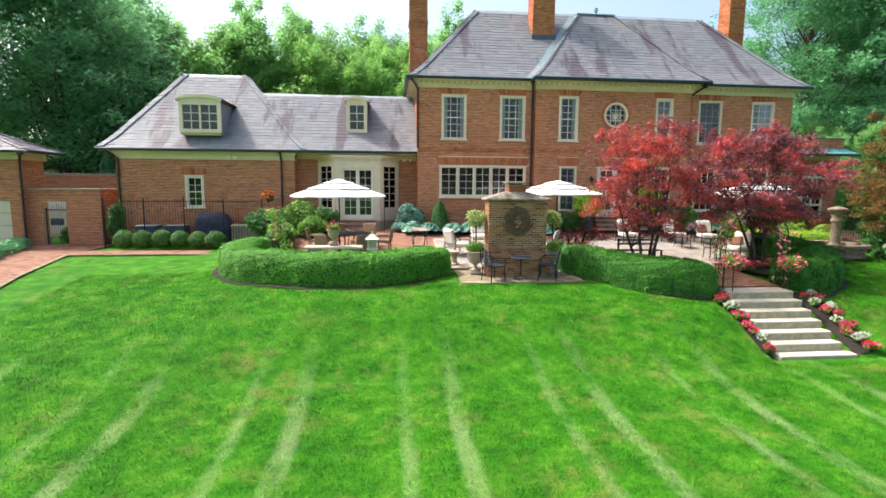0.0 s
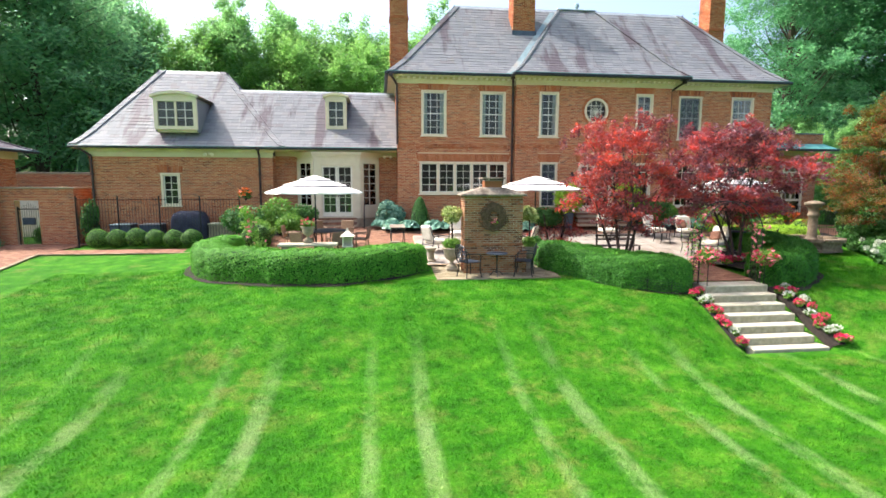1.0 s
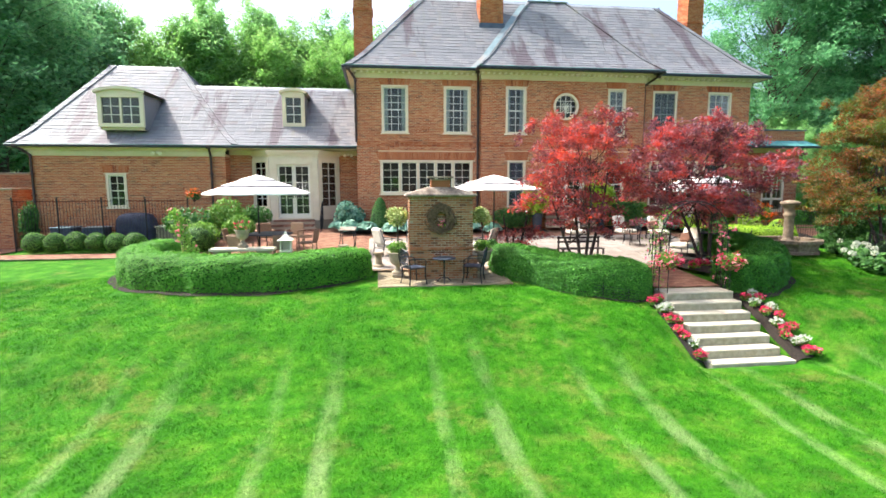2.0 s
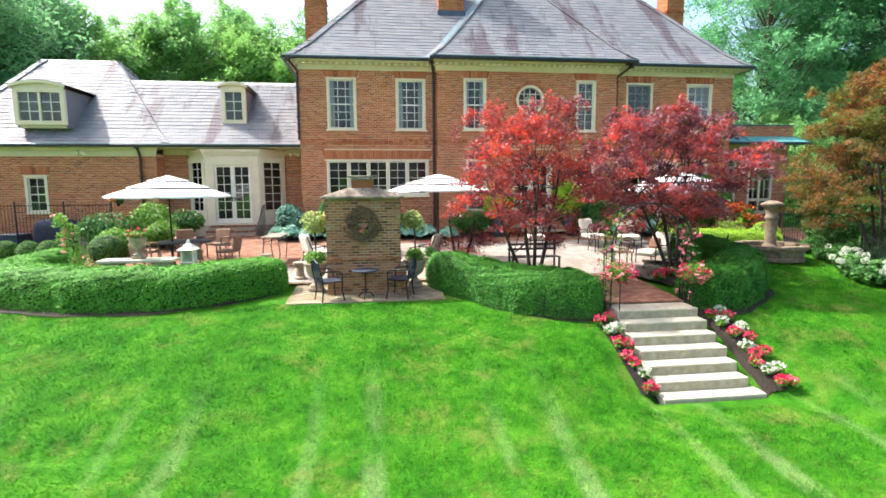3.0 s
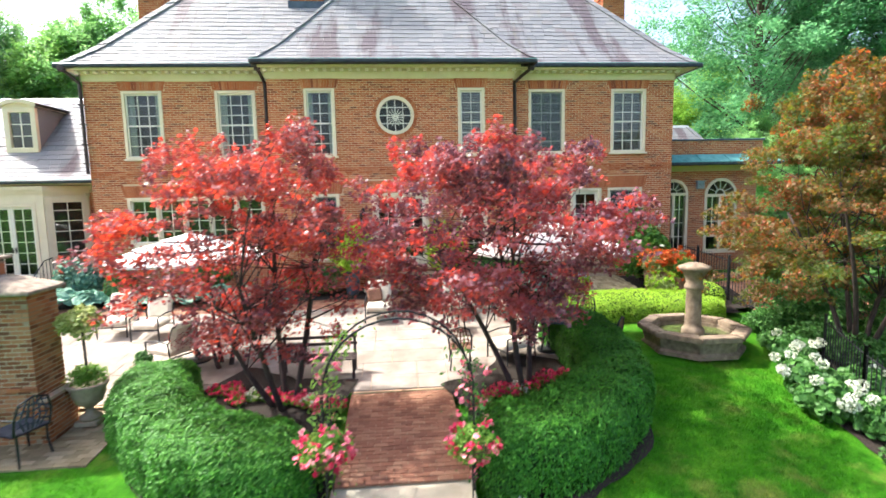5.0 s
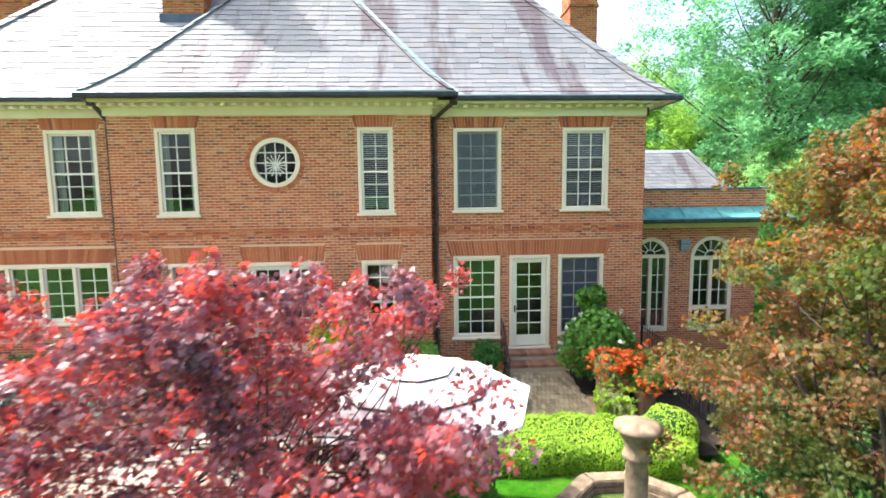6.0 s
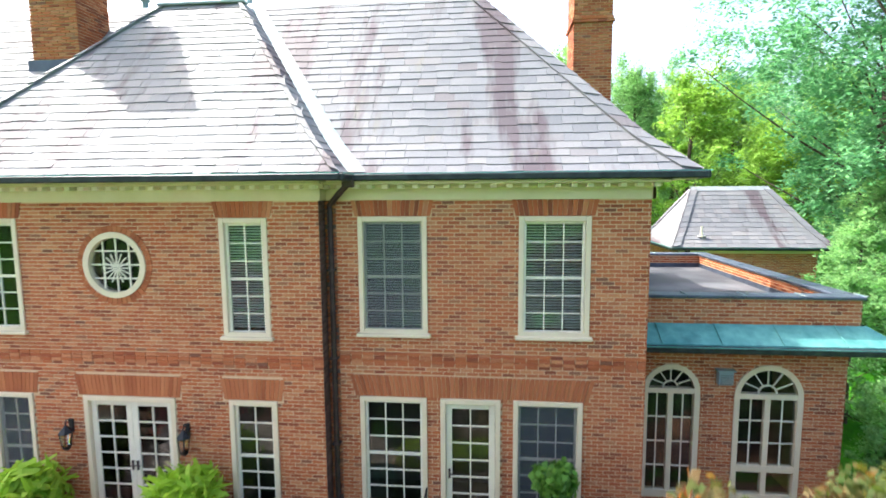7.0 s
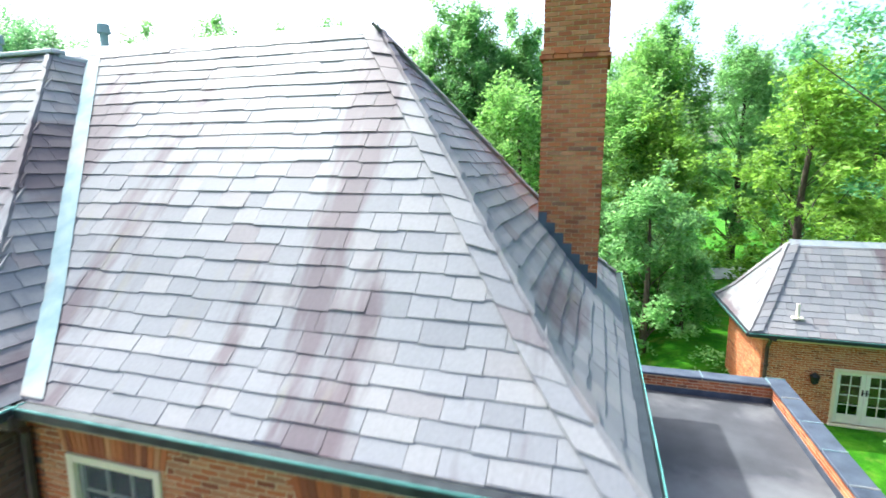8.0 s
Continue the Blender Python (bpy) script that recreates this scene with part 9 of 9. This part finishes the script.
# Iron handrails at the steps.
for x0_, x1_ in ((16.62, 16.62), (0.35, 0.35)):
    yb, zb = (23.75, 0.8) if x0_ > 5 else (24.2, 0.6)
    hr = thing("handrail", "short black iron handrail beside brick steps", "handrail", "handrails", loc=(x0_, yb, 0))
    part("rail", tube(bmesh.new(), [(x0_, yb, zb + 0.85), (x0_, yb - 0.4, zb + 0.8), (x0_, yb - 1.2, zb + 0.15), (x0_, yb - 1.35, zb + 0.2)], 0.018, 6), M_IRON, hr)
    for k in range(9):
        y = yb - 1.25 * k / 8
        z = float(np.interp(yb - y, [0, 0.4, 1.2, 1.35], [0.85, 0.8, 0.15, 0.2]))
        part("baluster", tube(bmesh.new(), [(x0_, y, max(terrace_z(y), zb - 0.8 * (yb - y))), (x0_, y, zb + z)], 0.009, 5), M_IRON, hr)

# ---- round the small terrace ----
for x, y, r, h, m in ((-4.4, 21.6, 0.95, 0.75, M_SHRUB), (-3.2, 22.4, 0.9, 0.85, M_FERN), (-2.2, 22.9, 0.7, 0.7, M_SHRUB), (-3.6, 20.9, 0.7, 0.5, M_FERN), (-2.6, 21.6, 0.7, 0.55, M_FERN)):
    bush("shrub", "loose leafy green shrub behind the patio table", tz(x, y, h), (r, r * 0.8, h * 0.85), 2600, 0.12, m, "leaf", "patio shrubs", lumps=12)
ball_bush("box_ball", "round clipped boxwood behind the curved hedge", (-3.55, 19.9, 0.20), 0.55, 3600, 0.05, M_BOX, "clipped balls")
rs = thing("rose_bush", "tall rose bush with pink flowers inside the hedge", "rose", loc=(-2.95, 17.0, -0.5))
q = np.concatenate([clump((-2.95 + rng.normal(0, 0.12), 17.0 + rng.normal(0, 0.12), z), (0.24, 0.24, 0.16), 90, 0.7) for z in np.linspace(-0.1, 1.35, 10)])
part("foliage", scatter(q, 0.09, "leaf", up=0.3), M_FERN, rs)
part("cane", limb(bmesh.new(), (-2.95, 17, -0.6), (-2.9, 17.0, 1.2), 0.02, 0.008) and tube(bmesh.new(), [(-2.95, 17, -0.6), (-2.97, 17.02, 0.3), (-2.9, 17.0, 1.2)], 0.014, 5), M_BARK_DARK, rs)
blooms(rs, q[rng.choice(len(q), 20)] + np.array([0, -0.1, 0]), 0.07, M_PINK_FLOWER)
for x in (-3.6, -2.3, -2.1):
    bush("perennial", "pink and green perennials inside the curved hedge", (x, 16.5, -0.1), (0.4, 0.4, 0.35), 800, 0.09, M_FERN, "leaf", "perennials", "plant", stem=False)
ra = bush("climbing_plant", "orange-flowered plant climbing by the downpipe", (-4.7, 23.2, 1.75), (0.32, 0.3, 0.2), 500, 0.1, M_SHRUB, "leaf", "", "plant")
blooms(ra, clump((-4.7, 23.1, 1.85), (0.3, 0.3, 0.2), 30, 0.2), 0.07, M_ORANGE_FLOWER)

# ---- along the brick walk ----
west_z = lambda y: float(np.interp(y, [12, 15, 17, 20.4], [-1.18, -0.85, -0.63, walk_z]))  # noqa: E731
lawn_edge = lambda y: float(np.interp(y, [12.0, 20.7], [-10.0, -11.7]))  # noqa: E731
v, f = [], []
for k, y in enumerate(np.linspace(12.0, 24.6, 22)):
    v += [(-15.6, y, west_z(y)), (lawn_edge(y) if y < 20.7 else -11.7, y, west_z(y))]
    if k:
        f.append([2 * k - 2, 2 * k - 1, 2 * k + 1, 2 * k])
o = len(v)
v += [(-11.7, 20.75, walk_z), (-4.4, 20.75, walk_z), (-4.4, 22.05, walk_z), (-11.7, 22.05, walk_z)]
f.append([o, o + 1, o + 2, o + 3])
wk = solo("walk", (v, f), M_MORTAR, "red brick walk beside the lawn", "walk", kind="structure")
part("brick_paving", pavers(-11.68, -4.4, 20.75, 22.05, 0.012, zf=lambda y: walk_z), M_PAVE, wk, "red brick paving", kind="stuff")
part("brick_paving", join_np([pavers(-15.5, lawn_edge(y) if y < 20.7 else -11.7, y, y + 0.401, 0.014, zf=west_z) for y in np.arange(12.0, 24.2, 0.4)]), M_PAVE, wk, "red brick paving", kind="stuff")
part("edging", join_np([pavers(-11.7, -4.4, 20.63, 20.74, 0.03, 0.2, 0.1, zf=lambda y: walk_z)] + [pavers(lawn_edge(y), lawn_edge(y) + 0.14, y, y + 0.21, 0.035, 0.14, 0.2, zf=west_z) for y in np.arange(12.0, 20.6, 0.2)]), M_BUFF, wk, "pale brick edging", kind="stuff")
for k in range(6):
    ball_bush("box_ball", "round clipped boxwood beside the brick walk", (-10.42 + 0.735 * k, 22.55 + rng.normal(0, 0.03), -0.05 + rng.normal(0, 0.02)), 0.42 + rng.normal(0, 0.015), 2600, 0.05, M_BOX, "boxwood balls")
gr = thing("grill_cover", "navy fabric cover over a barbecue grill", "grill", loc=(-7.3, 23.95, walk_z))
bm = bmesh.new()
rows = []
for z, wx, wy_ in ((walk_z, 0.82, 0.34), (0.45, 0.78, 0.33), (0.72, 0.74, 0.32), (0.92, 0.62, 0.26), (1.02, 0.40, 0.16)):
    rows.append([bm.verts.new((-7.3 + wx * (abs(math.cos(a)) ** 0.4 * math.copysign(1, math.cos(a))) + rng.normal(0, 0.008), 23.95 + wy_ * (abs(math.sin(a)) ** 0.4 * math.copysign(1, math.sin(a))), z)) for a in np.linspace(0, 2 * math.pi, 29)[:-1]])
for a, b in zip(rows, rows[1:]):
    for k in range(28):
        bm.faces.new((a[k], a[(k + 1) % 28], b[(k + 1) % 28], b[k]))
bm.faces.new(rows[-1])
part("cover", bm, M_COVER, gr, smooth=True)
ub = thing("storage_box", "pale slatted storage box beside the covered grill", "storage box", loc=(-5.9, 23.9, walk_z))
for k in range(8):
    part("slat", boxes((-6.42 + 0.13 * k, -6.31 + 0.13 * k, 23.60, 23.63, walk_z, 0.42), bev=0.004), M_CASTSTONE, ub)
part("case", boxes((-6.42, -5.38, 23.63, 24.2, walk_z, 0.42)), M_CASTSTONE, ub)
part("lid", boxes((-6.46, -5.34, 23.56, 24.24, 0.42, 0.48), bev=0.01), M_LIMESTONE, ub)
for x in (-10.1, -8.9):
    ac = thing("condenser_unit", "pale grey outdoor condenser unit by the brick wall", "air conditioner", "condenser units", loc=(x, 23.95, walk_z))
    part("case", boxes((x - 0.42, x + 0.42, 23.65, 24.35, walk_z, 0.42), bev=0.02), M_LEAD, ac)
    part("top", boxes((x - 0.44, x + 0.44, 23.62, 24.38, 0.42, 0.46), bev=0.01), M_VALLEY, ac)
bush("shrub", "dark climbing shrub at the end of the iron fence", (-11.3, 23.75, 0.6), (0.45, 0.35, 1.0), 2200, 0.11, M_SHRUB, "leaf", "wall shrubs")
bush("shrub", "green plants seen behind the iron gate", (-14.2, 25.6, -0.1), (0.6, 0.5, 0.5), 1200, 0.12, M_SHRUB, "leaf", "wall shrubs")
for k in range(6):
    x, y = -15.6 + 0.25 * k, 21.4 - 0.75 * k
    bush("lavender", "grey-green lavender bush beside the brick walk", (x + 0.9, y + 1.4, walk_z + 0.25), (0.5, 0.5, 0.32), 900, 0.13, M_TREE_P, "blade", "lavender bushes", "plant", stem=False)

# ---- beyond the garden ----
for k in range(5):
    x = -16.6 + 0.9 * k
    t = thing("arborvitae", "slim dark green conifer behind the garden wall", "tree", "conifers", loc=(x, 33.5, -0.5))
    n = 2600
    h = rng.random(n)
    a = rng.uniform(0, 2 * np.pi, n)
    rr = 0.75 * (1 - h) ** 0.6 * (1 + 0.15 * np.sin(6 * a + 9 * h))
    part("crown", scatter(np.stack([x + rr * np.cos(a), 33.5 + rr * np.sin(a), -0.4 + 4.6 * h], 1), 0.22, "leaf", normals=np.stack([np.cos(a), np.sin(a), 0.5 + 0 * a], 1), spread=0.5), M_TREE_D, t)
    part("trunk", tube(bmesh.new(), [(x, 33.5, -0.7), (x, 33.5, 3.4)], [0.09, 0.02], 6), M_BARK, t)
court = solo("courtyard", (np.array([(20.7, 19.2, -0.16), (27, 18.2, -0.16), (27, 24.6, 0.12), (20.7, 24.6, 0.12)]), [[0, 1, 2, 3]]), M_PAVE, "red brick courtyard behind the iron fence", "paving", kind="structure")
part("brick_field", pavers(20.75, 25.0, 19.3, 24.5, 0.03, 0.4, 0.2, zf=lambda y: float(np.interp(y, [19.2, 24.6], [-0.16, 0.12]))), M_PAVE, court, kind="stuff")
solo("drive", ribbon([(20, 56), (28, 58.5), (36, 63), (46, 74), (60, 80)], 3.4, 0.08, 40, 8), M_ROAD, "pale curving drive beyond the lawn", "road", kind="structure")
